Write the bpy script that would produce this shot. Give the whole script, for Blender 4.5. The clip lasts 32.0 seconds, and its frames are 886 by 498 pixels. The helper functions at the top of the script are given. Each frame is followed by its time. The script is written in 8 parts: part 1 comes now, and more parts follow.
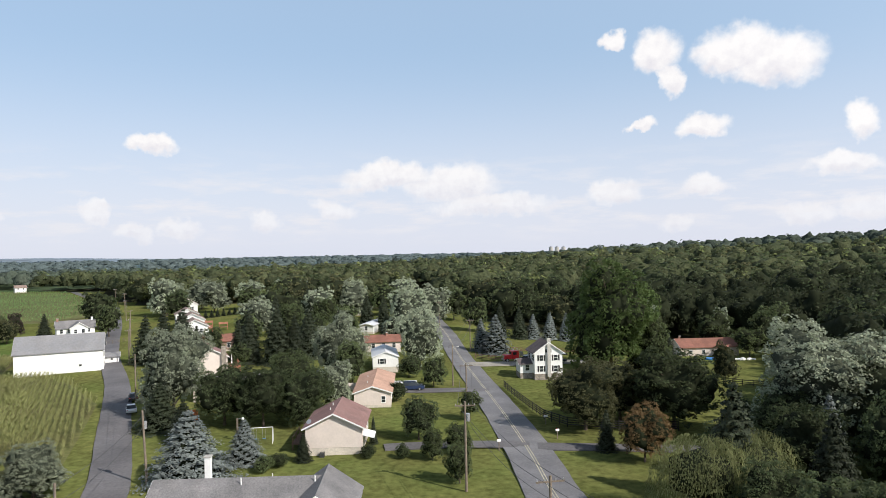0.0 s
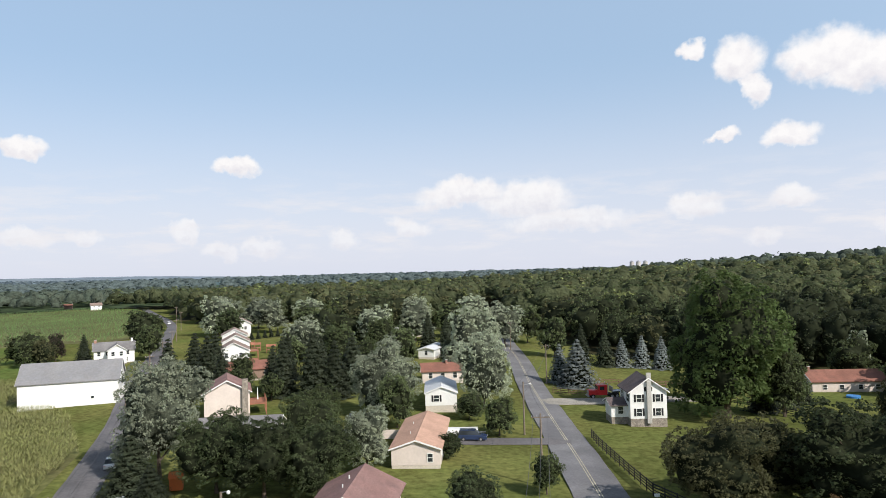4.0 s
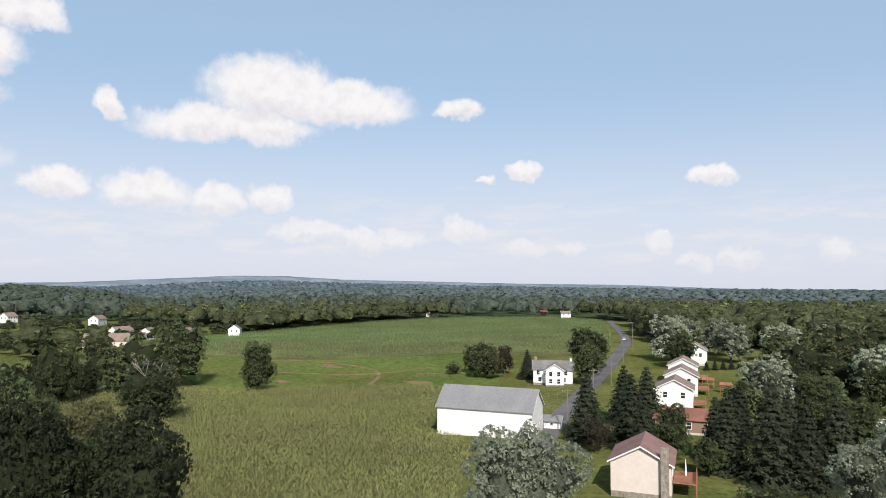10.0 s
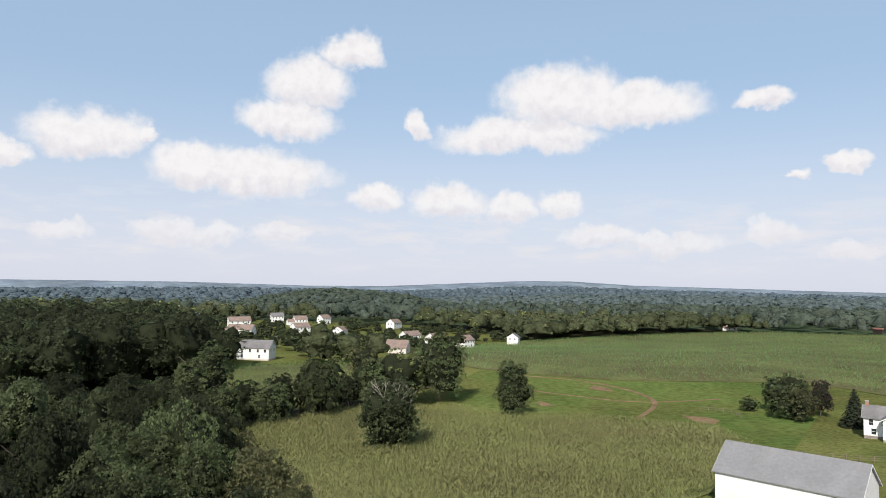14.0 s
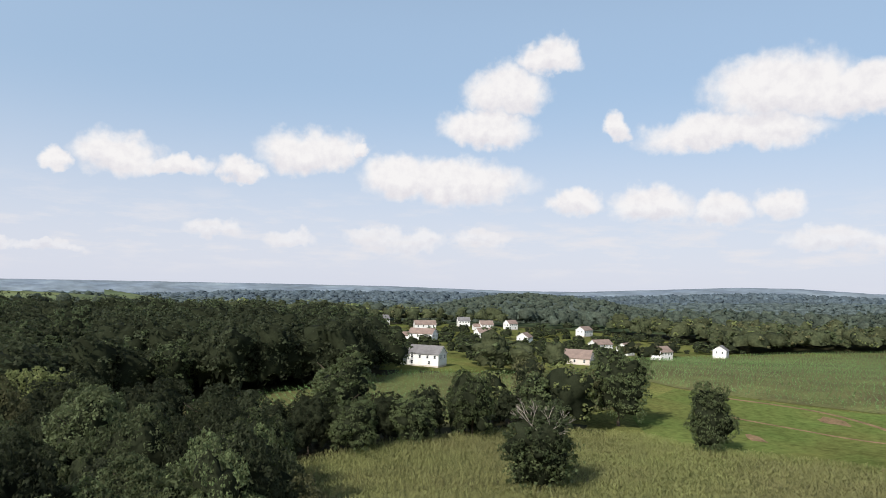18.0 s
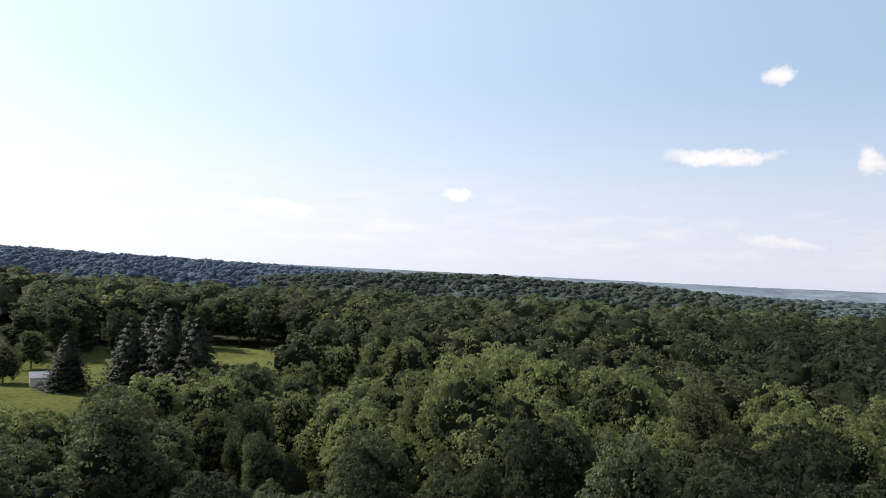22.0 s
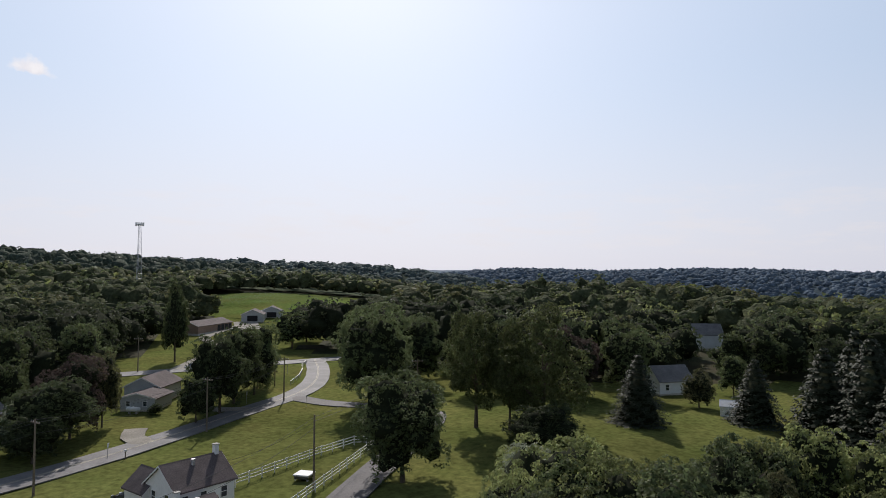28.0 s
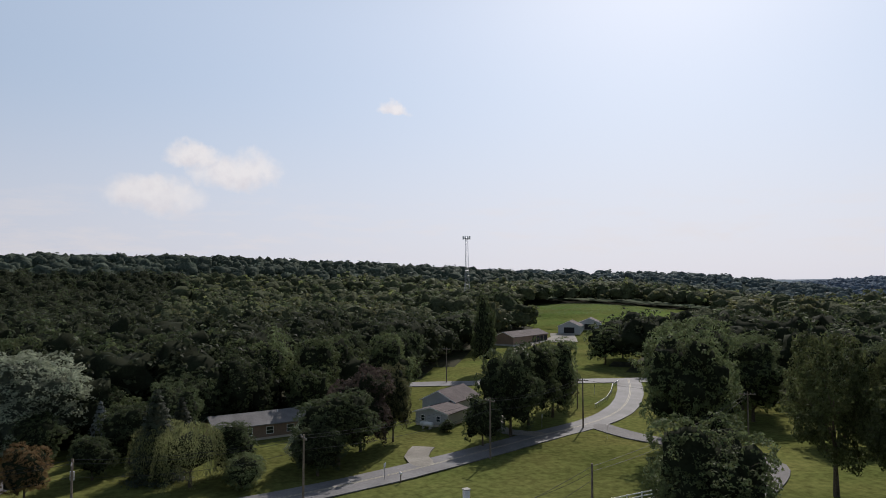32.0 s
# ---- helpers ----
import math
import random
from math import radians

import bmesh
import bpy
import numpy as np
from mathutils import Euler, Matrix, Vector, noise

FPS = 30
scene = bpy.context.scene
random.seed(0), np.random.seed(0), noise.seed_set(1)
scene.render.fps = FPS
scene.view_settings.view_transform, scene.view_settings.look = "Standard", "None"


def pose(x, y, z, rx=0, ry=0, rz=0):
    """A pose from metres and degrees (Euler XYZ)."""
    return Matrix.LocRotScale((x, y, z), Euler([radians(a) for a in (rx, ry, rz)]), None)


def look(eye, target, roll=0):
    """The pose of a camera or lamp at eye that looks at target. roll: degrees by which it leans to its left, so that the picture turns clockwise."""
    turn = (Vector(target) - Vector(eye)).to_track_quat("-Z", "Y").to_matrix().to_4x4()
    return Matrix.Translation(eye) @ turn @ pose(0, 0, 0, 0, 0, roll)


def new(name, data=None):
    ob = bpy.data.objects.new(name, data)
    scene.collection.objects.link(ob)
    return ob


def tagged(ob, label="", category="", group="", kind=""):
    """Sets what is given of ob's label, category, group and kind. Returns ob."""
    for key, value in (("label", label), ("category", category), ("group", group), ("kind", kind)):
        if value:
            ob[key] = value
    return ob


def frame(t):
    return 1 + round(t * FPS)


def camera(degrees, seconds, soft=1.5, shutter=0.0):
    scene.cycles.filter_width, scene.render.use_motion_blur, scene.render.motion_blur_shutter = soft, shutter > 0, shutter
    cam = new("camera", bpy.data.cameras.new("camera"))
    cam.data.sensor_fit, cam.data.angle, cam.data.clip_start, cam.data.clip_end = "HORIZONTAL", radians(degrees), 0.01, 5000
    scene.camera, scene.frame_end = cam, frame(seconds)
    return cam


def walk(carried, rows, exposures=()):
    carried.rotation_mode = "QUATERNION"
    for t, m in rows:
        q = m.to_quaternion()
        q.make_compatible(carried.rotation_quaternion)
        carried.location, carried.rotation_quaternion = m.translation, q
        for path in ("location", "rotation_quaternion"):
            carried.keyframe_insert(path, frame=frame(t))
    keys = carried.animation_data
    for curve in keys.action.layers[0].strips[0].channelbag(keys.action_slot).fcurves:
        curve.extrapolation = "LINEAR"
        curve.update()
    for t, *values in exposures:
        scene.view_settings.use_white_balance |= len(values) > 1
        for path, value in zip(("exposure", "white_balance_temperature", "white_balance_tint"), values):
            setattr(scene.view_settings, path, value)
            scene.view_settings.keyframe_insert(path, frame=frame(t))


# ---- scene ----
cam = camera(66.41, 32.0, soft=0.75)
# seconds, eye x y z, turn to the left, tilt up, lean to the left
PATH = [
    (0, -0, -0, 28, 0, 0.09, -1.11),
    (0.5, -0.15, 4.44, 27.75, 0.17, 0.33, -1.22),
    (1, -0.07, 8.23, 27.5, 0.39, 0.55, -1.27),
    (1.5, 0.16, 11.89, 27.45, 0.61, 0.71, -1.39),
    (2, 0.45, 15.43, 27.4, 0.85, 0.87, -1.4),
    (2.5, 0.75, 19.27, 27.38, 1.1, 1.01, -1.4),
    (3, 1.04, 23.51, 27.1, 1.31, 1.2, -1.46),
    (3.5, 1.19, 27.9, 26.77, 1.47, 1.35, -1.51),
    (4, 1.37, 31.16, 26.9, 6.3, 1.62, -1.5),
    (4.5, 1.81, 34.13, 27.09, 21.2, 2.22, -1.47),
    (6.5, 2.74, 44.27, 27.31, 35.78, 2.71, 0.07),
    (7, 2, 47.66, 27.32, 36.25, 2.74, 0.14),
    (7.5, 1, 50.85, 27.58, 37.38, 2.75, 0.12),
    (8, 0.05, 53.81, 27.96, 38.92, 2.75, 0.16),
    (8.5, -1.17, 56.91, 28.27, 40.99, 2.82, 0.16),
    (9, -2.49, 60.12, 28.71, 42.96, 2.86, 0.2),
    (9.5, -4.01, 63.18, 29.12, 44.05, 2.87, 0.17),
    (10, -5.51, 66.12, 29.51, 44.93, 2.9, 0.26),
    (10.5, -7.11, 69.01, 30.02, 46.14, 2.91, 0.25),
    (11, -8.93, 72, 30.4, 48.84, 2.94, 0.31),
    (11.5, -10.72, 74.96, 30.77, 51.51, 2.97, 0.33),
    (12, -12.55, 77.81, 31.13, 53.78, 2.97, 0.43),
    (12.5, -14.64, 80.38, 31.57, 56.36, 3, 0.51),
    (13, -16.65, 82.97, 32.06, 59.93, 2.95, 0.63),
    (13.5, -18.71, 85.22, 32.34, 66.36, 3.02, 0.77),
    (15.5, -28.79, 92.17, 31.66, 72.17, 3.19, 0.84),
    (16, -31.99, 94.75, 31.6, 75.84, 3.22, 0.91),
    (16.5, -35.21, 97.17, 31.64, 78.73, 3.22, 1.06),
    (17, -38.3, 99.31, 31.68, 81.08, 3.23, 1.05),
    (17.5, -41.7, 101.14, 31.59, 84.1, 3.25, 1.19),
    (18, -45.21, 102.87, 31.41, 85.86, 3.29, 1.28),
    (18.5, -48.8, 104.38, 31.33, 87.4, 3.31, 1.37),
    (19, -52.56, 105.48, 31.35, 92.37, 3.28, 1.49),
    (19.5, -56.78, 106.43, 31.19, 102.13, 3.16, 1.8),
    (20, -62.88, 106.16, 30.72, 114.39, 2.93, 2.18),
    (20.5, -69.75, 105.41, 30.03, 126.5, 2.7, 2.22),
    (21, -75.47, 104.3, 29.57, 141.71, 2.36, 2.43),
    (21.5, -80.67, 103.46, 29.07, 155.67, 2.1, 2.6),
    (22, -84.84, 102.15, 29, 165.99, 1.9, 2.64),
    (22.5, -88.53, 101.38, 29.29, 179.23, 1.46, 2.43),
    (23, -91.27, 101.62, 29.82, 191.21, 1.17, 2.22),
    (23.5, -93.67, 101.44, 30.2, 200.62, 1.07, 2.16),
    (24, -95.74, 100.87, 30.49, 208.04, 1.05, 1.89),
    (24.5, -97.34, 99.68, 30.76, 208.99, 1.17, 1.75),
    (26.5, -94.91, 87.37, 29.31, 213.15, 1.64, 0.34),
    (27, -94.35, 85.24, 29.3, 217.49, 1.78, 0.35),
    (27.5, -93.72, 82.97, 29.29, 221.37, 1.93, 0.3),
    (28, -92.9, 80.68, 29.3, 224.41, 2.03, 0.26),
    (28.5, -91.76, 78.49, 29.28, 225.93, 2.14, 0.12),
    (29, -90.53, 76.36, 29.25, 229.78, 2.27, 0.11),
    (29.5, -89.14, 74.19, 29.13, 233.77, 2.41, 0.08),
    (30, -87.64, 71.97, 29.03, 237.64, 2.54, 0.02),
    (30.5, -86.01, 69.88, 29.01, 241.23, 2.62, -0.1),
    (31, -84.22, 67.87, 28.94, 244.84, 2.72, -0.15),
    (31.5, -81.94, 66.12, 28.85, 248.52, 2.82, -0.12),
    (32, -79.59, 64.27, 28.9, 251.82, 2.9, -0.1),
]


def rig(x, y, z, yaw, pitch, roll):
    return pose(x, y, z, 0, 0, yaw) @ pose(0, 0, 0, 90 + pitch, 0, 0) @ pose(0, 0, 0, 0, 0, roll)


walk(cam, [(r[0], rig(*r[1:])) for r in PATH],
     exposures=[(0, 0.1, 6500, 10), (8, 0.05, 6500, 10), (19, 0.0, 6500, 10), (22, 0.1, 6500, 11), (24.5, 0.08, 6500, 12), (27, -0.35, 6500, 13), (29, -0.52, 6500, 13), (32, -0.58, 6500, 13)])

# ---- daylight ----
SUN_TURN, SUN_HEIGHT = 232.0, 38.0
SUN_DIR = Vector((-math.sin(radians(SUN_TURN)) * math.cos(radians(SUN_HEIGHT)),
                  math.cos(radians(SUN_TURN)) * math.cos(radians(SUN_HEIGHT)), math.sin(radians(SUN_HEIGHT))))
sun = new("sun", bpy.data.lights.new("sun", "SUN"))
sun.data.energy, sun.data.angle, sun.data.color = 5.0, radians(0.53), (1.0, 0.95, 0.87)
sun.matrix_world = look((0, 0, 300), Vector((0, 0, 300)) - SUN_DIR)

world = bpy.data.worlds.new("sky")
scene.world = world
world.use_nodes = True
wn, wl = world.node_tree.nodes, world.node_tree.links
wn.clear()


def node(tree, kind, **sets):
    n = tree.nodes.new(kind)
    for key, value in sets.items():
        if key == "op":
            n.operation = value
        elif key == "blend":
            n.blend_type = value
        elif key == "ins":
            for k, v in value.items():
                if isinstance(v, bpy.types.NodeSocket):
                    tree.links.new(v, n.inputs[k])
                else:
                    n.inputs[k].default_value = v
    return n


def maths(tree, op, a, b=0.0, c=None):
    ins = {0: a, 1: b}
    if c is not None:
        ins[2] = c
    return node(tree, "ShaderNodeMath", op=op, ins=ins).outputs[0]


def cloud_group():
    """One cumulus: a lumpy heap with a flat base, in turn and height angles (radians)."""
    g = bpy.data.node_groups.new("cumulus", "ShaderNodeTree")
    for nm in ("turn", "height", "at_turn", "at_height", "wide", "tall", "strong", "before", "shade_before"):
        g.interface.new_socket(nm, in_out="INPUT", socket_type="NodeSocketFloat")
    g.interface.new_socket("cover", in_out="OUTPUT", socket_type="NodeSocketFloat")
    g.interface.new_socket("shade", in_out="OUTPUT", socket_type="NodeSocketFloat")
    i, o = node(g, "NodeGroupInput"), node(g, "NodeGroupOutput")
    du = maths(g, "DIVIDE", maths(g, "SUBTRACT", i.outputs["turn"], i.outputs["at_turn"]), i.outputs["wide"])
    dv = maths(g, "DIVIDE", maths(g, "SUBTRACT", i.outputs["height"], i.outputs["at_height"]), i.outputs["tall"])
    low = maths(g, "MULTIPLY", maths(g, "MINIMUM", dv, 0.0), 1.35)
    dvv = maths(g, "ADD", maths(g, "MAXIMUM", dv, 0.0), low)
    r2 = maths(g, "ADD", maths(g, "MULTIPLY", du, du), maths(g, "MULTIPLY", dvv, dvv))
    d = maths(g, "MULTIPLY", maths(g, "SUBTRACT", 1.0, r2), i.outputs["strong"])
    d = maths(g, "MAXIMUM", d, -1.0)
    g.links.new(maths(g, "MAXIMUM", d, i.outputs["before"]), o.inputs["cover"])
    s = maths(g, "MULTIPLY", maths(g, "MAXIMUM", d, 0.0), maths(g, "MAXIMUM", maths(g, "MULTIPLY", dv, -1.0), 0.0))
    g.links.new(maths(g, "MAXIMUM", s, i.outputs["shade_before"]), o.inputs["shade"])
    return g


def build_sky():
    t = world.node_tree
    sky = node(t, "ShaderNodeTexSky")
    sky.sky_type, sky.sun_disc = "NISHITA", False
    sky.sun_elevation = radians(SUN_HEIGHT)
    sky.sun_rotation = radians(-SUN_TURN)
    sky.altitude, sky.air_density, sky.dust_density, sky.ozone_density = 150.0, 1.0, 1.5, 1.5
    way = node(t, "ShaderNodeTexCoord").outputs["Generated"]
    # break the outlines up at three sizes
    bend = None
    for scale, amount in ((6.0, 0.03), (15.0, 0.036), (34.0, 0.024), (80.0, 0.011)):
        n = node(t, "ShaderNodeTexNoise", ins={"Vector": way, "Scale": scale, "Detail": 3.0, "Roughness": 0.6})
        v = node(t, "ShaderNodeVectorMath", op="SUBTRACT", ins={0: n.outputs["Color"], 1: (0.5, 0.5, 0.5)}).outputs[0]
        v = node(t, "ShaderNodeVectorMath", op="SCALE", ins={0: v, "Scale": amount}).outputs[0]
        bend = v if bend is None else node(t, "ShaderNodeVectorMath", op="ADD", ins={0: bend, 1: v}).outputs[0]
    bent = node(t, "ShaderNodeVectorMath", op="ADD", ins={0: way, 1: bend}).outputs[0]
    sep = node(t, "ShaderNodeSeparateXYZ", ins={0: bent})
    x, y, z = sep.outputs
    turn = maths(t, "ARCTAN2", maths(t, "MULTIPLY", x, -1.0), y)            # -pi..pi, to the left from +y
    turn = maths(t, "MODULO", maths(t, "ADD", turn, math.pi * 2 + 0.9), math.pi * 2)
    height = maths(t, "ARCSINE", maths(t, "MINIMUM", maths(t, "MAXIMUM", z, -1.0), 1.0))
    g, cover, shade = cloud_group(), -1.0, 0.0
    for at_turn, at_height, wide, tall, strong in CLOUDS:
        n = node(t, "ShaderNodeGroup")
        n.node_tree = g
        a = (radians(at_turn) + 0.9) % (math.pi * 2)
        for key, val in (("turn", turn), ("height", height), ("at_turn", a), ("at_height", radians(at_height)),
                         ("wide", radians(wide)), ("tall", radians(tall)), ("strong", strong),
                         ("before", cover), ("shade_before", shade)):
            if isinstance(val, float):
                n.inputs[key].default_value = val
            else:
                t.links.new(val, n.inputs[key])
        cover, shade = n.outputs["cover"], n.outputs["shade"]
    fine = node(t, "ShaderNodeTexNoise", ins={"Vector": way, "Scale": 34.0, "Detail": 7.0, "Roughness": 0.62}).outputs["Fac"]
    cover = maths(t, "ADD", cover, maths(t, "MULTIPLY", maths(t, "SUBTRACT", fine, 0.5), 0.6))
    soft = node(t, "ShaderNodeMapRange", ins={"Value": cover, "From Min": -0.08, "From Max": 0.72})
    soft.interpolation_type = "SMOOTHSTEP"
    lumps = node(t, "ShaderNodeTexNoise", ins={"Vector": way, "Scale": 60.0, "Detail": 5.0, "Roughness": 0.6}).outputs["Fac"]
    dim = node(t, "ShaderNodeMapRange", ins={"Value": maths(t, "ADD", shade, maths(t, "MULTIPLY", maths(t, "SUBTRACT", lumps, 0.45), 0.9)), "From Min": 0.0, "From Max": 0.55})
    tone = node(t, "ShaderNodeMix", ins={0: dim.outputs[0]})
    tone.data_type = "RGBA"
    tone.inputs["A"].default_value = (8.0, 7.85, 7.85, 1)
    tone.inputs["B"].default_value = (6.3, 6.15, 6.6, 1)
    # pale summer haze that thickens towards the horizon
    up = node(t, "ShaderNodeSeparateXYZ", ins={0: way}).outputs[2]
    hz = node(t, "ShaderNodeMapRange", ins={"Value": up, "From Min": 0.0, "From Max": 0.30, "To Min": 0.78, "To Max": 0.15})
    hz.interpolation_type = "SMOOTHSTEP"
    haze = node(t, "ShaderNodeMix", ins={0: hz.outputs[0]})
    haze.data_type = "RGBA"
    clear = node(t, "ShaderNodeMix", ins={0: 0.58})
    clear.data_type = "RGBA"
    t.links.new(sky.outputs[0], clear.inputs["A"])
    clear.inputs["B"].default_value = (3.25, 5.2, 7.4, 1)
    t.links.new(clear.outputs["Result"], haze.inputs["A"])
    haze.inputs["B"].default_value = (6.75, 6.75, 7.5, 1)
    # the wide bright glow that summer haze makes round the sun
    near = node(t, "ShaderNodeVectorMath", op="DOT_PRODUCT", ins={0: way, 1: tuple(SUN_DIR)}).outputs["Value"]
    glow = node(t, "ShaderNodeMapRange", ins={"Value": near, "From Min": -0.30, "From Max": 1.0, "To Min": 0.0, "To Max": 1.0}).outputs[0]
    glow = maths(t, "POWER", glow, 2.0)
    veil = node(t, "ShaderNodeVectorMath", op="SCALE", ins={0: (3.5, 3.6, 3.8), "Scale": glow}).outputs[0]
    lit = node(t, "ShaderNodeVectorMath", op="ADD", ins={0: haze.outputs["Result"], 1: veil}).outputs[0]
    mix = node(t, "ShaderNodeMix")
    mix.data_type = "RGBA"
    # clouds low in the haze are paler
    low = node(t, "ShaderNodeMapRange", ins={"Value": up, "From Min": 0.0, "From Max": 0.13, "To Min": 0.35, "To Max": 1.0})
    t.links.new(maths(t, "MULTIPLY", soft.outputs[0], low.outputs[0]), mix.inputs["Factor"])
    t.links.new(lit, mix.inputs["A"])
    t.links.new(node(t, "ShaderNodeVectorMath", op="ADD", ins={0: tone.outputs["Result"], 1: veil}).outputs[0], mix.inputs["B"])
    # thin flat cloud streaks in the haze near the horizon
    flat = node(t, "ShaderNodeVectorMath", op="MULTIPLY", ins={0: way, 1: (1.0, 1.0, 5.0)}).outputs[0]
    streak = node(t, "ShaderNodeTexNoise", ins={"Vector": flat, "Scale": 11.0, "Detail": 6.0, "Roughness": 0.6}).outputs["Fac"]
    streak = node(t, "ShaderNodeMapRange", ins={"Value": streak, "From Min": 0.48, "From Max": 0.68, "To Min": 0.0, "To Max": 0.7}).outputs[0]
    band = maths(t, "MULTIPLY", node(t, "ShaderNodeMapRange", ins={"Value": up, "From Min": 0.005, "From Max": 0.045}).outputs[0],
                 node(t, "ShaderNodeMapRange", ins={"Value": up, "From Min": 0.07, "From Max": 0.15, "To Min": 1.0, "To Max": 0.0}).outputs[0])
    veiled = node(t, "ShaderNodeMix", ins={0: maths(t, "MULTIPLY", streak, band)})
    veiled.data_type = "RGBA"
    t.links.new(mix.outputs["Result"], veiled.inputs["A"])
    t.links.new(node(t, "ShaderNodeVectorMath", op="ADD", ins={0: (7.1, 6.95, 7.15), 1: veil}).outputs[0], veiled.inputs["B"])
    # the clear air overhead is deeper and darker than the haze
    deep = node(t, "ShaderNodeMapRange", ins={"Value": up, "From Min": 0.34, "From Max": 0.85, "To Min": 1.0, "To Max": 0.3})
    deep.interpolation_type = "SMOOTHSTEP"
    sky_light = node(t, "ShaderNodeVectorMath", op="SCALE", ins={0: veiled.outputs["Result"], "Scale": deep.outputs[0]}).outputs[0]
    bg = node(t, "ShaderNodeBackground", ins={"Color": sky_light, "Strength": 0.115})
    out = node(t, "ShaderNodeOutputWorld")
    t.links.new(bg.outputs[0], out.inputs[0])


CLOUDS = []


def cumulus(turn, height, wide, tall, strong=1.0):
    CLOUDS.append((turn, height, wide, tall, strong))


cumulus(23.1, 8.55, 2.04, 1.07)
cumulus(342.1, 14.92, 2.25, 2.25)
cumulus(341.0, 12.89, 1.07, 1.61)
cumulus(345.8, 16.34, 1.07, 0.96)
cumulus(336.4, 14.49, 3.21, 2.41)
cumulus(333.7, 13.32, 3.75, 2.57)
cumulus(339.0, 9.12, 2.57, 1.29)
cumulus(328.1, 8.88, 1.34, 1.61)
cumulus(343.7, 9.47, 1.34, 0.64)
cumulus(329.4, 5.91, 2.95, 1.18)
cumulus(4.4, 6.16, 4.29, 1.50)
cumulus(359.1, 5.36, 4.82, 2.14)
cumulus(355.8, 3.48, 5.89, 1.29)
cumulus(8.9, 3.70, 2.04, 1.29)
cumulus(14.6, 2.49, 1.50, 1.07)
cumulus(21.3, 2.18, 1.71, 1.18)
cumulus(27.3, 3.18, 1.29, 1.07)
cumulus(346.0, 4.27, 2.68, 1.61)
cumulus(338.7, 4.61, 2.41, 1.18)
cumulus(340.8, 1.93, 1.71, 0.86)
cumulus(331.6, 2.32, 2.41, 1.07)
cumulus(328.0, 2.57, 2.14, 1.34)
cumulus(24.4, 1.80, 1.50, 0.86)
cumulus(59.0, 15.14, 6.70, 3.48)
cumulus(53.4, 14.58, 6.43, 2.57)
cumulus(62.9, 12.40, 8.04, 2.04)
cumulus(43.7, 14.22, 2.14, 1.18)
cumulus(38.1, 9.35, 1.71, 1.07)
cumulus(41.5, 8.65, 1.07, 0.48)
cumulus(43.1, 4.27, 2.04, 1.39)
cumulus(55.8, 4.03, 3.75, 1.18)
cumulus(50.5, 3.60, 4.82, 1.07)
cumulus(59.2, 6.70, 2.25, 1.61)
cumulus(63.5, 6.45, 2.68, 1.71)
cumulus(68.6, 6.73, 3.75, 2.14)
cumulus(26.7, 3.25, 0.96, 1.07)
cumulus(21.0, 2.27, 1.07, 0.96)
cumulus(38.1, 2.79, 1.87, 0.96)
cumulus(34.5, 3.03, 1.34, 0.96)
cumulus(77.1, 18.96, 2.79, 2.04)
cumulus(80.7, 16.23, 4.02, 2.79)
cumulus(82.3, 13.28, 4.55, 2.25)
cumulus(84.8, 8.74, 7.23, 2.57)
cumulus(89.5, 8.74, 4.02, 2.41)
cumulus(75.4, 7.33, 2.25, 1.71)
cumulus(91.2, 3.88, 3.21, 1.29)
cumulus(87.9, 3.71, 2.68, 1.29)
cumulus(82.8, 3.76, 2.41, 1.07)
cumulus(71.4, 13.25, 1.34, 1.50)
cumulus(93.2, 10.94, 1.07, 0.96)
cumulus(111.8, 9.62, 4.02, 2.25)
cumulus(116.2, 8.78, 1.07, 1.18)
cumulus(107.3, 9.06, 3.21, 1.18)
cumulus(97.1, 10.88, 5.09, 2.41)
cumulus(102.5, 9.03, 2.25, 1.29)
cumulus(104.6, 4.25, 2.57, 1.07)
cumulus(98.8, 3.71, 2.25, 1.07)
cumulus(90.7, 3.85, 2.14, 1.07)
cumulus(87.3, 3.83, 1.87, 0.86)
cumulus(82.1, 4.01, 2.41, 0.75)
cumulus(119.5, 2.62, 1.50, 0.54)
cumulus(116.4, 2.43, 2.95, 0.43)
cumulus(74.7, 7.49, 2.25, 1.61)
cumulus(144.1, 9.68, 4.55, 0.86, 0.75)
cumulus(133.6, 9.09, 1.07, 1.29, 0.75)
cumulus(165.0, 6.61, 1.18, 0.75, 0.75)
cumulus(140.1, 15.63, 1.50, 1.07, 0.75)
cumulus(139.5, 3.07, 3.48, 0.64, 0.75)
cumulus(179.4, 4.47, 3.21, 0.96, 0.75)
cumulus(268.8, 9.01, 4.02, 2.14, 0.75)
cumulus(271.9, 10.19, 2.68, 1.34, 0.75)
cumulus(275.1, 6.92, 4.29, 1.93, 0.75)
cumulus(255.9, 14.71, 1.50, 0.75, 0.75)
build_sky()

# ---- materials ----
def stain(t, vec, scale, lo, hi, detail=3.0):
    n = node(t, "ShaderNodeTexNoise", ins={"Vector": vec, "Scale": scale, "Detail": detail, "Roughness": 0.6})
    return node(t, "ShaderNodeMapRange", ins={"Value": n.outputs["Fac"], "From Min": 0.3, "From Max": 0.7, "To Min": lo, "To Max": hi}).outputs[0]


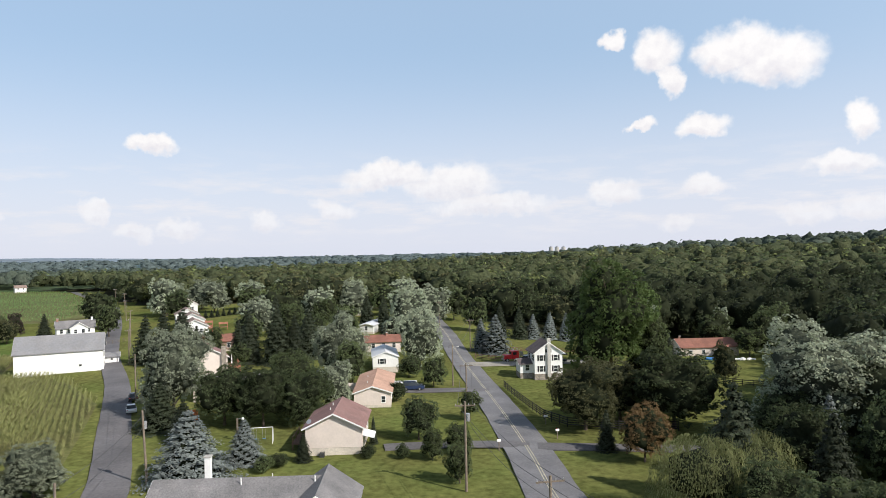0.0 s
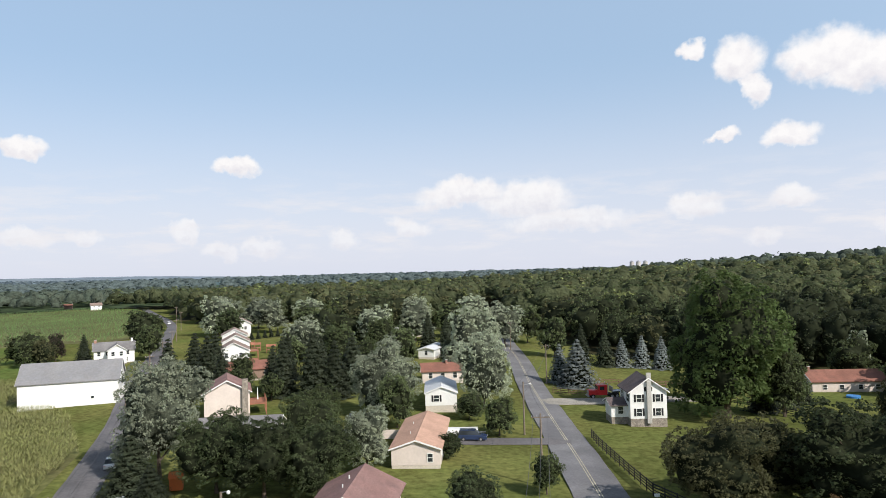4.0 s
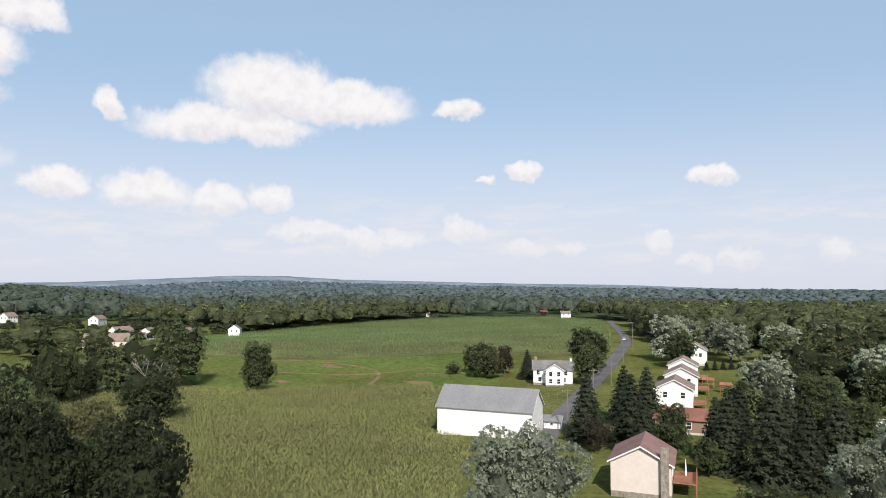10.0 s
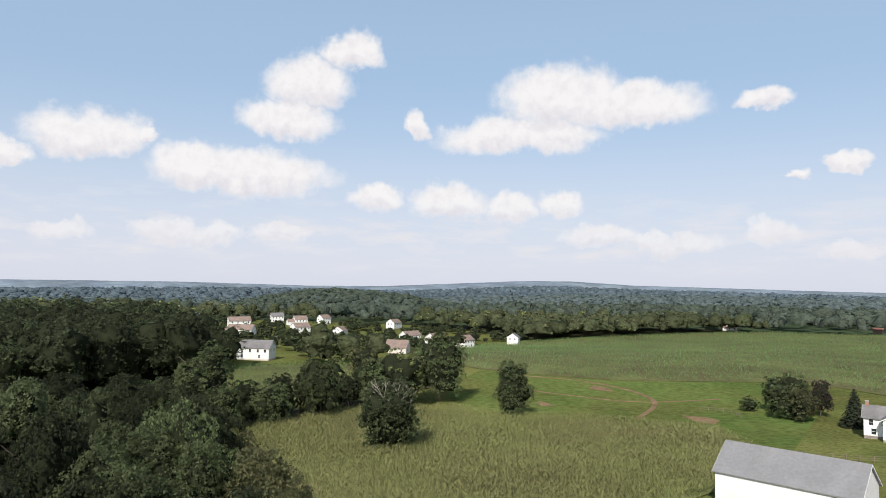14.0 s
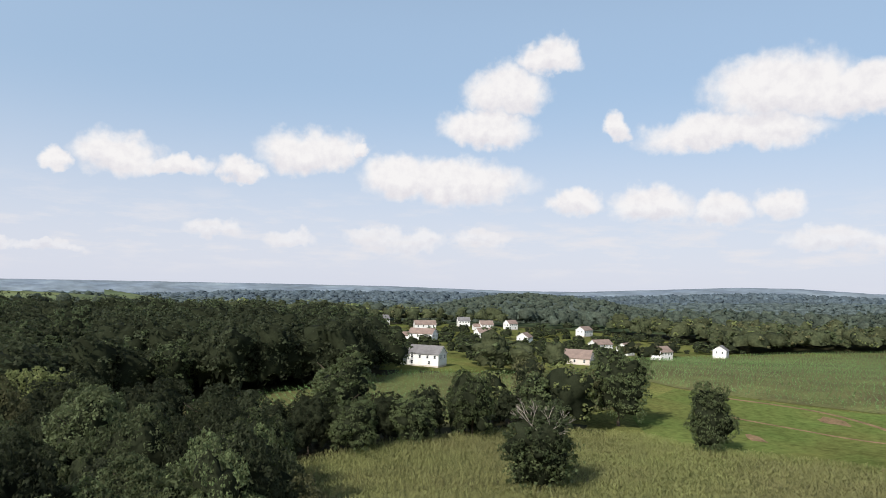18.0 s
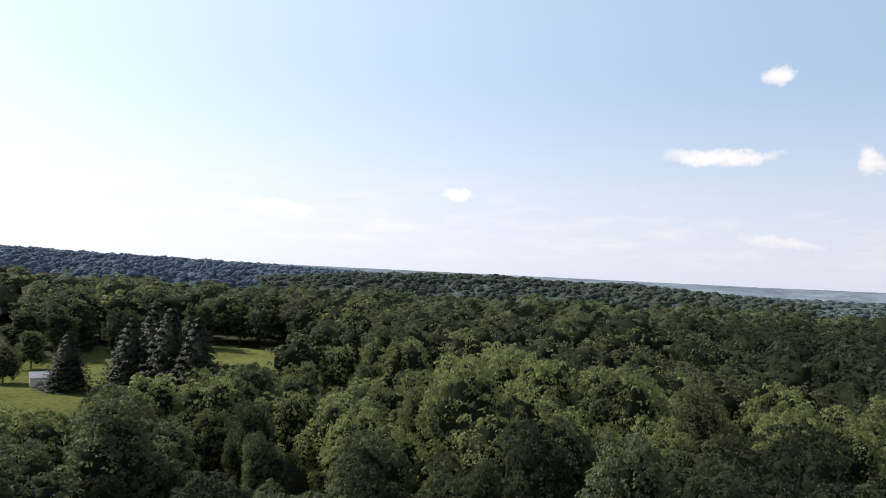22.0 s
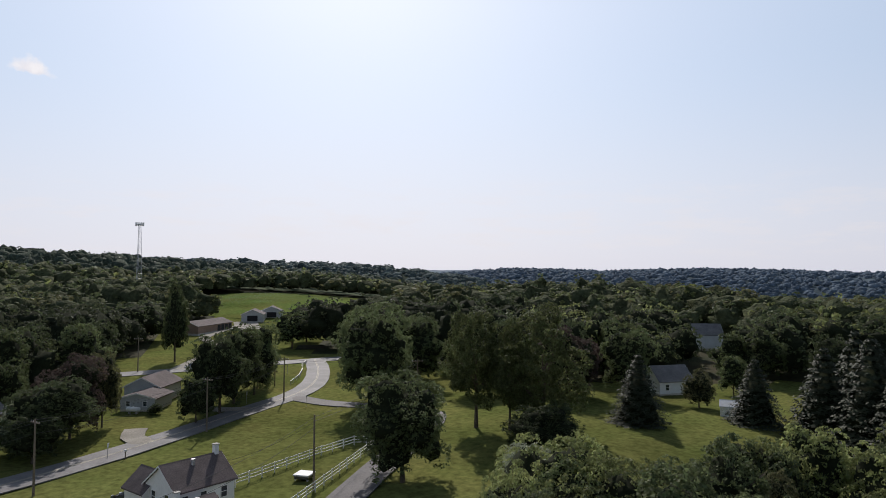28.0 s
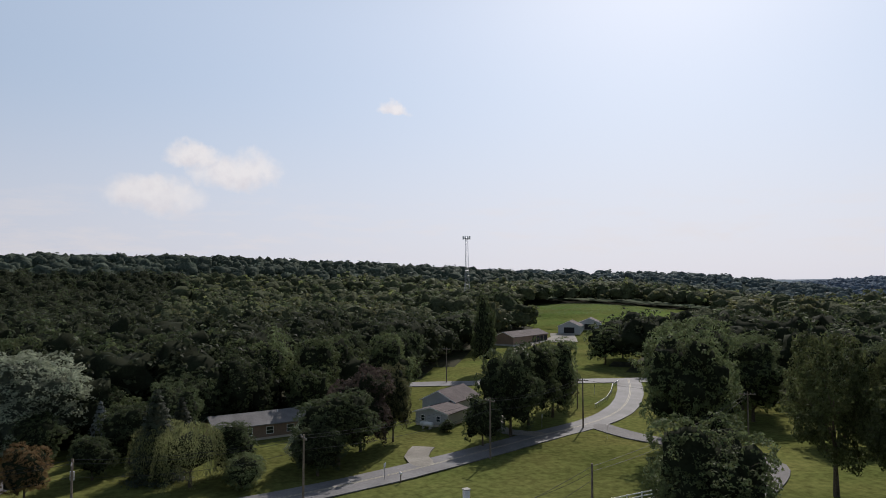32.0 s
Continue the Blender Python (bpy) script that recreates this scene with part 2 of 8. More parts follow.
def surface(name, colour, rough=0.8, broad=(0.05, 0.2), fine=(2.0, 0.25), other=None, bump=0.0, bump_scale=8.0,
            metal=0.0, per="none", vary=0.0, through_light=0.0, spec=0.3, wave=None, bump_deep=0.05):
    """A painted, mineral or plant surface: colour broken up at two sizes, with relief."""
    m = bpy.data.materials.new(name)
    m.use_nodes = True
    t = m.node_tree
    bsdf = t.nodes["Principled BSDF"]
    vec = node(t, "ShaderNodeTexCoord").outputs["Object"]
    base = node(t, "ShaderNodeRGB").outputs[0]
    base.default_value = (*colour, 1)
    col = base
    if other is not None:
        mx = node(t, "ShaderNodeMix", ins={0: stain(t, vec, broad[0] * 1.7, 0.0, 1.0, 5.0)})
        mx.data_type = "RGBA"
        t.links.new(col, mx.inputs["A"])
        mx.inputs["B"].default_value = (*other, 1)
        col = mx.outputs["Result"]
    value = maths(t, "MULTIPLY", stain(t, vec, broad[0], 1 - broad[1], 1 + broad[1]), stain(t, vec, fine[0], 1 - fine[1], 1 + fine[1], 4.0))
    hue = 0.5
    if per != "none":
        r = node(t, "ShaderNodeObjectInfo").outputs["Random"] if per == "object" else node(t, "ShaderNodeNewGeometry").outputs["Random Per Island"]
        value = maths(t, "MULTIPLY", value, node(t, "ShaderNodeMapRange", ins={"Value": r, "To Min": 1 - vary, "To Max": 1 + vary}).outputs[0])
        hue = node(t, "ShaderNodeMapRange", ins={"Value": r, "To Min": 0.5 - 0.04 * vary, "To Max": 0.5 + 0.04 * vary}).outputs[0]
        if per == "island":
            r2 = node(t, "ShaderNodeObjectInfo").outputs["Random"]
            value = maths(t, "MULTIPLY", value, node(t, "ShaderNodeMapRange", ins={"Value": r2, "To Min": 0.7, "To Max": 1.3}).outputs[0])
    hsv = node(t, "ShaderNodeHueSaturation", ins={"Color": col, "Value": value, "Hue": hue})
    t.links.new(hsv.outputs[0], bsdf.inputs["Base Color"])
    bsdf.inputs["Roughness"].default_value, bsdf.inputs["Metallic"].default_value = rough, metal
    bsdf.inputs["Specular IOR Level"].default_value = spec
    if wave is not None:
        w = node(t, "ShaderNodeTexWave", ins={"Vector": vec, "Scale": wave[1], "Distortion": 0.0})
        w.wave_type, w.bands_direction, w.wave_profile = "BANDS", wave[0], "SAW"
        b = node(t, "ShaderNodeBump", ins={"Height": w.outputs["Fac"], "Strength": wave[2], "Distance": 0.02})
        t.links.new(b.outputs[0], bsdf.inputs["Normal"])
    elif bump:
        n = node(t, "ShaderNodeTexNoise", ins={"Vector": vec, "Scale": bump_scale, "Detail": 4.0})
        b = node(t, "ShaderNodeBump", ins={"Height": n.outputs["Fac"], "Strength": bump, "Distance": bump_deep})
        t.links.new(b.outputs[0], bsdf.inputs["Normal"])
    if through_light:
        tr = node(t, "ShaderNodeBsdfTranslucent", ins={"Color": hsv.outputs[0]})
        ms = node(t, "ShaderNodeMixShader", ins={0: through_light, 1: bsdf.outputs[0], 2: tr.outputs[0]})
        t.links.new(ms.outputs[0], t.nodes["Material Output"].inputs[0])
    return m


def leaf(name, colour, vary=0.3, through_light=0.5):
    return surface(name, colour, 0.6, (0.15, 0.25), (0.9, 0.3), None, per="island", vary=vary * 0.8, through_light=through_light, spec=0.12)


LAWN = surface("lawn_grass", (0.105, 0.128, 0.038), 0.9, (0.03, 0.3), (0.9, 0.35), (0.145, 0.142, 0.05), 0.6, 6.0, spec=0.0)
HAY = surface("hay_meadow", (0.10, 0.152, 0.042), 0.9, (0.02, 0.25), (0.5, 0.3), (0.13, 0.135, 0.045), 0.7, 3.0, spec=0.0)
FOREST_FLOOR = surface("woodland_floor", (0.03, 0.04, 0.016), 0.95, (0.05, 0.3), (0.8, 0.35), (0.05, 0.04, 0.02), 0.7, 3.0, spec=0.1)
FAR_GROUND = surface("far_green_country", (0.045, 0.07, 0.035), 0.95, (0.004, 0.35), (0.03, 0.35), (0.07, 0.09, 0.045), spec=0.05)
# far ground with the haze over it mixed into its colour
PLAIN = surface("hazy_far_plain", (0.10, 0.15, 0.17), 0.95, (0.003, 0.3), (0.02, 0.3), (0.14, 0.19, 0.19), spec=0.0)
SOIL = surface("bare_soil", (0.24, 0.15, 0.09), 0.95, (0.2, 0.3), (2.0, 0.3), (0.16, 0.12, 0.06), 0.5, 5.0, spec=0.1)
ASPHALT = surface("worn_asphalt", (0.135, 0.13, 0.14), 0.75, (0.12, 0.22), (3.0, 0.18), (0.19, 0.185, 0.19), 0.25, 25.0, spec=0.4)
ASPHALT_OLD = surface("old_asphalt", (0.14, 0.13, 0.135), 0.8, (0.1, 0.25), (2.5, 0.2), (0.12, 0.115, 0.12), 0.3, 20.0, spec=0.35)
GRAVEL = surface("pale_gravel", (0.30, 0.28, 0.25), 0.95, (0.2, 0.2), (4.0, 0.3), None, 0.5, 20.0, spec=0.1)
LINE_PAINT = surface("road_paint", (0.42, 0.385, 0.29), 0.7, (0.3, 0.25), (4.0, 0.25))
CORN = surface("corn_leaf", (0.28, 0.305, 0.105), 0.7, (0.02, 0.2), (0.4, 0.2), (0.27, 0.255, 0.11), per="island", vary=0.2, through_light=0.25)
CORN_FAR = surface("young_corn_leaf", (0.13, 0.215, 0.075), 0.75, (0.02, 0.2), (0.3, 0.2), None, per="island", vary=0.25, through_light=0.25)
CORN_SOIL = surface("corn_field_ground", (0.14, 0.155, 0.055), 0.95, (0.03, 0.25), (0.8, 0.3), (0.1, 0.085, 0.04), 0.6, 3.0, spec=0.1)
# crop green dulled and blued for the haze of distance
DISTANT_CROP = surface("hazy_far_crop", (0.115, 0.15, 0.09), 0.9, (0.01, 0.2), (0.05, 0.2), (0.15, 0.17, 0.08), spec=0.0)
L_DARK = leaf("dark_maple_leaf", (0.091, 0.114, 0.055))
L_GREEN = leaf("green_leaf", (0.130, 0.159, 0.072), 0.45, 0.5)
L_AIRY = leaf("sunlit_ash_leaf", (0.112, 0.130, 0.054), 0.45, 0.5)
L_OAK = leaf("oak_leaf", (0.096, 0.134, 0.046))
L_SILVER = leaf("silver_maple_leaf", (0.38, 0.415, 0.30), 0.32)
L_OLIVE = leaf("olive_leaf", (0.131, 0.131, 0.064))
L_RUST = leaf("rusty_leaf", (0.191, 0.125, 0.061))
L_WILLOW = leaf("willow_leaf", (0.215, 0.228, 0.100))
L_SPRUCE = leaf("spruce_needle", (0.034, 0.042, 0.025), 0.3, 0.08)
L_BLUE = leaf("blue_spruce_needle", (0.166, 0.187, 0.178), 0.35, 0.08)
L_PURPLE = leaf("purple_leaf", (0.082, 0.062, 0.053), 0.35)
L_WOODS = leaf("woodland_leaf", (0.120, 0.144, 0.069), 0.4)
# far leaves: haze is put into the colour as a blue tint
L_FAR = leaf("hazy_far_leaf", (0.092, 0.117, 0.091), 0.35)
L_HAZE = leaf("hazy_furthest_leaf", (0.140, 0.183, 0.217), 0.25)
L_FURTHER = leaf("hazy_further_leaf", (0.109, 0.144, 0.132), 0.3)
L_RIDGE = leaf("hazy_ridge_leaf", (0.12, 0.16, 0.20), 0.25)
# leaves darkened for the shade lying over parts of the woods
L_SHADED = leaf("shaded_wood_leaf", (0.050, 0.060, 0.032), 0.3)
L_LIGHT = leaf("light_woodland_leaf", (0.235, 0.262, 0.104), 0.38)
# near-black core colour that paints the shade inside tree crowns
CROWN_SHADE = surface("inner_crown_shade", (0.02, 0.024, 0.013), 0.95, (0.3, 0.3), (3.0, 0.3), spec=0.05)


# silver maples get a lighter core, still darkened for the shade inside
INNER = {"silver_maple_leaf": surface("silver_maple_inner_shade", (0.062, 0.07, 0.05), 0.9, (0.3, 0.3), (3.0, 0.4), None, 1.0, 4.0, spec=0.05, bump_deep=0.3)}


def canopy(name, colour, other):
    return surface(name, colour, 0.9, (0.05, 0.3), (0.45, 0.4), other, 1.0, 0.7, spec=0.05, bump_deep=1.2)


# canopy skins: colour darkened for the crowns' own shade, far ones tinted with haze
CANOPY = canopy("self_shaded_canopy", (0.050, 0.061, 0.032), (0.062, 0.068, 0.034))
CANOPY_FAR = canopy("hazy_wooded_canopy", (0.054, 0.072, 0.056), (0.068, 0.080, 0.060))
CANOPY_RIDGE = canopy("hazy_ridge_canopy", (0.098, 0.132, 0.178), (0.118, 0.15, 0.185))
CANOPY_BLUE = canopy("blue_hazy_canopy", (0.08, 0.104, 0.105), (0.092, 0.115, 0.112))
BARK = surface("grey_brown_bark", (0.11, 0.085, 0.065), 0.95, (0.5, 0.3), (6.0, 0.3), None, 0.8, 10.0)
BARK_PALE = surface("bleached_dead_wood", (0.33, 0.29, 0.25), 0.9, (0.5, 0.2), (6.0, 0.25), None, 0.6, 10.0)
WHITE_SIDING = surface("white_siding", (0.78, 0.77, 0.75), 0.55, (0.4, 0.06), (3.0, 0.05), wave=("Z", 1.2, 0.25))
CREAM_SIDING = surface("cream_siding", (0.66, 0.57, 0.515), 0.6, (0.4, 0.06), (3.0, 0.05), wave=("Z", 1.2, 0.25))
GREY_SIDING = surface("grey_siding", (0.42, 0.42, 0.42), 0.6, (0.4, 0.07), (3.0, 0.06), wave=("Z", 1.2, 0.25))
BROWN_SIDING = surface("brown_siding", (0.25, 0.17, 0.13), 0.7, (0.4, 0.1), (3.0, 0.1), wave=("Z", 1.2, 0.25))
BLOCK = surface("painted_block", (0.56, 0.5, 0.43), 0.85, (0.5, 0.12), (4.0, 0.12), None, 0.3, 12.0)
STONE = surface("rubble_stone", (0.33, 0.29, 0.25), 0.9, (1.5, 0.3), (5.0, 0.3), (0.2, 0.17, 0.14), 0.8, 6.0)
TRIM = surface("white_trim", (0.8, 0.79, 0.77), 0.5, (0.5, 0.05), (4.0, 0.05))
SHINGLE_GREY = surface("grey_shingle", (0.16, 0.155, 0.16), 0.9, (0.3, 0.2), (6.0, 0.25), (0.21, 0.2, 0.2), 0.5, 12.0)
SHINGLE_DARK = surface("dark_brown_shingle", (0.105, 0.085, 0.085), 0.9, (0.3, 0.2), (6.0, 0.25), (0.14, 0.11, 0.11), 0.5, 12.0)
SHINGLE_PINK = surface("faded_red_shingle", (0.27, 0.155, 0.14), 0.9, (0.3, 0.18), (6.0, 0.25), (0.21, 0.13, 0.12), 0.5, 12.0)
SHINGLE_SALMON = surface("salmon_shingle", (0.50, 0.31, 0.235), 0.9, (0.3, 0.14), (6.0, 0.2), (0.43, 0.27, 0.2), 0.4, 12.0)
SHINGLE_RED = surface("red_brown_shingle", (0.26, 0.115, 0.085), 0.9, (0.3, 0.18), (6.0, 0.2), (0.21, 0.10, 0.075), 0.4, 12.0)
SHINGLE_TAN = surface("brown_shingle", (0.27, 0.20, 0.17), 0.9, (0.3, 0.18), (6.0, 0.2), (0.22, 0.165, 0.14), 0.4, 12.0)
METAL_ROOF = surface("grey_metal_roof", (0.29, 0.29, 0.305), 0.5, (0.25, 0.1), (2.0, 0.08), (0.3, 0.29, 0.29), metal=0.3, wave=("X", 1.1, 0.3))
WHITE_ROOF = surface("white_metal_roof", (0.62, 0.63, 0.66), 0.5, (0.3, 0.08), (2.0, 0.08))
BRICK = surface("red_brick", (0.3, 0.15, 0.11), 0.9, (0.6, 0.2), (6.0, 0.25), (0.36, 0.22, 0.17), 0.5, 12.0)
CONCRETE = surface("concrete", (0.45, 0.43, 0.4), 0.9, (0.5, 0.15), (5.0, 0.15), None, 0.3, 15.0)
POLE_WOOD = surface("weathered_pole", (0.2, 0.16, 0.125), 0.9, (0.6, 0.2), (6.0, 0.3), None, 0.5, 15.0)
DECK_WOOD = surface("red_deck_wood", (0.3, 0.13, 0.08), 0.8, (0.6, 0.2), (6.0, 0.25), None, 0.4, 15.0)
BLACK_RAIL = surface("black_rail", (0.03, 0.027, 0.025), 0.8, (0.6, 0.3), (6.0, 0.3))
RAIL_BROWN = surface("brown_rail", (0.17, 0.1, 0.07), 0.85, (0.6, 0.3), (6.0, 0.3))
WIRE = surface("wire", (0.06, 0.06, 0.06), 0.6)
STEEL = surface("galvanised_steel", (0.5, 0.5, 0.52), 0.45, (0.5, 0.1), (4.0, 0.1), metal=0.7)
DARK = surface("dark_paint_and_bay_shade", (0.02, 0.02, 0.022), 0.8)
GLASS = surface("window_glass", (0.03, 0.035, 0.04), 0.08, (0.5, 0.1), (2.0, 0.1), spec=0.7)
RED_PAINT = surface("red_paint", (0.55, 0.025, 0.03), 0.3, (0.6, 0.08), (4.0, 0.08), spec=0.5)
WHITE_PAINT = surface("white_car_paint", (0.8, 0.8, 0.8), 0.25, (0.6, 0.04), (4.0, 0.04), spec=0.5)
BLUE_PAINT = surface("dark_blue_paint", (0.025, 0.04, 0.09), 0.22, (0.6, 0.06), (4.0, 0.06), spec=0.6)
DARK_PAINT = surface("dark_grey_paint", (0.05, 0.05, 0.055), 0.25, (0.6, 0.06), (4.0, 0.06), spec=0.6)
SILVER_PAINT = surface("silver_paint", (0.5, 0.5, 0.52), 0.25, (0.6, 0.05), (4.0, 0.05), metal=0.4, spec=0.6)
RUBBER = surface("tyre_rubber", (0.02, 0.02, 0.02), 0.9)
BLUE_PLASTIC = surface("blue_plastic", (0.06, 0.22, 0.5), 0.5, (0.6, 0.05), (4.0, 0.05))
ORANGE_PLASTIC = surface("orange_plastic", (0.6, 0.16, 0.05), 0.5, (0.6, 0.05), (4.0, 0.05))
# hill and ridge colours include the haze before them, bluest on the farthest
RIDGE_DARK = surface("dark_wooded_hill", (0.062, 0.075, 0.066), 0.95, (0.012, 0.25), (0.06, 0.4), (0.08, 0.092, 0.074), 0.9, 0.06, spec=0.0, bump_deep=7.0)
RIDGE_GREEN = surface("hazy_wooded_hill", (0.07, 0.093, 0.088), 0.95, (0.012, 0.25), (0.06, 0.4), (0.09, 0.11, 0.096), 0.9, 0.06, spec=0.0, bump_deep=7.0)
RIDGE_NEAR = surface("hazy_wooded_ridge", (0.075, 0.10, 0.122), 0.95, (0.01, 0.25), (0.045, 0.35), (0.092, 0.117, 0.13), 0.8, 0.05, spec=0.0, bump_deep=6.0)
RIDGE_FAR = surface("hazy_far_ridge", (0.17, 0.21, 0.265), 0.95, (0.003, 0.2), (0.012, 0.2), (0.21, 0.25, 0.28), 0.5, 0.03, spec=0.0, bump_deep=5.0)

# ---- mesh helpers ----
# soft rises and hollows of the land: centre x, y, reach, height
RISES = (
    (-210, 190, 60, -5.0), (-215, -25, 70, -9.0), (-525, 285, 105, -11.0), (-430, 520, 150, -4.0), (-25, -22, 30, 2.5),
    (95, 235, 55, -6.5), (30, 165, 40, -1.5), (270, -120, 80, 1.5), (350, -200, 75, 8.0), (420, -330, 200, 4.0), (100, -225, 55, 8.0),
)
# hills and valleys well outside the village
FAR_RISES = (
    (-894, -247, 120, 41.0), (-788, -439, 120, 41.0),
    (-60, -1250, 420, -34.0),
    (980, 150, 300, 35.0), (950, -230, 260, 22.0), (700, -560, 260, 8.0), (420, 900, 320, 16.0), (900, 600, 300, 30.0),
    (-150, -480, 130, -26.0), (-430, -400, 170, -32.0), (-200, -900, 330, -30.0), (-820, -620, 400, -20.0), (-760, -80, 200, -20.0), (170, -560, 130, -20.0), (330, -900, 250, -30.0), (-1080, 250, 260, -14.0), (-950, 720, 300, -10.0), (-300, 1150, 300, -14.0),
)


def land(x, y):
    z = 0.0 * x
    for cx, cy, reach, rise in RISES:
        z = z + rise * np.exp(-((x - cx) ** 2 + (y - cy) ** 2) / (2.0 * reach * reach))
    far = 0.0 * x
    for cx, cy, reach, rise in FAR_RISES:
        far = far + rise * np.exp(-((x - cx) ** 2 + (y - cy) ** 2) / (2.0 * reach * reach))
    k = np.clip(((x + 60.0) * -390.0 + (y - 80.0) * 200.0) / 192100.0, 0.0, 1.0)
    s = np.clip((np.hypot(x + 60.0 + 390.0 * k, y - 80.0 - 200.0 * k) - 330.0) / 330.0, 0.0, 1.0)
    # the country falls away to a wide plain towards the south and west
    r = np.hypot(x + 60.0, y - 90.0) + 1.0
    w = np.clip(((-0.62 * (x + 60.0) - 0.78 * (y - 90.0)) / r - 0.0) / 0.5, 0.0, 1.0)
    q = np.clip((r - 620.0) / 1300.0, 0.0, 1.0)
    z = z - 26.0 * w * w * (3.0 - 2.0 * w) * q * (2.0 - q)
    return z + far * s * s * (3.0 - 2.0 * s)


def ground(x, y):
    return float(land(np.float64(x), np.float64(y)))


def mesh_from(name, verts, faces, material):
    me = bpy.data.meshes.new(name)
    me.from_pydata(verts, [], faces)
    me.materials.append(material)
    return me


def part(name, bm, material, parent, label="", smooth=False):
    """Links a bmesh (or a finished mesh) as one mesh object under a thing or a part."""
    if isinstance(bm, bpy.types.Mesh):
        me = bm
    else:
        me = bpy.data.meshes.new(name)
        bm.normal_update()
        if smooth:
            for f in bm.faces:
                f.smooth = True
        bm.to_mesh(me)
        bm.free()
        me.materials.append(material)
    ob = new(name, me)
    ob.parent = parent
    if label:
        ob["label"] = label
    return ob


def thing(name, label, category, x, y, z, turn=0.0, group="", kind=""):
    e = new(name)
    e.empty_display_size = 0.3
    e.matrix_world = pose(x, y, z, 0, 0, turn)
    return tagged(e, label, category, group, kind)


def box(bm, x0, x1, y0, y1, z0, z1, bevel=0.0):
    made = bmesh.ops.create_cube(bm, size=1.0, matrix=Matrix.Translation(((x0 + x1) / 2, (y0 + y1) / 2, (z0 + z1) / 2))
                                 @ Matrix.Diagonal((abs(x1 - x0), abs(y1 - y0), abs(z1 - z0), 1)))
    if bevel:
        edges = list({e for v in made["verts"] for e in v.link_edges})
        bmesh.ops.bevel(bm, geom=edges, offset=bevel, segments=2, affect="EDGES", profile=0.6)
    return bm


def new_box(*a, bevel=0.0):
    return box(bmesh.new(), *a, bevel=bevel)


def tube(bm, a, b, r0, r1, n=8, cap=True):
    a, b = Vector(a), Vector(b)
    m = Matrix.Translation((a + b) / 2) @ (b - a).to_track_quat("Z", "Y").to_matrix().to_4x4()
    bmesh.ops.create_cone(bm, cap_ends=cap, segments=n, radius1=r0, radius2=r1, depth=(b - a).length, matrix=m)
    return bm


def prism(bm, outline, x0, x1):
    """A solid with the given outline in y, z between x0 and x1."""
    n = len(outline)
    a = [bm.verts.new((x0, y, z)) for y, z in outline]
    b = [bm.verts.new((x1, y, z)) for y, z in outline]
    bm.faces.new(a[::-1])
    bm.faces.new(b)
    for i in range(n):
        j = (i + 1) % n
        bm.faces.new((a[i], a[j], b[j], b[i]))
    bmesh.ops.recalc_face_normals(bm, faces=bm.faces[:])
    return bm


def ribbon(name, points, width, material, lift=0.05, step=3.0, label="", category="", parts=None):
    """A strip of paving along a smooth line through the points, lying on the land, 12 cm thick at its edge."""
    pts = [Vector((x, y)) for x, y in points]
    line = []
    for i in range(len(pts) - 1):
        p0, p1, p2, p3 = pts[max(i - 1, 0)], pts[i], pts[i + 1], pts[min(i + 2, len(pts) - 1)]
        n = max(2, int((p2 - p1).length / step))
        for k in range(n):
            s = k / n
            line.append(0.5 * ((2 * p1) + (p2 - p0) * s + (2 * p0 - 5 * p1 + 4 * p2 - p3) * s * s + (3 * p1 - p0 - 3 * p2 + p3) * s ** 3))
    line.append(pts[-1])
    verts, faces = [], []
    for i, p in enumerate(line):
        d = (line[min(i + 1, len(line) - 1)] - line[max(i - 1, 0)]).normalized()
        side = Vector((-d.y, d.x))
        w = (width if not callable(width) else width(i / len(line))) / 2
        w *= 1 + 0.015 * math.sin(i * 1.7) + 0.01 * math.sin(i * 0.61)
        for s, dz in ((-1.0, -0.15), (-1.0, 0), (-0.33, 0.03), (0.33, 0.03), (1.0, 0), (1.0, -0.15)):
            q = p + side * (w * s)
            verts.append((q.x, q.y, ground(q.x, q.y) + lift + dz))
    for i in range(len(line) - 1):
        for k in range(5):
            a = i * 6 + k
            faces.append((a, a + 1, a + 7, a + 6))
    me = mesh_from(name, verts, faces, material)
    ob = new(name, me)
    tagged(ob, label, category, "", "structure")
    return ob, line


def patch(name, outline, material, lift, label, category, kind="structure", cell=8.0):
    """A flat piece of field or yard with the given outline, draped on the land."""
    bm = bmesh.new()
    f = bm.faces.new([bm.verts.new((x, y, 0)) for x, y in outline])
    f.normal_update()
    if f.normal.z < 0:
        f.normal_flip()
    xs, ys = [p[0] for p in outline], [p[1] for p in outline]
    for axis, lo, hi in ((0, min(xs), max(xs)), (1, min(ys), max(ys))):
        v = lo + cell
        while v < hi:
            co, no = [0, 0, 0], [0, 0, 0]
            co[axis], no[axis] = v, 1
            bmesh.ops.bisect_plane(bm, geom=bm.verts[:] + bm.edges[:] + bm.faces[:], plane_co=co, plane_no=no)
            v += cell
    bmesh.ops.triangulate(bm, faces=bm.faces[:])
    for v in bm.verts:
        v.co.z = ground(v.co.x, v.co.y) + lift
    me = bpy.data.meshes.new(name)
    bm.to_mesh(me)
    bm.free()
    me.materials.append(material)
    return tagged(new(name, me), label, category, "", kind)


def inside(x, y, outline):
    hit = np.zeros(np.shape(x), bool)
    n = len(outline)
    for i in range(n):
        (x0, y0), (x1, y1) = outline[i], outline[(i + 1) % n]
        if y0 == y1:
            continue
        cross = ((y0 > y) != (y1 > y)) & (x < (x1 - x0) * (y - y0) / (y1 - y0) + x0)
        hit ^= cross
    return hit


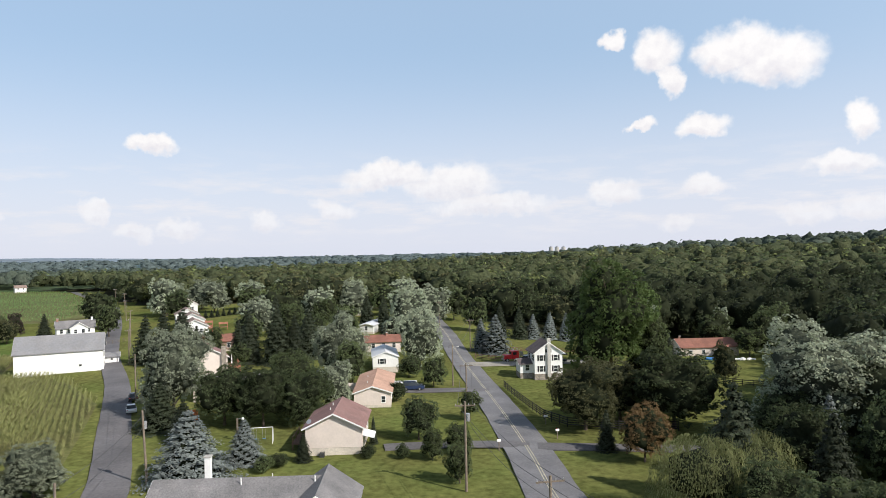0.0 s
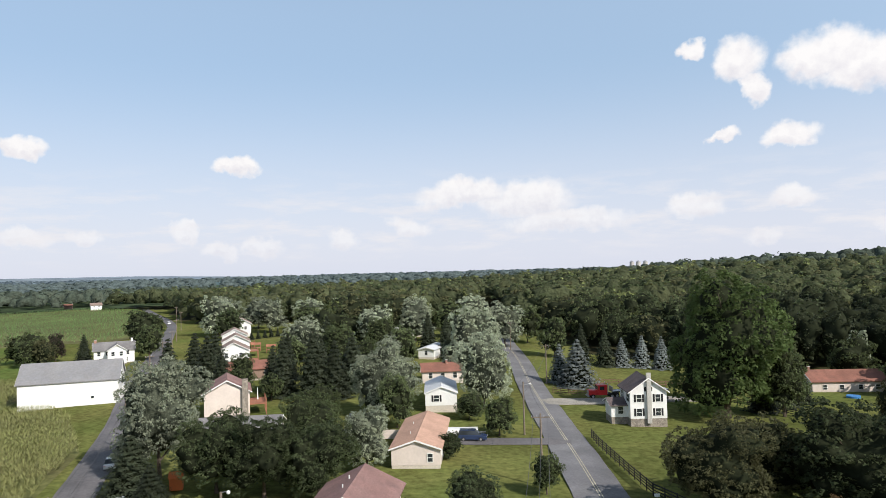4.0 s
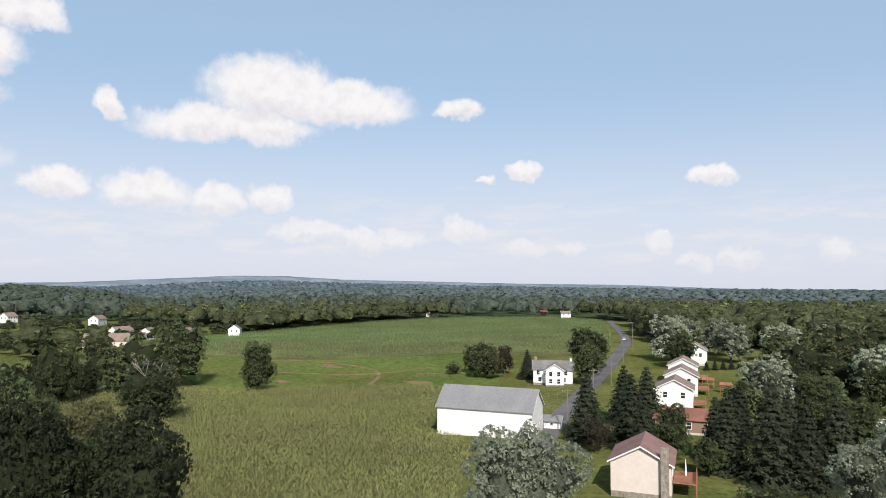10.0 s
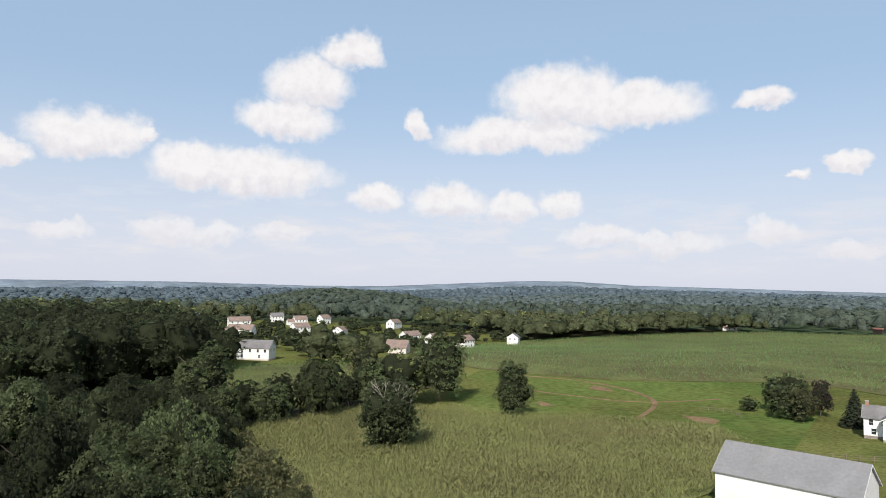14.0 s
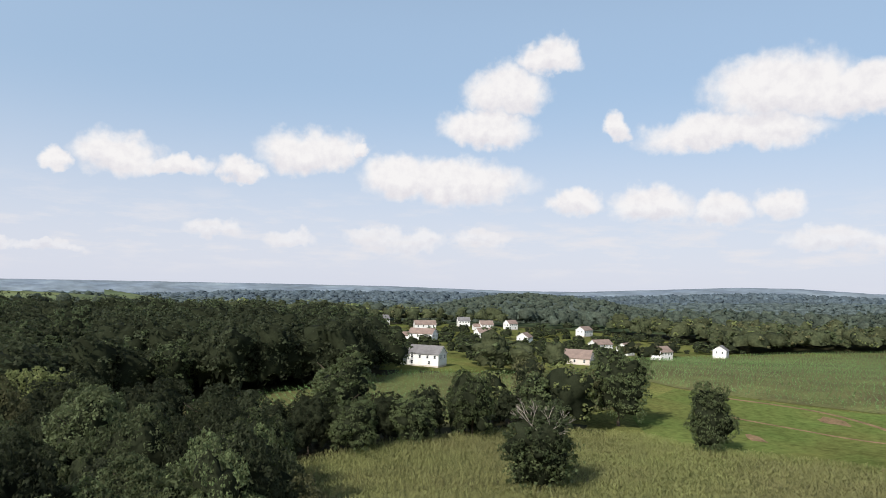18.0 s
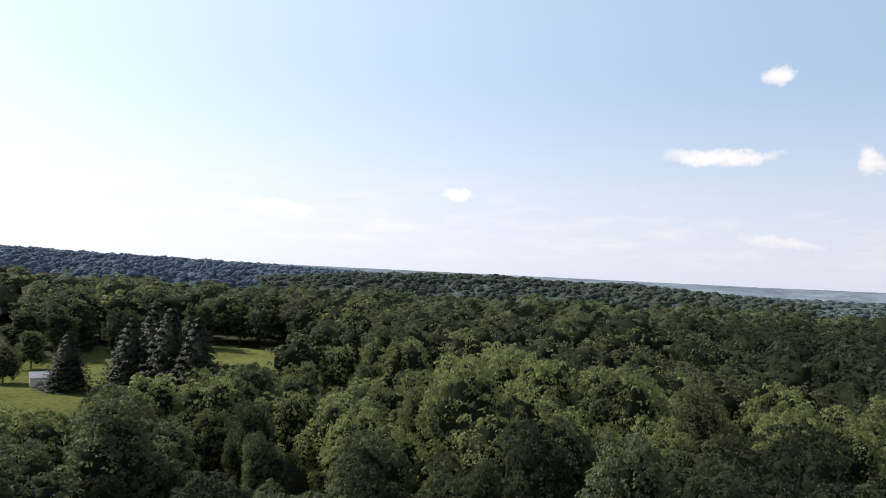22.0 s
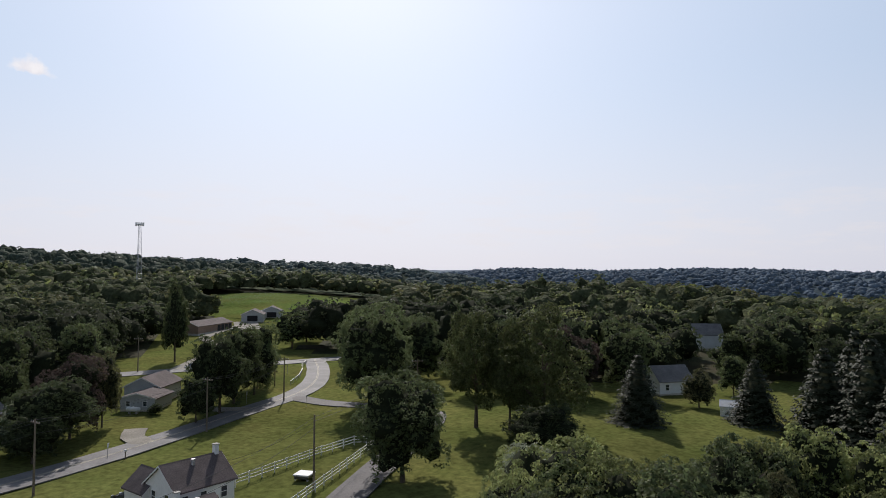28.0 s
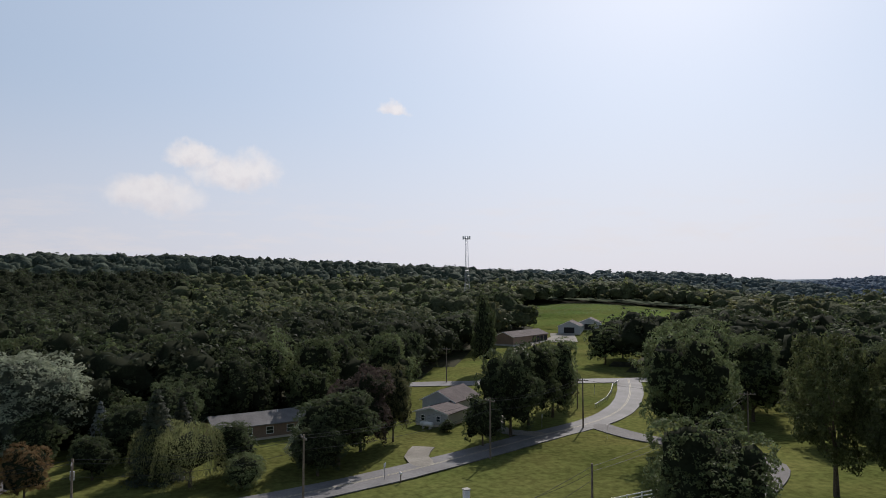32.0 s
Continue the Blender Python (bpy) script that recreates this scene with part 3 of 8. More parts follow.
# ---- land ----
def build_ground():
    rings = [0.0]
    while rings[-1] < 4700:
        rings.append(rings[-1] + max(4.0, rings[-1] * 0.028))
    seg, cx, cy = 200, -60.0, 90.0
    r = np.array(rings[1:])
    a = np.linspace(0, 2 * np.pi, seg, endpoint=False)
    x = cx + np.outer(r, np.cos(a))
    y = cy + np.outer(r, np.sin(a))
    z = land(x, y) + 0.12 * np.sin(x * 0.21) * np.cos(y * 0.17) * np.exp(-r[:, None] / 900) - 0.14
    v = np.stack([x, y, z], -1).reshape(-1, 3)
    verts = [(cx, cy, ground(cx, cy) - 0.14)] + v.tolist()
    faces = [(0, 1 + i, 1 + (i + 1) % seg) for i in range(seg)]
    for k in range(len(r) - 1):
        o = 1 + k * seg
        for i in range(seg):
            j = (i + 1) % seg
            faces.append((o + i, o + seg + i, o + seg + j, o + j))
    me = mesh_from("ground", verts, faces, LAWN)
    for p in me.polygons:
        p.use_smooth = True
    return tagged(new("ground", me), "rolling ground of mown lawn and rough grass", "ground", "", "structure")


build_ground()

MAIN = [(-30, 520), (-14, 400), (-6, 300), (0.5, 240), (3.5, 200), (6.5, 165), (9.3, 130), (11.5, 95), (12.2, 76), (14.2, 60), (19.5, 43), (27, 26), (35.5, 9), (45, -10), (57, -24), (75, -38), (94, -50)]
LANE = [(43, -8), (30, -9), (16, -14), (3, -14), (-7, -2), (-17.2, 16.8), (-30, 40), (-36.5, 62), (-40.5, 80), (-54, 110), (-72, 148.5), (-95, 192), (-117, 238), (-138, 284), (-168, 345), (-188, 384), (-222, 440), (-265, 505), (-325, 595)]
CROSS = [(60, -150), (84, -85), (93, -50), (101, -15), (107, 12), (118, 60), (150, 130)]
ribbon("main_road", MAIN, 6.7, ASPHALT, 0.06, label="two-lane asphalt road with worn centre lines", category="road")
ribbon("lane", LANE, 5.1, ASPHALT_OLD, 0.055, label="narrow patched asphalt lane between lawns and corn", category="road")
ribbon("cross_road", CROSS, 8.0, ASPHALT, 0.065, label="asphalt highway crossing behind the trees", category="road")

# ---- trees ----


def leaf_quads(centres, normals, size, rng, flat=0.3):
    """Small folded leaf clumps: one quad each, turned roughly outward."""
    n = len(centres)
    nn = normals + rng.normal(0, flat, (n, 3))
    nn /= np.linalg.norm(nn, axis=1)[:, None] + 1e-9
    ref = rng.normal(0, 1, (n, 3))
    t = np.cross(nn, ref)
    t /= np.linalg.norm(t, axis=1)[:, None] + 1e-9
    b = np.cross(nn, t)
    s = size * rng.uniform(0.6, 1.4, n)[:, None]
    k = rng.uniform(0.7, 1.15, (n, 3, 1))
    c = centres
    q = np.stack([c + t * s * k[:, 0], c + b * s * 0.8 * k[:, 1] - t * s * 0.5, c - b * s * 0.8 * k[:, 2] - t * s * 0.45], 1)
    return q.reshape(-1, 3)


def quads_mesh(name, v, materials, core=None, core_material=0, sides=3):
    """A mesh of loose leaves, with optional solid triangles inside."""
    n = len(v) // sides
    cv, cf = core if core is not None else (np.zeros((0, 3)), np.zeros((0, 3), int))
    me = bpy.data.meshes.new(name)
    allv = np.concatenate([v, cv])
    me.vertices.add(len(allv))
    me.vertices.foreach_set("co", allv.astype(np.float32).ravel())
    loops = np.concatenate([np.arange(n * sides), (cf + n * sides).ravel()])
    me.loops.add(len(loops))
    me.loops.foreach_set("vertex_index", loops.astype(np.int32))
    me.polygons.add(n + len(cf))
    start = np.concatenate([np.arange(n) * sides, n * sides + np.arange(len(cf)) * 3])
    me.polygons.foreach_set("loop_start", start.astype(np.int32))
    me.polygons.foreach_set("material_index", np.concatenate([np.zeros(n), np.full(len(cf), core_material)]).astype(np.int32))
    for m in materials:
        me.materials.append(m)
    me.update(calc_edges=True)
    return me


def ball(sub=1):
    bm = bmesh.new()
    bmesh.ops.create_icosphere(bm, subdivisions=sub, radius=1.0)
    v = np.array([q.co[:] for q in bm.verts])
    f = np.array([[q.index for q in p.verts] for p in bm.faces])
    bm.free()
    return v, f


BALLS = {k: ball(k) for k in (1, 2, 3, 4)}
BALL, BALL_F = BALLS[1]


def billow_skin(lobes, sub, rng, buds=5, cut=-0.75, jitter=0.05):
    """The outer skin of a crown: rounded billows with creases between them. Points and triangles."""
    main = lobes[-1]
    kids = []
    for l in lobes[:-1]:
        for _ in range(buds):
            d = rng.normal(0, 1, 3) + (l[:3] - main[:3]) * 3.0 + [0, 0, 0.5]
            d /= np.linalg.norm(d)
            r = l[3] * rng.uniform(0.34, 0.52)
            kids.append([*(l[:3] + d * l[3:6] * 0.78), r, r, r * 0.9])
    every = np.concatenate([lobes] + ([np.array(kids)] if kids else []))
    d, f = BALLS[sub]
    turn = rng.uniform(0, 6.28)
    ca, sa = math.cos(turn), math.sin(turn)
    d = d @ np.array([[ca, sa, 0], [-sa, ca, 0], [0, 0, 1]])
    best = np.full(len(d), main[3] * 0.6)
    for l in every:
        o, k = (main[:3] - l[:3]) / l[3:6], d / l[3:6]
        qa, qb, qc = (k * k).sum(1), (k * o).sum(1), (o * o).sum() - 1.0
        disc = qb * qb - qa * qc
        t = np.where(disc > 0, (-qb + np.sqrt(np.maximum(disc, 0))) / qa, 0.0)
        best = np.maximum(best, t)
    v = main[:3] + d * (best * (1 + rng.normal(0, jitter, len(d))))[:, None]
    keep = d[f].mean(1)[:, 2] > cut
    return v, f[keep]


def leaves_on(v, f, count, size, rng, flat, height, tufts, reach):
    """Leaf clumps gathered in small domed tufts that stand out from a crown's skin, with gaps between them."""
    p0, p1, p2 = v[f[:, 0]], v[f[:, 1]], v[f[:, 2]]
    n = np.cross(p1 - p0, p2 - p0)
    area = np.linalg.norm(n, axis=1) + 1e-12
    n /= area[:, None]
    i = rng.choice(len(f), tufts, p=area / area.sum())
    a, b = rng.uniform(0, 1, tufts), rng.uniform(0, 1, tufts)
    flip = a + b > 1
    a, b = np.where(flip, 1 - a, a), np.where(flip, 1 - b, b)
    at = p0[i] + (p1 - p0)[i] * a[:, None] + (p2 - p0)[i] * b[:, None]
    up = n[i] * 0.8 + [0, 0, 0.45]
    wide = rng.uniform(0.6, 1.25, tufts) * reach
    at = at + n[i] * (wide * rng.uniform(-0.5, 0.55, tufts))[:, None]
    k = np.arange(count) % tufts
    d = rng.normal(0, 1, (count, 3))
    d /= np.linalg.norm(d, axis=1)[:, None]
    side = (d * up[k]).sum(1)
    d = d + up[k] * np.where(side < -0.1, -1.6 * side, 0.15)[:, None]
    d /= np.linalg.norm(d, axis=1)[:, None]
    c = at[k] + d * (wide[k] * rng.uniform(0.7, 1.05, count))[:, None] * [1.2, 1.2, 0.8]
    return leaf_quads(c * height, d + [0, 0, 0.15], size, rng, flat)


def lobes_for(kind, rng):
    """Crown lobes for a tree one unit high and about one unit wide: centre, radii."""
    out = []
    if kind == "round":
        for k in range(24):
            a, u = k * 2.4 + rng.uniform(-0.5, 0.5), rng.uniform(-1, 1)
            q = math.sqrt(max(0, 1 - 0.75 * u * u)) * rng.uniform(0.7, 1.08)
            r = rng.uniform(0.10, 0.17)
            out.append((0.36 * q * math.cos(a), 0.36 * q * math.sin(a), 0.52 + 0.37 * u, r, r, r * rng.uniform(0.75, 1.0)))
        out.append((0, 0, 0.53, 0.32, 0.32, 0.34))
    elif kind == "tall":
        for k in range(24):
            a, u = k * 2.4 + rng.uniform(-0.5, 0.5), rng.uniform(-1, 1)
            q = math.sqrt(max(0, 1 - u * u)) * rng.uniform(0.6, 1)
            r = rng.uniform(0.09, 0.14)
            out.append((0.25 * q * math.cos(a), 0.25 * q * math.sin(a), 0.50 + 0.42 * u, r, r, r * 1.1))
        out.append((0, 0, 0.50, 0.2, 0.2, 0.42))
    elif kind == "open":
        for k in range(30):
            a, u = rng.uniform(0, 6.28), rng.uniform(-0.8, 1)
            q = math.sqrt(max(0, 1 - u * u)) * rng.uniform(0.55, 1.05)
            r = rng.uniform(0.08, 0.13)
            out.append((0.33 * q * math.cos(a), 0.33 * q * math.sin(a), 0.56 + 0.36 * u, r, r, r * 0.9))
        out.append((0, 0, 0.58, 0.15, 0.15, 0.26))
    elif kind == "bush":
        for k in range(9):
            a, u = rng.uniform(0, 6.28), rng.uniform(-0.3, 1)
            q = math.sqrt(max(0, 1 - u * u)) * rng.uniform(0.5, 1)
            r = rng.uniform(0.2, 0.3)
            out.append((0.33 * q * math.cos(a), 0.33 * q * math.sin(a), 0.42 + 0.33 * u, r, r, r))
        out.append((0, 0, 0.42, 0.36, 0.36, 0.38))
    return out


def crown_mesh(name, kind, material, count, size, seed, height=10.0, flat=0.4):
    """Crown of a tree 'height' tall and as wide as its kind is; clump size in metres."""
    rng = np.random.default_rng(seed)
    if kind == "spruce":
        n = count
        u = rng.uniform(0.0, 1.0, n) ** 0.65
        u = 1 - u                                             # more low down
        tier = np.floor(u * 15) / 15 + rng.normal(0, 0.012, n)
        a = rng.uniform(0, 6.28, n)
        boughs = 1 + 0.22 * np.sin(a * 7 + np.floor(u * 15) * 2.3) + rng.normal(0, 0.1, n)
        rad = (1 - u) ** 0.85 * 0.27 * boughs * (0.72 + 0.28 * rng.uniform(0, 1, n)) + 0.006
        zz = 0.05 + 0.95 * tier - rad * 0.28
        c = np.stack([rad * np.cos(a), rad * np.sin(a), np.clip(zz, 0.02, 1)], -1) * height
        nrm = np.stack([np.cos(a), np.sin(a), np.full(n, 0.9)], -1)
        v = leaf_quads(c, nrm, size, rng, 0.35)
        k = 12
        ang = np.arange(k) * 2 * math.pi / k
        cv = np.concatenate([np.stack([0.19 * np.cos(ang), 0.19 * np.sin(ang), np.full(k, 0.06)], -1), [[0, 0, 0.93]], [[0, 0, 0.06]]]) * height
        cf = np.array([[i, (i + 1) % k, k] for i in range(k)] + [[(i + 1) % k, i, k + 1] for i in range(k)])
        return quads_mesh(name, v, [material, CROWN_SHADE], (cv, cf), 1)
    if kind == "willow":
        n = count
        a, u = rng.uniform(0, 6.28, n), rng.uniform(0, 1, n)
        strands = rng.integers(0, 70, n)
        sa = (strands * 2.399) % 6.28 + rng.normal(0, 0.10, n)
        sr = 0.16 + 0.30 * np.sqrt((strands % 23) / 23.0)
        dome = 0.66 + 0.32 * np.sqrt(np.clip(1 - (sr / 0.5) ** 2, 0, 1))
        fall = rng.uniform(0, 1, n) ** 0.9
        low = 0.06 + 0.25 * ((strands * 7) % 11) / 11.0
        zz = dome - (dome - low) * fall * np.clip((sr - 0.1) / 0.3, 0.2, 1)
        rr = sr * (0.75 + 0.3 * np.sqrt(fall)) + rng.normal(0, 0.012, n)
        c = np.stack([rr * np.cos(sa), rr * np.sin(sa), zz], -1) * height
        nrm = np.stack([np.cos(sa), np.sin(sa), np.full(n, 0.15)], -1)
        s = size
        v = leaf_quads(c, nrm, s, rng, 0.4).reshape(-1, 3, 3)
        cc = v.mean(1, keepdims=True)
        d = v - cc
        d[:, :, 2] *= 2.0
        d[:, :, :2] *= 0.7
        v = (cc + d).reshape(-1, 3)
        cv, cf = BALL * [0.3, 0.3, 0.3] * np.array(height) + [0, 0, 0.55 * height], BALL_F
        return quads_mesh(name, v, [material, CROWN_SHADE], (cv, cf), 1)
    lobes = np.array(lobes_for(kind, rng))
    sub = 4 if count > 2000 else 3
    v, f = billow_skin(lobes, sub, rng, 6 if sub == 4 else 3, -0.8 if kind != "open" else -2.0)
    tufts, reach = (count // 16, 0.034) if count > 10000 else (count // 14, 0.042) if count > 5000 else (count // 11, 0.05) if count > 2000 else (count // 8, 0.062)
    if kind == "bush":
        reach *= 2.0
    leaves = leaves_on(v, f, count, size, rng, flat, height, tufts, reach)
    if kind == "open":
        return quads_mesh(name, np.concatenate([leaves, leaves_on(v * [0.8, 0.8, 0.9] + [0, 0, 0.05], f, count // 2, size, rng, 0.6, height, tufts // 2, reach)]), [material])
    # solid inner core, coloured for the shade behind the leaves
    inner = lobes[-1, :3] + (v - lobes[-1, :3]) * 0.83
    return quads_mesh(name, leaves, [material, INNER.get(material.name, CROWN_SHADE)], (inner * height, f), 1)


def trunk_mesh(name, kind, height, seed, material=None, girth=1.0):
    rng = random.Random(seed)
    bm = bmesh.new()
    h = height
    top = {"spruce": 0.95, "bush": 0.4, "tall": 0.8}.get(kind, 0.62)
    r0 = h * 0.022 * girth
    p, r = Vector((0, 0, -0.3)), r0 * 1.25
    steps = 4
    pts = [p]
    for i in range(1, steps + 1):
        q = Vector((rng.uniform(-1, 1) * 0.012 * h, rng.uniform(-1, 1) * 0.012 * h, h * top * i / steps))
        rr = r0 * (1 - 0.8 * i / steps) if kind != "spruce" else r0 * (1.02 - i / steps)
        tube(bm, p, q, r, max(rr, 0.03), 8)
        p, r = q, max(rr, 0.03)
        pts.append(p)
    if kind not in ("spruce", "bush"):
        for k in range(9):
            s = rng.uniform(0.25, 0.8)
            base = pts[0].lerp(pts[-1], s)
            a = k * 2.4 + rng.uniform(-0.4, 0.4)
            reach = h * rng.uniform(0.2, 0.3)
            mid = base + Vector((math.cos(a) * reach * 0.5, math.sin(a) * reach * 0.5, reach * 0.55))
            end = base + Vector((math.cos(a) * reach, math.sin(a) * reach, reach * rng.uniform(0.7, 1.2)))
            tube(bm, base, mid, r0 * 0.42, r0 * 0.26, 6)
            tube(bm, mid, end, r0 * 0.26, r0 * 0.08, 5)
    me = bpy.data.meshes.new(name)
    bm.to_mesh(me)
    bm.free()
    me.materials.append(material or BARK)
    return me


# the camera's path over the village, simplified
CAMERA_LINE = ((0, 0), (2, 48), (-17, 83), (-53, 105), (-96, 101), (-80, 64))


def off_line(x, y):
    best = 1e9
    for (x0, y0), (x1, y1) in zip(CAMERA_LINE, CAMERA_LINE[1:]):
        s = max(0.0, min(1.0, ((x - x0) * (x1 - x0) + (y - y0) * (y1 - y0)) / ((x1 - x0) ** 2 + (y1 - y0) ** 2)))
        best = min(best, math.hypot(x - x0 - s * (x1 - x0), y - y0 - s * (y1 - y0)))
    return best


class Kind:
    """A sort of tree: a few crowns and trunks, ten metres tall, shared by all its trees.
    Trees near the camera's path have finer leaves than those far off."""

    def __init__(self, name, label, shape, material, count, size, variants=3, wide=1.0, girth=1.0, bark=None):
        self.name, self.label, self.shape, self.wide = name, label, shape, wide
        self.material, self.count, self.size, self.variants = material, count, size, variants
        self.crowns = {}
        self.trunks = [trunk_mesh(name + "_trunk", shape, 10.0, i + len(name), bark, girth) for i in range(variants)]
        self.made = 0

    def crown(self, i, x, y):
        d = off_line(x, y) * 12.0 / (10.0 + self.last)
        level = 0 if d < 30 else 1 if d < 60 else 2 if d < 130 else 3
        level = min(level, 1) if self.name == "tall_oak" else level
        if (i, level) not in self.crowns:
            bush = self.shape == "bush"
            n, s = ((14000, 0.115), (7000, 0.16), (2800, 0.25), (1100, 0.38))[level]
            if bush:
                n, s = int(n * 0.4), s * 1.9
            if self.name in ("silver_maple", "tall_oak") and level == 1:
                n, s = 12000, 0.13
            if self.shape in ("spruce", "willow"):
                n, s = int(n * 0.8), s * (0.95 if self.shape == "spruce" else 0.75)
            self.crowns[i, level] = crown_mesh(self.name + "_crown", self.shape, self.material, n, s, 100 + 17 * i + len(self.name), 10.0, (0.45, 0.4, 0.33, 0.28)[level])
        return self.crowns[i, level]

    def plant(self, x, y, height, width=None, label="", turn=None, z=None, group=""):
        i = self.made % self.variants
        self.last = height
        turn = (self.made * 137.5) % 360 if turn is None else turn
        self.made += 1
        natural = {"round": 1.0, "tall": 0.72, "open": 0.9, "bush": 1.2, "spruce": 0.56, "willow": 1.0}[self.shape] * height
        w = (width or natural * self.wide) / natural * height / 10.0
        z = ground(x, y) - 0.1 if z is None else z
        e = thing(self.name, label or self.label, "bush" if self.shape == "bush" else "tree", x, y, z, turn, group)
        e.scale = (w, w, height / 10.0)
        for nm, me in (("trunk", self.trunks[i]), ("crown", self.crown(i, x, y))):
            o = new(nm, me)
            o.parent = e
        return e


MAPLE = Kind("maple_tree", "dense dark green maple tree on a lawn", "round", L_DARK, 4258, 0.22)
GREENTREE = Kind("broadleaf_tree", "full green broadleaf tree at the edge of a lawn", "round", L_GREEN, 4258, 0.22, 4)
SILVER = Kind("silver_maple", "large silver maple with pale shimmering leaves", "round", L_SILVER, 5070, 0.21)
OAK = Kind("tall_oak", "tall bright green oak with a deep crown", "tall", L_OAK, 6084, 0.18)
TALLTREE = Kind("tall_tree", "tall tree with a narrow crown", "tall", L_GREEN, 4867, 0.19, 3)
OPENTREE = Kind("shade_tree", "open-crowned shade tree with bare lower trunk", "open", L_AIRY, 4867, 0.17, 3)
DARKOPEN = Kind("ash_tree", "thin-crowned ash with pale bare trunk and limbs", "open", L_OLIVE, 4867, 0.17, 2, 0.8, 0.8, BARK_PALE)
OLIVE = Kind("olive_green_tree", "yellowish green tree in full leaf", "round", L_OLIVE, 4867, 0.20, 2)
RUSTY = Kind("rusty_tree", "small tree with rust-tinged leaves", "round", L_RUST, 3650, 0.18, 1)
WILLOW = Kind("weeping_willow", "weeping willow with hanging yellow-green strands", "willow", L_WILLOW, 8517, 0.14, 2)
SPRUCE = Kind("norway_spruce", "dark green pointed spruce on the grass", "spruce", L_SPRUCE, 4258, 0.18, 3)
BLUE = Kind("blue_spruce", "blue-grey pointed spruce on the grass", "spruce", L_BLUE, 4258, 0.18, 3)
SHRUB = Kind("round_shrub", "clipped dark green shrub on the lawn", "bush", L_DARK, 1419, 0.31, 2)
SHRUB_GREEN = Kind("green_shrub", "loose green shrub on the grass", "bush", L_GREEN, 1622, 0.34, 2)
PURPLE = Kind("purple_leaf_tree", "dark purple-leaved ornamental tree", "round", L_PURPLE, 3650, 0.20, 1)
SILVER_SHRUB = Kind("silver_shrub", "low shrub with silvery leaves", "bush", L_SILVER, 2433, 0.34, 1)


def woods(name, label, spots, quads, material, seed, tall=(13, 19), spread=0.62, clump=0.075, sub=2, skin=None, rest_on=None):
    """A wood of many trees as one object: billowing crowns with loose leaf clumps over them."""
    rng = np.random.default_rng(seed)
    protos = []
    for i in range(8 if sub > 1 else 5):
        lob = np.array(lobes_for("round" if i % 3 else "tall", np.random.default_rng(seed + i)))
        v, f = billow_skin(lob, sub, rng, 3 if sub > 2 else 0, -0.8 if sub > 2 else -0.35, 0.06 if sub > 1 else 0.12)
        leaves = leaves_on(v, f, quads, clump, rng, 0.3, 1.0, max(3, quads // 8), 0.06 if sub > 2 else 0.085)
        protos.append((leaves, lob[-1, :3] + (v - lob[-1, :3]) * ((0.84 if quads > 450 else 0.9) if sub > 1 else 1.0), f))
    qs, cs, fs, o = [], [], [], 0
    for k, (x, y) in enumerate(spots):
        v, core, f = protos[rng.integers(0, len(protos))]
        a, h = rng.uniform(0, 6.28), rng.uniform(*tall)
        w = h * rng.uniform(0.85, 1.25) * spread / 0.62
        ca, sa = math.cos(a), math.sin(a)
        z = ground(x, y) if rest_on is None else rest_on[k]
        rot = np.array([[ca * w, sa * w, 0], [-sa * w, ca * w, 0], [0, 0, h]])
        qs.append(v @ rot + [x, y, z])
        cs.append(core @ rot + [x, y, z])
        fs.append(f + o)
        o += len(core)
    me = quads_mesh(name, np.concatenate(qs), [material, skin or CROWN_SHADE], (np.concatenate(cs), np.concatenate(fs)), 1)
    return tagged(new(name, me), label, "woods", "", "stuff")


# ---- buildings ----
def wall_frame(side, L, W):
    """Origin, along, outward for a wall of a house whose ridge runs along x."""
    return {"front": (Vector((0, -W / 2, 0)), Vector((1, 0, 0)), Vector((0, -1, 0))),
            "back": (Vector((0, W / 2, 0)), Vector((-1, 0, 0)), Vector((0, 1, 0))),
            "left": (Vector((-L / 2, 0, 0)), Vector((0, -1, 0)), Vector((-1, 0, 0))),
            "right": (Vector((L / 2, 0, 0)), Vector((0, 1, 0)), Vector((1, 0, 0)))}[side]


def slab(bm, o, along, out, u0, u1, z0, z1, d0, d1):
    """A box on a wall: u along it, z up, d outward."""
    vs = []
    for d in (d0, d1):
        for u, z in ((u0, z0), (u1, z0), (u1, z1), (u0, z1)):
            vs.append(bm.verts.new(o + along * u + out * d + Vector((0, 0, z))))
    for q in ((0, 1, 2, 3), (7, 6, 5, 4), (0, 4, 5, 1), (1, 5, 6, 2), (2, 6, 7, 3), (3, 7, 4, 0)):
        bm.faces.new([vs[i] for i in q])
    bmesh.ops.recalc_face_normals(bm, faces=bm.faces[:])
    return bm


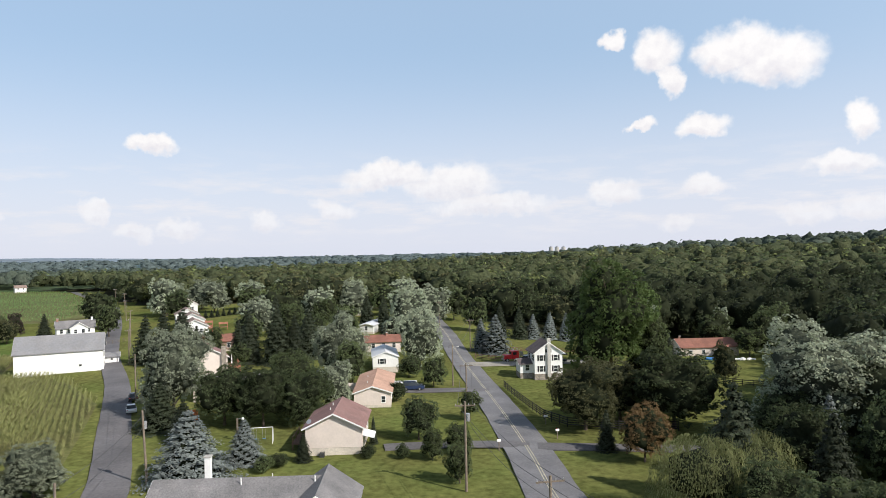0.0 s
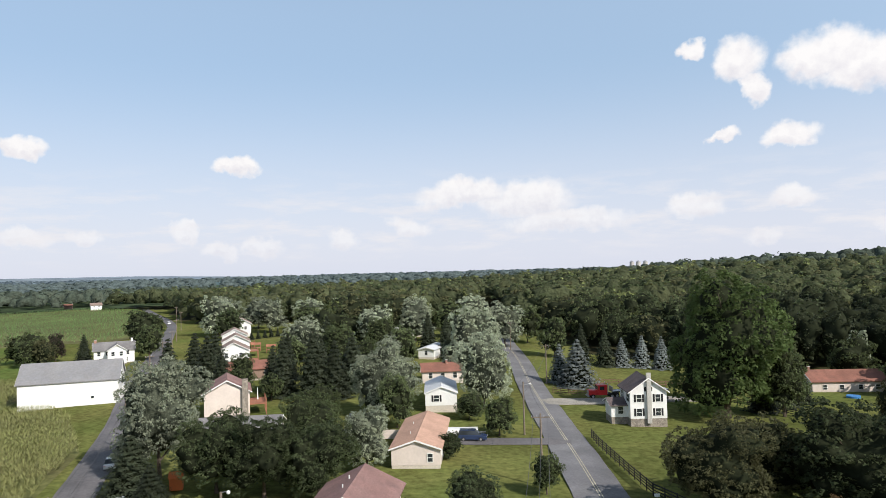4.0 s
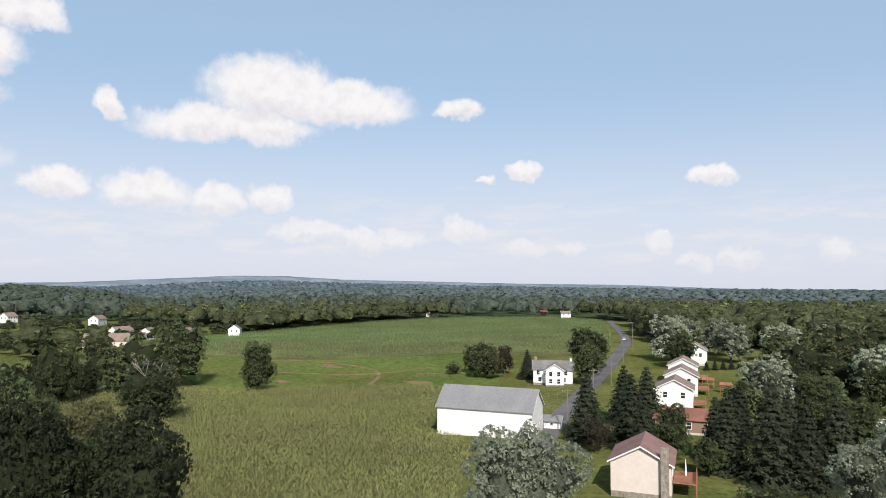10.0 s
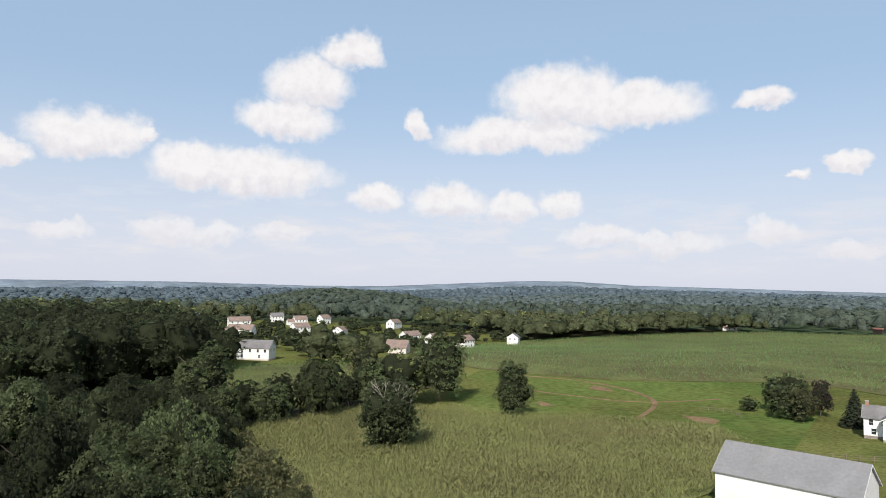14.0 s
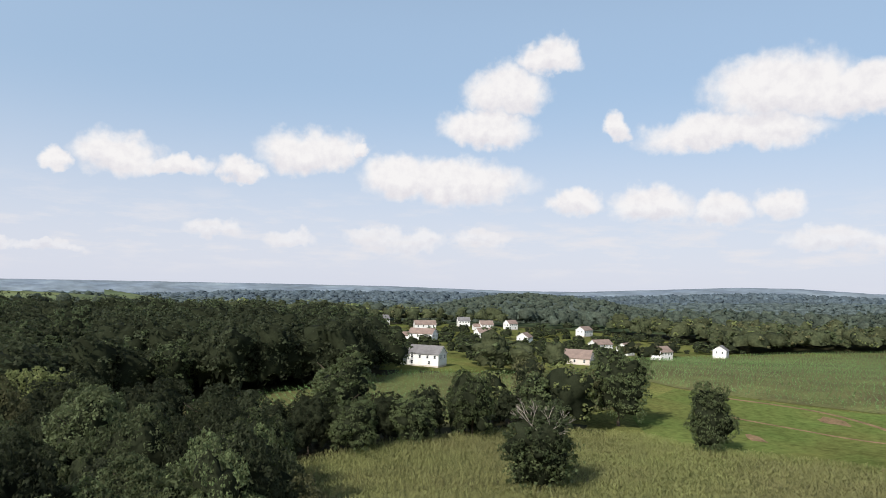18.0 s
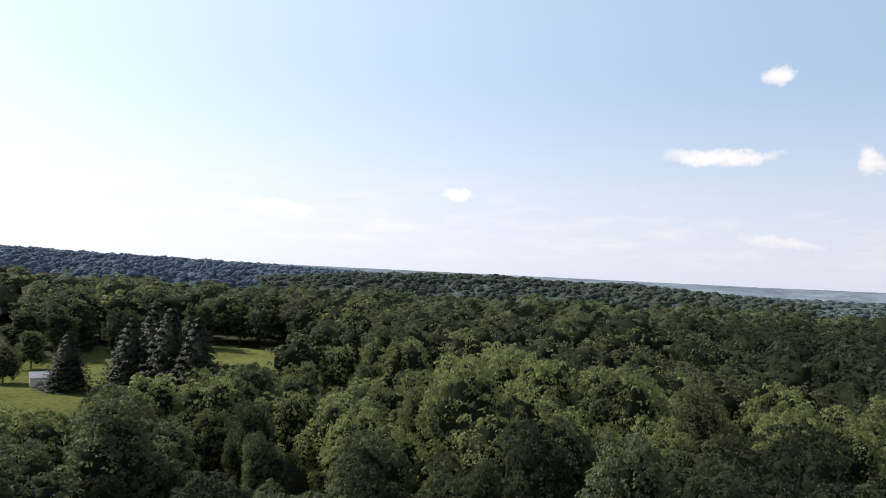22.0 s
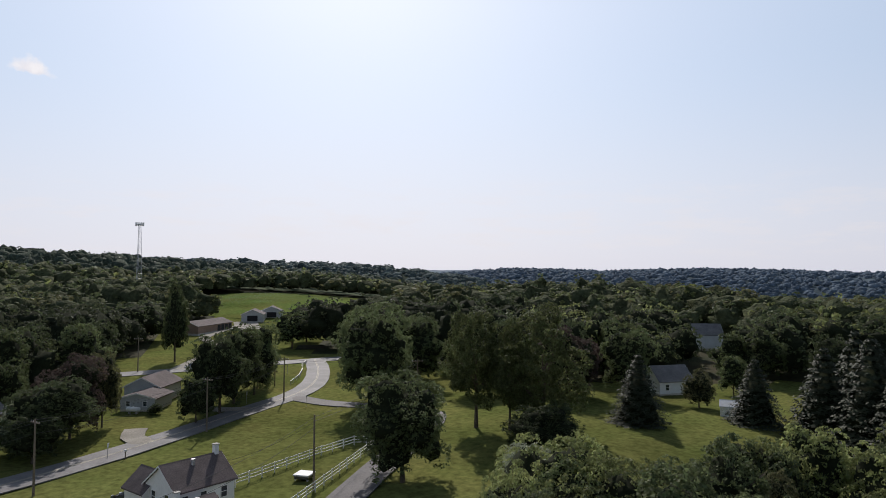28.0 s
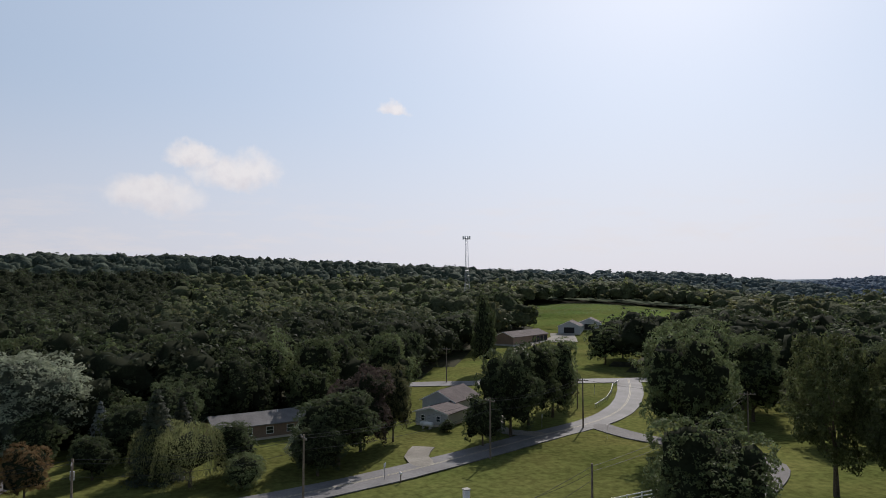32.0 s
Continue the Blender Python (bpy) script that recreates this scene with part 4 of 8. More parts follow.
def window(house, L, W, side, u, z, w=0.9, h=1.3, shutters=None, bars=True):
    o, al, out = wall_frame(side, L, W)
    bm = bmesh.new()
    f = 0.09
    for a in ((u - w / 2 - f, u - w / 2, z - f, z + h + f), (u + w / 2, u + w / 2 + f, z - f, z + h + f),
              (u - w / 2, u + w / 2, z - f, z), (u - w / 2, u + w / 2, z + h, z + h + f)):
        slab(bm, o, al, out, *a, 0.0, 0.07)
    if bars:
        slab(bm, o, al, out, u - w / 2, u + w / 2, z + h / 2 - 0.03, z + h / 2 + 0.03, 0.0, 0.055)
    win = part("window", bm, TRIM, house)
    part("pane", slab(bmesh.new(), o, al, out, u - w / 2, u + w / 2, z, z + h, 0.0, 0.03), GLASS, win)
    if shutters is not None:
        for s in (-1, 1):
            c = u + s * (w / 2 + f + 0.2)
            part("shutter", slab(bmesh.new(), o, al, out, c - 0.18, c + 0.18, z - 0.03, z + h + 0.03, 0.0, 0.05), shutters, win)
    return win


def door(house, L, W, side, u, z=0.1, w=0.95, h=2.05, material=None, name="door"):
    o, al, out = wall_frame(side, L, W)
    bm = bmesh.new()
    for a in ((u - w / 2 - 0.1, u - w / 2, z, z + h + 0.1), (u + w / 2, u + w / 2 + 0.1, z, z + h + 0.1), (u - w / 2, u + w / 2, z + h, z + h + 0.1)):
        slab(bm, o, al, out, *a, 0.0, 0.07)
    d = part("door_frame", bm, TRIM, house)
    part(name, slab(bmesh.new(), o, al, out, u - w / 2, u + w / 2, z, z + h, 0.0, 0.04), material or TRIM, d)
    return d


def chimney(house, u, v, z0, top, w=0.8, d=0.6, material=None, flue=True):
    c = part("chimney", new_box(u - w / 2, u + w / 2, v - d / 2, v + d / 2, z0, top, bevel=0.02), material or TRIM, house, "square chimney above the roof")
    part("chimney_cap", new_box(u - w / 2 - 0.08, u + w / 2 + 0.08, v - d / 2 - 0.08, v + d / 2 + 0.08, top, top + 0.12), CONCRETE, c)
    return c


def gable_roof(house, L, W, eave, ridge, material, over=0.45, thick=0.18, x0=None, x1=None, fascia=True):
    x0, x1 = (-L / 2 - over if x0 is None else x0), (L / 2 + over if x1 is None else x1)
    slope = (ridge - eave) / (W / 2)
    yo, zo = W / 2 + over, eave - over * slope
    for s in (-1, 1):
        out = [(s * yo, zo + 0.02), (s * yo, zo + thick + 0.02), (0, ridge + thick + 0.02), (0, ridge + 0.02)]
        part("roof_slope", prism(bmesh.new(), out, x0, x1), material, house)
    if fascia:
        for xa in (x0 - 0.03, x1):
            for s in (-1, 1):
                out = [(s * yo, zo - 0.03), (s * yo, zo + thick), (0, ridge + thick), (0, ridge - 0.05)]
                part("rake_board", prism(bmesh.new(), out, xa, xa + 0.03), TRIM, house)
    part("ridge_cap", prism(bmesh.new(), [(-0.16, ridge + thick - 0.16 * slope + 0.02), (0, ridge + thick + 0.06), (0.16, ridge + thick - 0.16 * slope + 0.02)], x0, x1), material, house)


def gable_walls(house, L, W, eave, ridge, material, base=None, base_h=0.0, name="wall"):
    out = [(-W / 2, base_h), (W / 2, base_h), (W / 2, eave), (0, ridge), (-W / 2, eave)]
    if not base:
        out = [(-W / 2, -1.7), (W / 2, -1.7), (W / 2, eave), (0, ridge), (-W / 2, eave)]
    w = part(name, prism(bmesh.new(), out, -L / 2, L / 2), material, house)
    if base:
        part("foundation", new_box(-L / 2 + 0.03, L / 2 - 0.03, -W / 2 + 0.03, W / 2 - 0.03, -1.2, base_h), base, house, "low masonry foundation")
    return w


def gable_house(name, label, x, y, turn, L, W, eave, ridge, wall, roof, base=None, base_h=0.4, z=None, windows=(), doors=(), over=0.45,
                shutters=None, category="house", group="", fascia=True):
    h = thing(name, label, category, x, y, ground(x, y) if z is None else z, turn, group)
    gable_walls(h, L, W, eave, ridge, wall, base, base_h)
    gable_roof(h, L, W, eave, ridge, roof, over, fascia=fascia)
    for w in windows:
        window(h, L, W, *w, shutters=shutters)
    for d in doors:
        door(h, L, W, *d)
    return h


def row(side, us, z, w=0.9, h=1.3):
    return [(side, u, z, w, h) for u in us]


def vent_pipe(house, u, v, z):
    bm = tube(bmesh.new(), (u, v, z - 0.5), (u, v, z + 0.45), 0.06, 0.06, 8)
    part("vent_pipe", bm, TRIM, house)


# white house with two chimneys, between the road and the lane
wh = thing("white_house", "white two-storey house with dark brown shingle roofs and white chimneys", "house", -16.2, 44.2, -0.1, 97)
gable_walls(wh, 9.0, 7.4, 5.6, 8.1, WHITE_SIDING, STONE, 0.3)
gable_roof(wh, 9.0, 7.4, 5.6, 8.1, SHINGLE_DARK, 0.35)
for s in row("left", (-1.6, 1.4), 3.7) + row("left", (-1.6, 1.4), 0.9) + row("back", (-3.2, -0.4, 2.8), 3.6) + row("back", (-3.2, 2.8), 0.9) + row("right", (-1.6, 1.6), 3.7) + row("right", (1.4,), 0.9) + row("front", (-2.5, 2.5), 3.6):
    window(wh, 9.0, 7.4, *s)
chimney(wh, -3.9, 0.0, 7.0, 9.3, 0.65, 0.65)
part("roof_vent", tube(bmesh.new(), (0.2, 0.8, 7.6), (0.2, 0.8, 8.35), 0.3, 0.3, 12), STEEL, wh, "round metal roof vent")
wing = thing("white_house_low_wing", "lower white wing with a brown shingle roof and chimney", "house", -23.4, 48.4, -0.1, 97)
gable_walls(wing, 8.0, 7.0, 3.6, 5.2, WHITE_SIDING, STONE, 0.3)
gable_roof(wing, 8.0, 7.0, 3.6, 5.2, SHINGLE_DARK, 0.4)
for s in row("left", (-1.6, 1.2), 1.4) + row("back", (-2.4, 0.4), 1.3) + row("right", (0.0,), 1.3):
    window(wing, 8.0, 7.0, *s)
chimney(wing, 2.0, 1.4, 3.6, 7.0, 0.6, 0.6)
part("roof_vent", tube(bmesh.new(), (-1.4, 0.6, 4.8), (-1.4, 0.6, 5.5), 0.3, 0.3, 12), STEEL, wing, "round metal roof vent")
side = thing("white_house_side_wing", "white one-and-a-half-storey wing with a steep dark roof", "house", -11.2, 47.6, -0.1, 7)
gable_walls(side, 5.0, 5.2, 4.6, 6.6, WHITE_SIDING, STONE, 0.3)
gable_roof(side, 5.0, 5.2, 4.6, 6.6, SHINGLE_DARK, 0.35)
for s in row("back", (0.6,), 1.6) + row("right", (0.0,), 2.8):
    window(side, 5.0, 5.2, *s)

for e, x, y in ((wh, -16.2, 44.2), (wing, -22.2, 47.7), (side, -12.1, 47.0)):
    e.location = (x, y, e.location.z)
    e.scale = (0.84, 0.84, 0.93)

# grey-roofed house nearest the start
gr = gable_house("grey_roofed_house", "low house with grey shingle roof and white chimney", -21.0, 68.6, 2, 16.5, 7.6, 3.1, 5.2, CREAM_SIDING, SHINGLE_GREY, BLOCK, 0.4,
                 windows=row("back", (-6, -3, 1.5, 5), 1.0) + row("front", (-5, 0, 4), 1.0))
chimney(gr, -3.6, 1.4, 4.0, 7.2, 0.6, 0.6)
vent_pipe(gr, 0.3, -0.8, 5.2)
vent_pipe(gr, 3.0, 1.2, 4.9)
gr2 = gable_house("grey_roofed_ell", "cross gable of the low house with grey shingles", -12.4, 67.2, 92, 8.5, 6.4, 3.2, 5.4, CREAM_SIDING, SHINGLE_GREY, BLOCK, 0.4, windows=row("right", (-1.4, 1.4), 1.0))
vent_pipe(gr2, 1.0, 0.9, 5.2)

# house with faded red roof
pk = gable_house("red_roofed_house", "cream gabled house with faded red shingle roof", -15.9, 99.6, 91.5, 10.0, 7.9, 4.0, 5.9, CREAM_SIDING, SHINGLE_PINK, BLOCK, 1.2, z=-0.5,
                 windows=row("back", (-3, 0, 3), 2.0) + row("front", (-3, 3), 2.0), over=0.5)
for u, dz in ((-1.5, 5.55), (1.4, 5.6)):
    vent_pipe(pk, u, 0.9, dz)
part("awning", prism(bmesh.new(), [(-5.6, 2.2), (-5.6, 2.3), (-3.95, 2.75), (-3.95, 2.65)], -4.4, -1.0), TRIM, pk, "white side awning")
part("satellite_dish", tube(bmesh.new(), (-4.9, 3.3, 4.7), (-5.15, 3.4, 4.95), 0.05, 0.38, 14), STEEL, pk, "small grey dish on the roof edge")
part("deck", new_box(-2.0, 4.0, 4.0, 6.5, 0.9, 1.05), RAIL_BROWN, pk, "brown timber deck")
for u in (-1.8, 1.0, 3.8):
    part("deck_post", new_box(u - 0.07, u + 0.07, 6.3, 6.44, -0.3, 2.0), RAIL_BROWN, pk)
part("deck_rail", new_box(-2.0, 4.0, 6.34, 6.42, 1.85, 1.98), RAIL_BROWN, pk)
part("heat_pump", new_box(-5.9, -5.2, 1.2, 1.9, -0.1, 0.75, bevel=0.04), DARK_PAINT, pk, "grey outdoor unit")

# salmon-roofed single-storey house
sm = gable_house("salmon_roofed_house", "cream single-storey home with salmon shingle roof", -13.9, 133.8, 92.5, 18.5, 6.8, 2.75, 3.9, CREAM_SIDING, SHINGLE_SALMON, BLOCK, 0.5,
                 windows=row("left", (2.0,), 1.0, 0.7, 1.1) + row("back", (-6, -2, 2, 6), 1.0) + row("front", (-6, -2, 2, 6), 1.0), over=0.35)
vent_pipe(sm, -4.5, 1.2, 3.6)
vent_pipe(sm, 2.5, 1.6, 3.4)

# white single-storey home behind it
wd = gable_house("white_mobile_home", "white single-storey home with pale metal roof and dark shutters", -15.2, 170.2, 97, 13.0, 6.2, 2.8, 4.0, WHITE_SIDING, WHITE_ROOF, BLOCK, 0.4, z=-0.4,
                 windows=row("left", (-0.9,), 1.2, 1.0, 1.2) + row("back", (-4, 0, 4), 1.1) + row("front", (-4, 0, 4), 1.1), shutters=DARK, over=0.25)
rr = gable_house("red_roofed_home", "small cream home with a red roof", -18.5, 201.0, 10, 10.0, 8.0, 2.8, 4.2, CREAM_SIDING, SHINGLE_RED, BLOCK, 0.4, windows=row("front", (-3, 0, 3), 1.1))
chimney(rr, 1.2, -0.6, 3.5, 5.0, 0.5, 0.5, BRICK)
t2 = gable_house("white_long_home", "long white home with a pale flat-pitched roof", -26.0, 246.0, 80, 17.0, 5.0, 2.7, 3.3, WHITE_SIDING, WHITE_ROOF, BLOCK, 0.4, windows=row("back", (-5, 0, 5), 1.1) + row("left", (0,), 1.1))
t3 = gable_house("white_trailer", "white trailer home among the trees", -41.0, 303.0, 0, 15.0, 4.2, 2.8, 3.4, WHITE_SIDING, WHITE_ROOF, BLOCK, 0.4, windows=row("front", (-5, 0, 5), 1.1))

# tan house with deck
tn = gable_house("tan_house", "tan gabled house with brown shingle roof and stone chimney", -55.6, 158.0, 114, 9.5, 8.2, 5.0, 7.2, CREAM_SIDING, SHINGLE_PINK, STONE, 0.8, z=-0.4,
                 windows=row("front", (-2.5, 2.5), 3.3) + row("back", (-2.5, 2.5), 3.2))
ch = part("chimney", new_box(-5.4, -4.72, -3.8, -2.7, -0.4, 7.4, bevel=0.04), STONE, tn, "broad stone chimney")
part("deck", new_box(-2.2, 4.2, -7.4, -4.2, 1.9, 2.08), DECK_WOOD, tn, "red-stained timber deck")
for u in (-2.0, 0.0, 2.0, 4.0):
    part("deck_post", new_box(u - 0.08, u + 0.08, -7.35, -7.2, -0.4, 2.9), DECK_WOOD, tn)
for zz in (2.4, 2.85):
    part("deck_rail", new_box(-2.2, 4.2, -7.33, -7.25, zz, zz + 0.09), DECK_WOOD, tn)
part("parasol", tube(bmesh.new(), (2.0, -5.8, 2.1), (2.0, -5.8, 4.4), 0.16, 0.05, 8), TRIM, tn, "closed white parasol")
gl = gable_house("grey_low_house", "low house with a grey hipped roof", -43.5, 136.0, 12, 12.5, 8.0, 2.6, 4.2, CREAM_SIDING, SHINGLE_GREY, BLOCK, 0.4, windows=row("front", (-3, 0, 3), 1.0) + row("right", (0,), 1.0))
vent_pipe(gl, -2.0, -1.0, 3.8)
part("flue", tube(bmesh.new(), (-0.5, -0.6, 3.6), (-0.5, -0.6, 6.2), 0.07, 0.07, 8), DARK, gl, "thin dark flue")
bl = gable_house("brown_house", "low brown house half hidden by trees", -69.0, 201.5, 25, 13.0, 8.0, 2.9, 4.4, BROWN_SIDING, SHINGLE_RED, BLOCK, 0.4, windows=row("front", (-4, 0, 4), 1.1) + row("right", (0,), 1.1))

# row of white houses along the lane
rowlabel = "white gabled house in a row of alike houses along the lane"
for k, (x, y) in enumerate(((-83.0, 224.0), (-92.5, 247.5), (-102.5, 269.5), (-119.5, 315.0))):
    h = gable_house("row_house", rowlabel if k < 3 else "largest white house at the end of the row", x, y, 114, 9.5, 8.5, 5.2 + 0.4 * (k == 3), 7.4 + 0.6 * (k == 3), WHITE_SIDING, SHINGLE_TAN, BLOCK, 0.5,
                    windows=row("front", (-3, 0, 3), 3.2) + row("left", (-2, 2), 3.2) + row("right", (-2, 2), 3.2), group="row of white houses")
    if k < 3:
        part("deck", new_box(-3.0, 3.0, -7.2, -4.3, 1.6, 1.78), DECK_WOOD, h, "brown timber deck")
        for u in (-2.9, 0.0, 2.9):
            part("deck_post", new_box(u - 0.08, u + 0.08, -7.1, -6.95, -0.4, 2.5), DECK_WOOD, h)

# barn
bn = thing("barn", "long white barn with a grey metal roof on a stone footing", "barn", -98.0, 172.9, -0.2, 24.5)
BL_, BW_ = 19.6, 10.0
gable_walls(bn, BL_, BW_, 4.7, 8.3, WHITE_SIDING)
gable_roof(bn, BL_, BW_, 4.7, 8.3, METAL_ROOF, 0.35)
for u in (-1.4, 0.8, 2.6):
    window(bn, BL_, BW_, "right", u, 1.0, 0.7, 0.9)
window(bn, BL_, BW_, "front", 4.6, 0.75, 0.6, 0.5, bars=False)
o_, a_, n_ = wall_frame("right", BL_, BW_)
part("barn_door", slab(bmesh.new(), o_, a_, n_, -4.4, -2.2, 0.0, 2.6, 0.0, 0.06), TRIM, bn, "white plank sliding door")
for k in range(9):
    part("seam", slab(bmesh.new(), *wall_frame("front", BL_, BW_), -9.0 + 2.25 * k, -8.97 + 2.25 * k, 0.55, 4.5, 0.0, 0.02), TRIM, bn)

lt = gable_house("lean_shed", "small white lean-to shed beside the barn", -90.8, 184.6, 24.5, 3.4, 2.6, 1.8, 2.5, WHITE_SIDING, METAL_ROOF, None, category="shed", windows=row("front", (0,), 0.8, 0.5, 0.5))

# farmhouse
fh = gable_house("farmhouse", "white two-storey farmhouse with a brown roof", -132.6, 243.0, 33, 12.0, 7.2, 4.6, 6.8, WHITE_SIDING, SHINGLE_GREY, STONE, 0.4, z=-1.6,
                 windows=row("front", (-4.5, -2, 1, 4.0), 2.9) + row("front", (-4, 3.5), 0.8) + row("right", (-1.6, 1.6), 3.1) + row("right", (-1.6, 1.6), 0.8), doors=(("front", 0.0),))
chimney(fh, -5.5, 0.0, 6.0, 7.8, 0.7, 0.7, BRICK)
chimney(fh, 5.4, 0.0, 6.0, 7.8, 0.6, 0.6, TRIM)
fb = gable_house("farmhouse_gable", "front gable of the white farmhouse", -129.6, 239.8, 123, 6.0, 5.5, 4.8, 6.6, WHITE_SIDING, SHINGLE_GREY, STONE, 0.4, z=-1.6, windows=row("left", (-1.2, 1.2), 3.0) + row("left", (-1.2, 1.2), 0.8))

# white house by the main road
w2 = gable_house("white_farm_house", "white two-storey house with dark gabled roof", 23.6, 160.5, 96, 7.0, 6.6, 5.3, 7.6, WHITE_SIDING, SHINGLE_DARK, STONE, 0.4, z=-1.5,
                 windows=row("left", (-1.7, 1.7), 3.4) + row("left", (-1.7, 1.7), 0.9) + row("left", (0.0,), 5.3, 0.5, 0.7) + row("front", (-2, 2), 3.3) + row("back", (-2, 2), 3.3), shutters=DARK)
part("chimney", new_box(-3.95, -3.5, -0.45, 0.35, -0.4, 8.6, bevel=0.02), CONCRETE, w2, "grey outside chimney on the gable")
w3 = gable_house("white_porch_wing", "low white wing of the farm house", 19.0, 161.0, 6, 3.4, 4.6, 2.5, 3.3, WHITE_SIDING, SHINGLE_DARK, STONE, 0.3, z=-1.5, windows=row("front", (0,), 0.9))

# long house with red-brown roof on the far slope
br = gable_house("red_brown_roofed_house", "long cream house with a red-brown roof", 81.0, 212.0, 3, 18.0, 9.0, 3.0, 5.0, CREAM_SIDING, SHINGLE_RED, BLOCK, 0.5, z=-6.3,
                 windows=row("front", (-6, -2, 2.5, 6.5), 1.0, 1.0, 1.1) + row("left", (-2.2, 2.2), 1.0))
chimney(br, -7.6, 0.4, 4.5, 5.9, 0.5, 0.5, BRICK)

# houses south of the lane
wb = gable_house("white_cape_house", "white one-and-a-half-storey house behind garden trees", -16.0, -76.0, 60, 9.0, 7.5, 3.4, 6.4, WHITE_SIDING, SHINGLE_GREY, BLOCK, 0.4, windows=row("front", (-2.5, 2.5), 1.2) + row("left", (-1.5, 1.5), 3.6) + row("back", (-2.5, 2.5), 1.2))
w5 = gable_house("white_gabled_house", "white house with a steep gable among trees", 14.0, -168.0, 40, 10.0, 8.0, 5.5, 9.0, WHITE_SIDING, SHINGLE_GREY, BLOCK, 0.4, windows=row("left", (-2, 2), 3.2))
sh = gable_house("garden_shed", "small white garden shed with a curved metal roof", -38.6, -57.5, 20, 4.0, 3.2, 2.0, 3.0, WHITE_SIDING, WHITE_ROOF, None, category="shed", doors=(("front", 0.0, 0.0, 1.2, 1.8),), over=0.15)
rb = gable_house("red_barn", "small red-brown barn roof among trees", 35.0, -135.0, 30, 12.0, 7.0, 3.2, 5.6, BROWN_SIDING, SHINGLE_RED, BLOCK, 0.3, category="barn")
rn = gable_house("grey_ranch_house", "long low house with a grey shingle roof and dark siding", 55.4, 56.6, 105, 19.0, 7.6, 2.8, 4.3, BROWN_SIDING, SHINGLE_GREY, BLOCK, 0.4, windows=row("back", (-7, -3.5, 0.5, 4.5), 1.0, 1.3, 1.2) + row("front", (-6, 0, 6), 1.0))
vent_pipe(rn, -3.0, 0.8, 4.2)
door(rn, 19.0, 7.6, "back", -5.4)
g1 = gable_house("grey_garage", "grey house with a dark shingle roof and open gable", 63.5, 15.5, -48, 11.0, 8.0, 3.6, 5.6, GREY_SIDING, SHINGLE_DARK, BLOCK, 0.3, windows=row("left", (-2, 1.6), 1.2, 0.8, 1.1))
g2 = gable_house("grey_low_wing", "low grey wing with a dark flat-pitched roof", 55.0, 20.5, -48, 8.0, 7.5, 2.6, 3.6, GREY_SIDING, SHINGLE_DARK, BLOCK, 0.3, windows=row("left", (-2, 1.6), 1.0, 0.8, 1.0))
for k, (x, y, L) in enumerate(((230.0, -106.0, 15.0), (238.0, -122.0, 11.0))):
    g = gable_house("farm_garage", "grey gabled farm garage with a wide dark door", x, y, -35, L, 11.0, 3.6, 6.0, GREY_SIDING, SHINGLE_DARK, CONCRETE, 0.3, category="garage", group="farm garages")
    part("garage_door", slab(bmesh.new(), *wall_frame("left", L, 11.0), -2.6, 2.6, 0.1, 3.0, 0.0, 0.06), DARK, g, "dark roll-up door")
lb = gable_house("long_farm_building", "long low farm building with a brown roof and open bays", 203.0, -66.0, -56, 30.0, 10.0, 3.4, 5.4, BROWN_SIDING, SHINGLE_DARK, CONCRETE, 0.3, category="farm building")
# dark slabs on the closed wall stand in for the shade inside bays
for k in range(4):
    part("bay", slab(bmesh.new(), *wall_frame("front", 30.0, 10.0), 1.5 + 3.4 * k, 4.3 + 3.4 * k, 0.1, 2.9, 0.0, 0.05), DARK, lb, "dark panel for the shade in an open bay")

# houses of the estate beyond the field
def estate(x, y, turn, L=13.0, W=8.5, eave=5.2, ridge=8.2, wall=None, roof=None, ell=True, label="white two-storey estate house with a brown roof"):
    wall, roof = wall or WHITE_SIDING, roof or SHINGLE_TAN
    z = ground(x, y)
    h = gable_house("estate_house", label, x, y, turn, L, W, eave, ridge, wall, roof, BLOCK, 0.4, windows=row("front", (-L * .35, -L * .1, L * .15, L * .38), 3.3) + row("front", (-L * .35, L * .2), 0.9) + row("right", (-1.8, 1.8), 3.3) + row("left", (-1.8, 1.8), 3.3)
                    if eave > 4 else row("front", (-L * .35, -L * .1, L * .15, L * .38), 1.0) + row("right", (-1.8, 1.8), 1.0), group="estate houses", over=0.4)
    if ell:
        g = part("garage_wing", prism(bmesh.new(), [(-3.2, -1.0), (3.2, -1.0), (3.2, eave * 0.62), (0, eave * 0.62 + 2.2), (-3.2, eave * 0.62)], -L / 2 - 6.0, -L / 2), wall, h)
        for s in (-1, 1):
            part("garage_roof", prism(bmesh.new(), [(s * 3.6, eave * 0.62 - 0.25), (s * 3.6, eave * 0.62 - 0.07), (0, eave * 0.62 + 2.4), (0, eave * 0.62 + 2.22)], -L / 2 - 6.3, -L / 2), roof, h)
    return h


estate(-333, 118, 62, 14.3, roof=SHINGLE_GREY, ell=True)
estate(-486, 123, 62, 17.0, roof=SHINGLE_TAN, ell=True)
estate(-590, 129, 97, 17.0, roof=SHINGLE_TAN, ell=False)
estate(-656, 167, 94, 10.8, roof=SHINGLE_GREY, ell=False)
estate(-630, 184, 97, 11.0, roof=SHINGLE_TAN, ell=True)
estate(-650, 209, 120, 9.8, roof=SHINGLE_TAN, ell=False)
estate(-553, 172, 112, 13.1, roof=SHINGLE_TAN, ell=False)
estate(-538, 200, 149, 11.2, roof=SHINGLE_TAN, ell=False)
estate(-624, 269, 134, 14.4, roof=SHINGLE_TAN, ell=False)
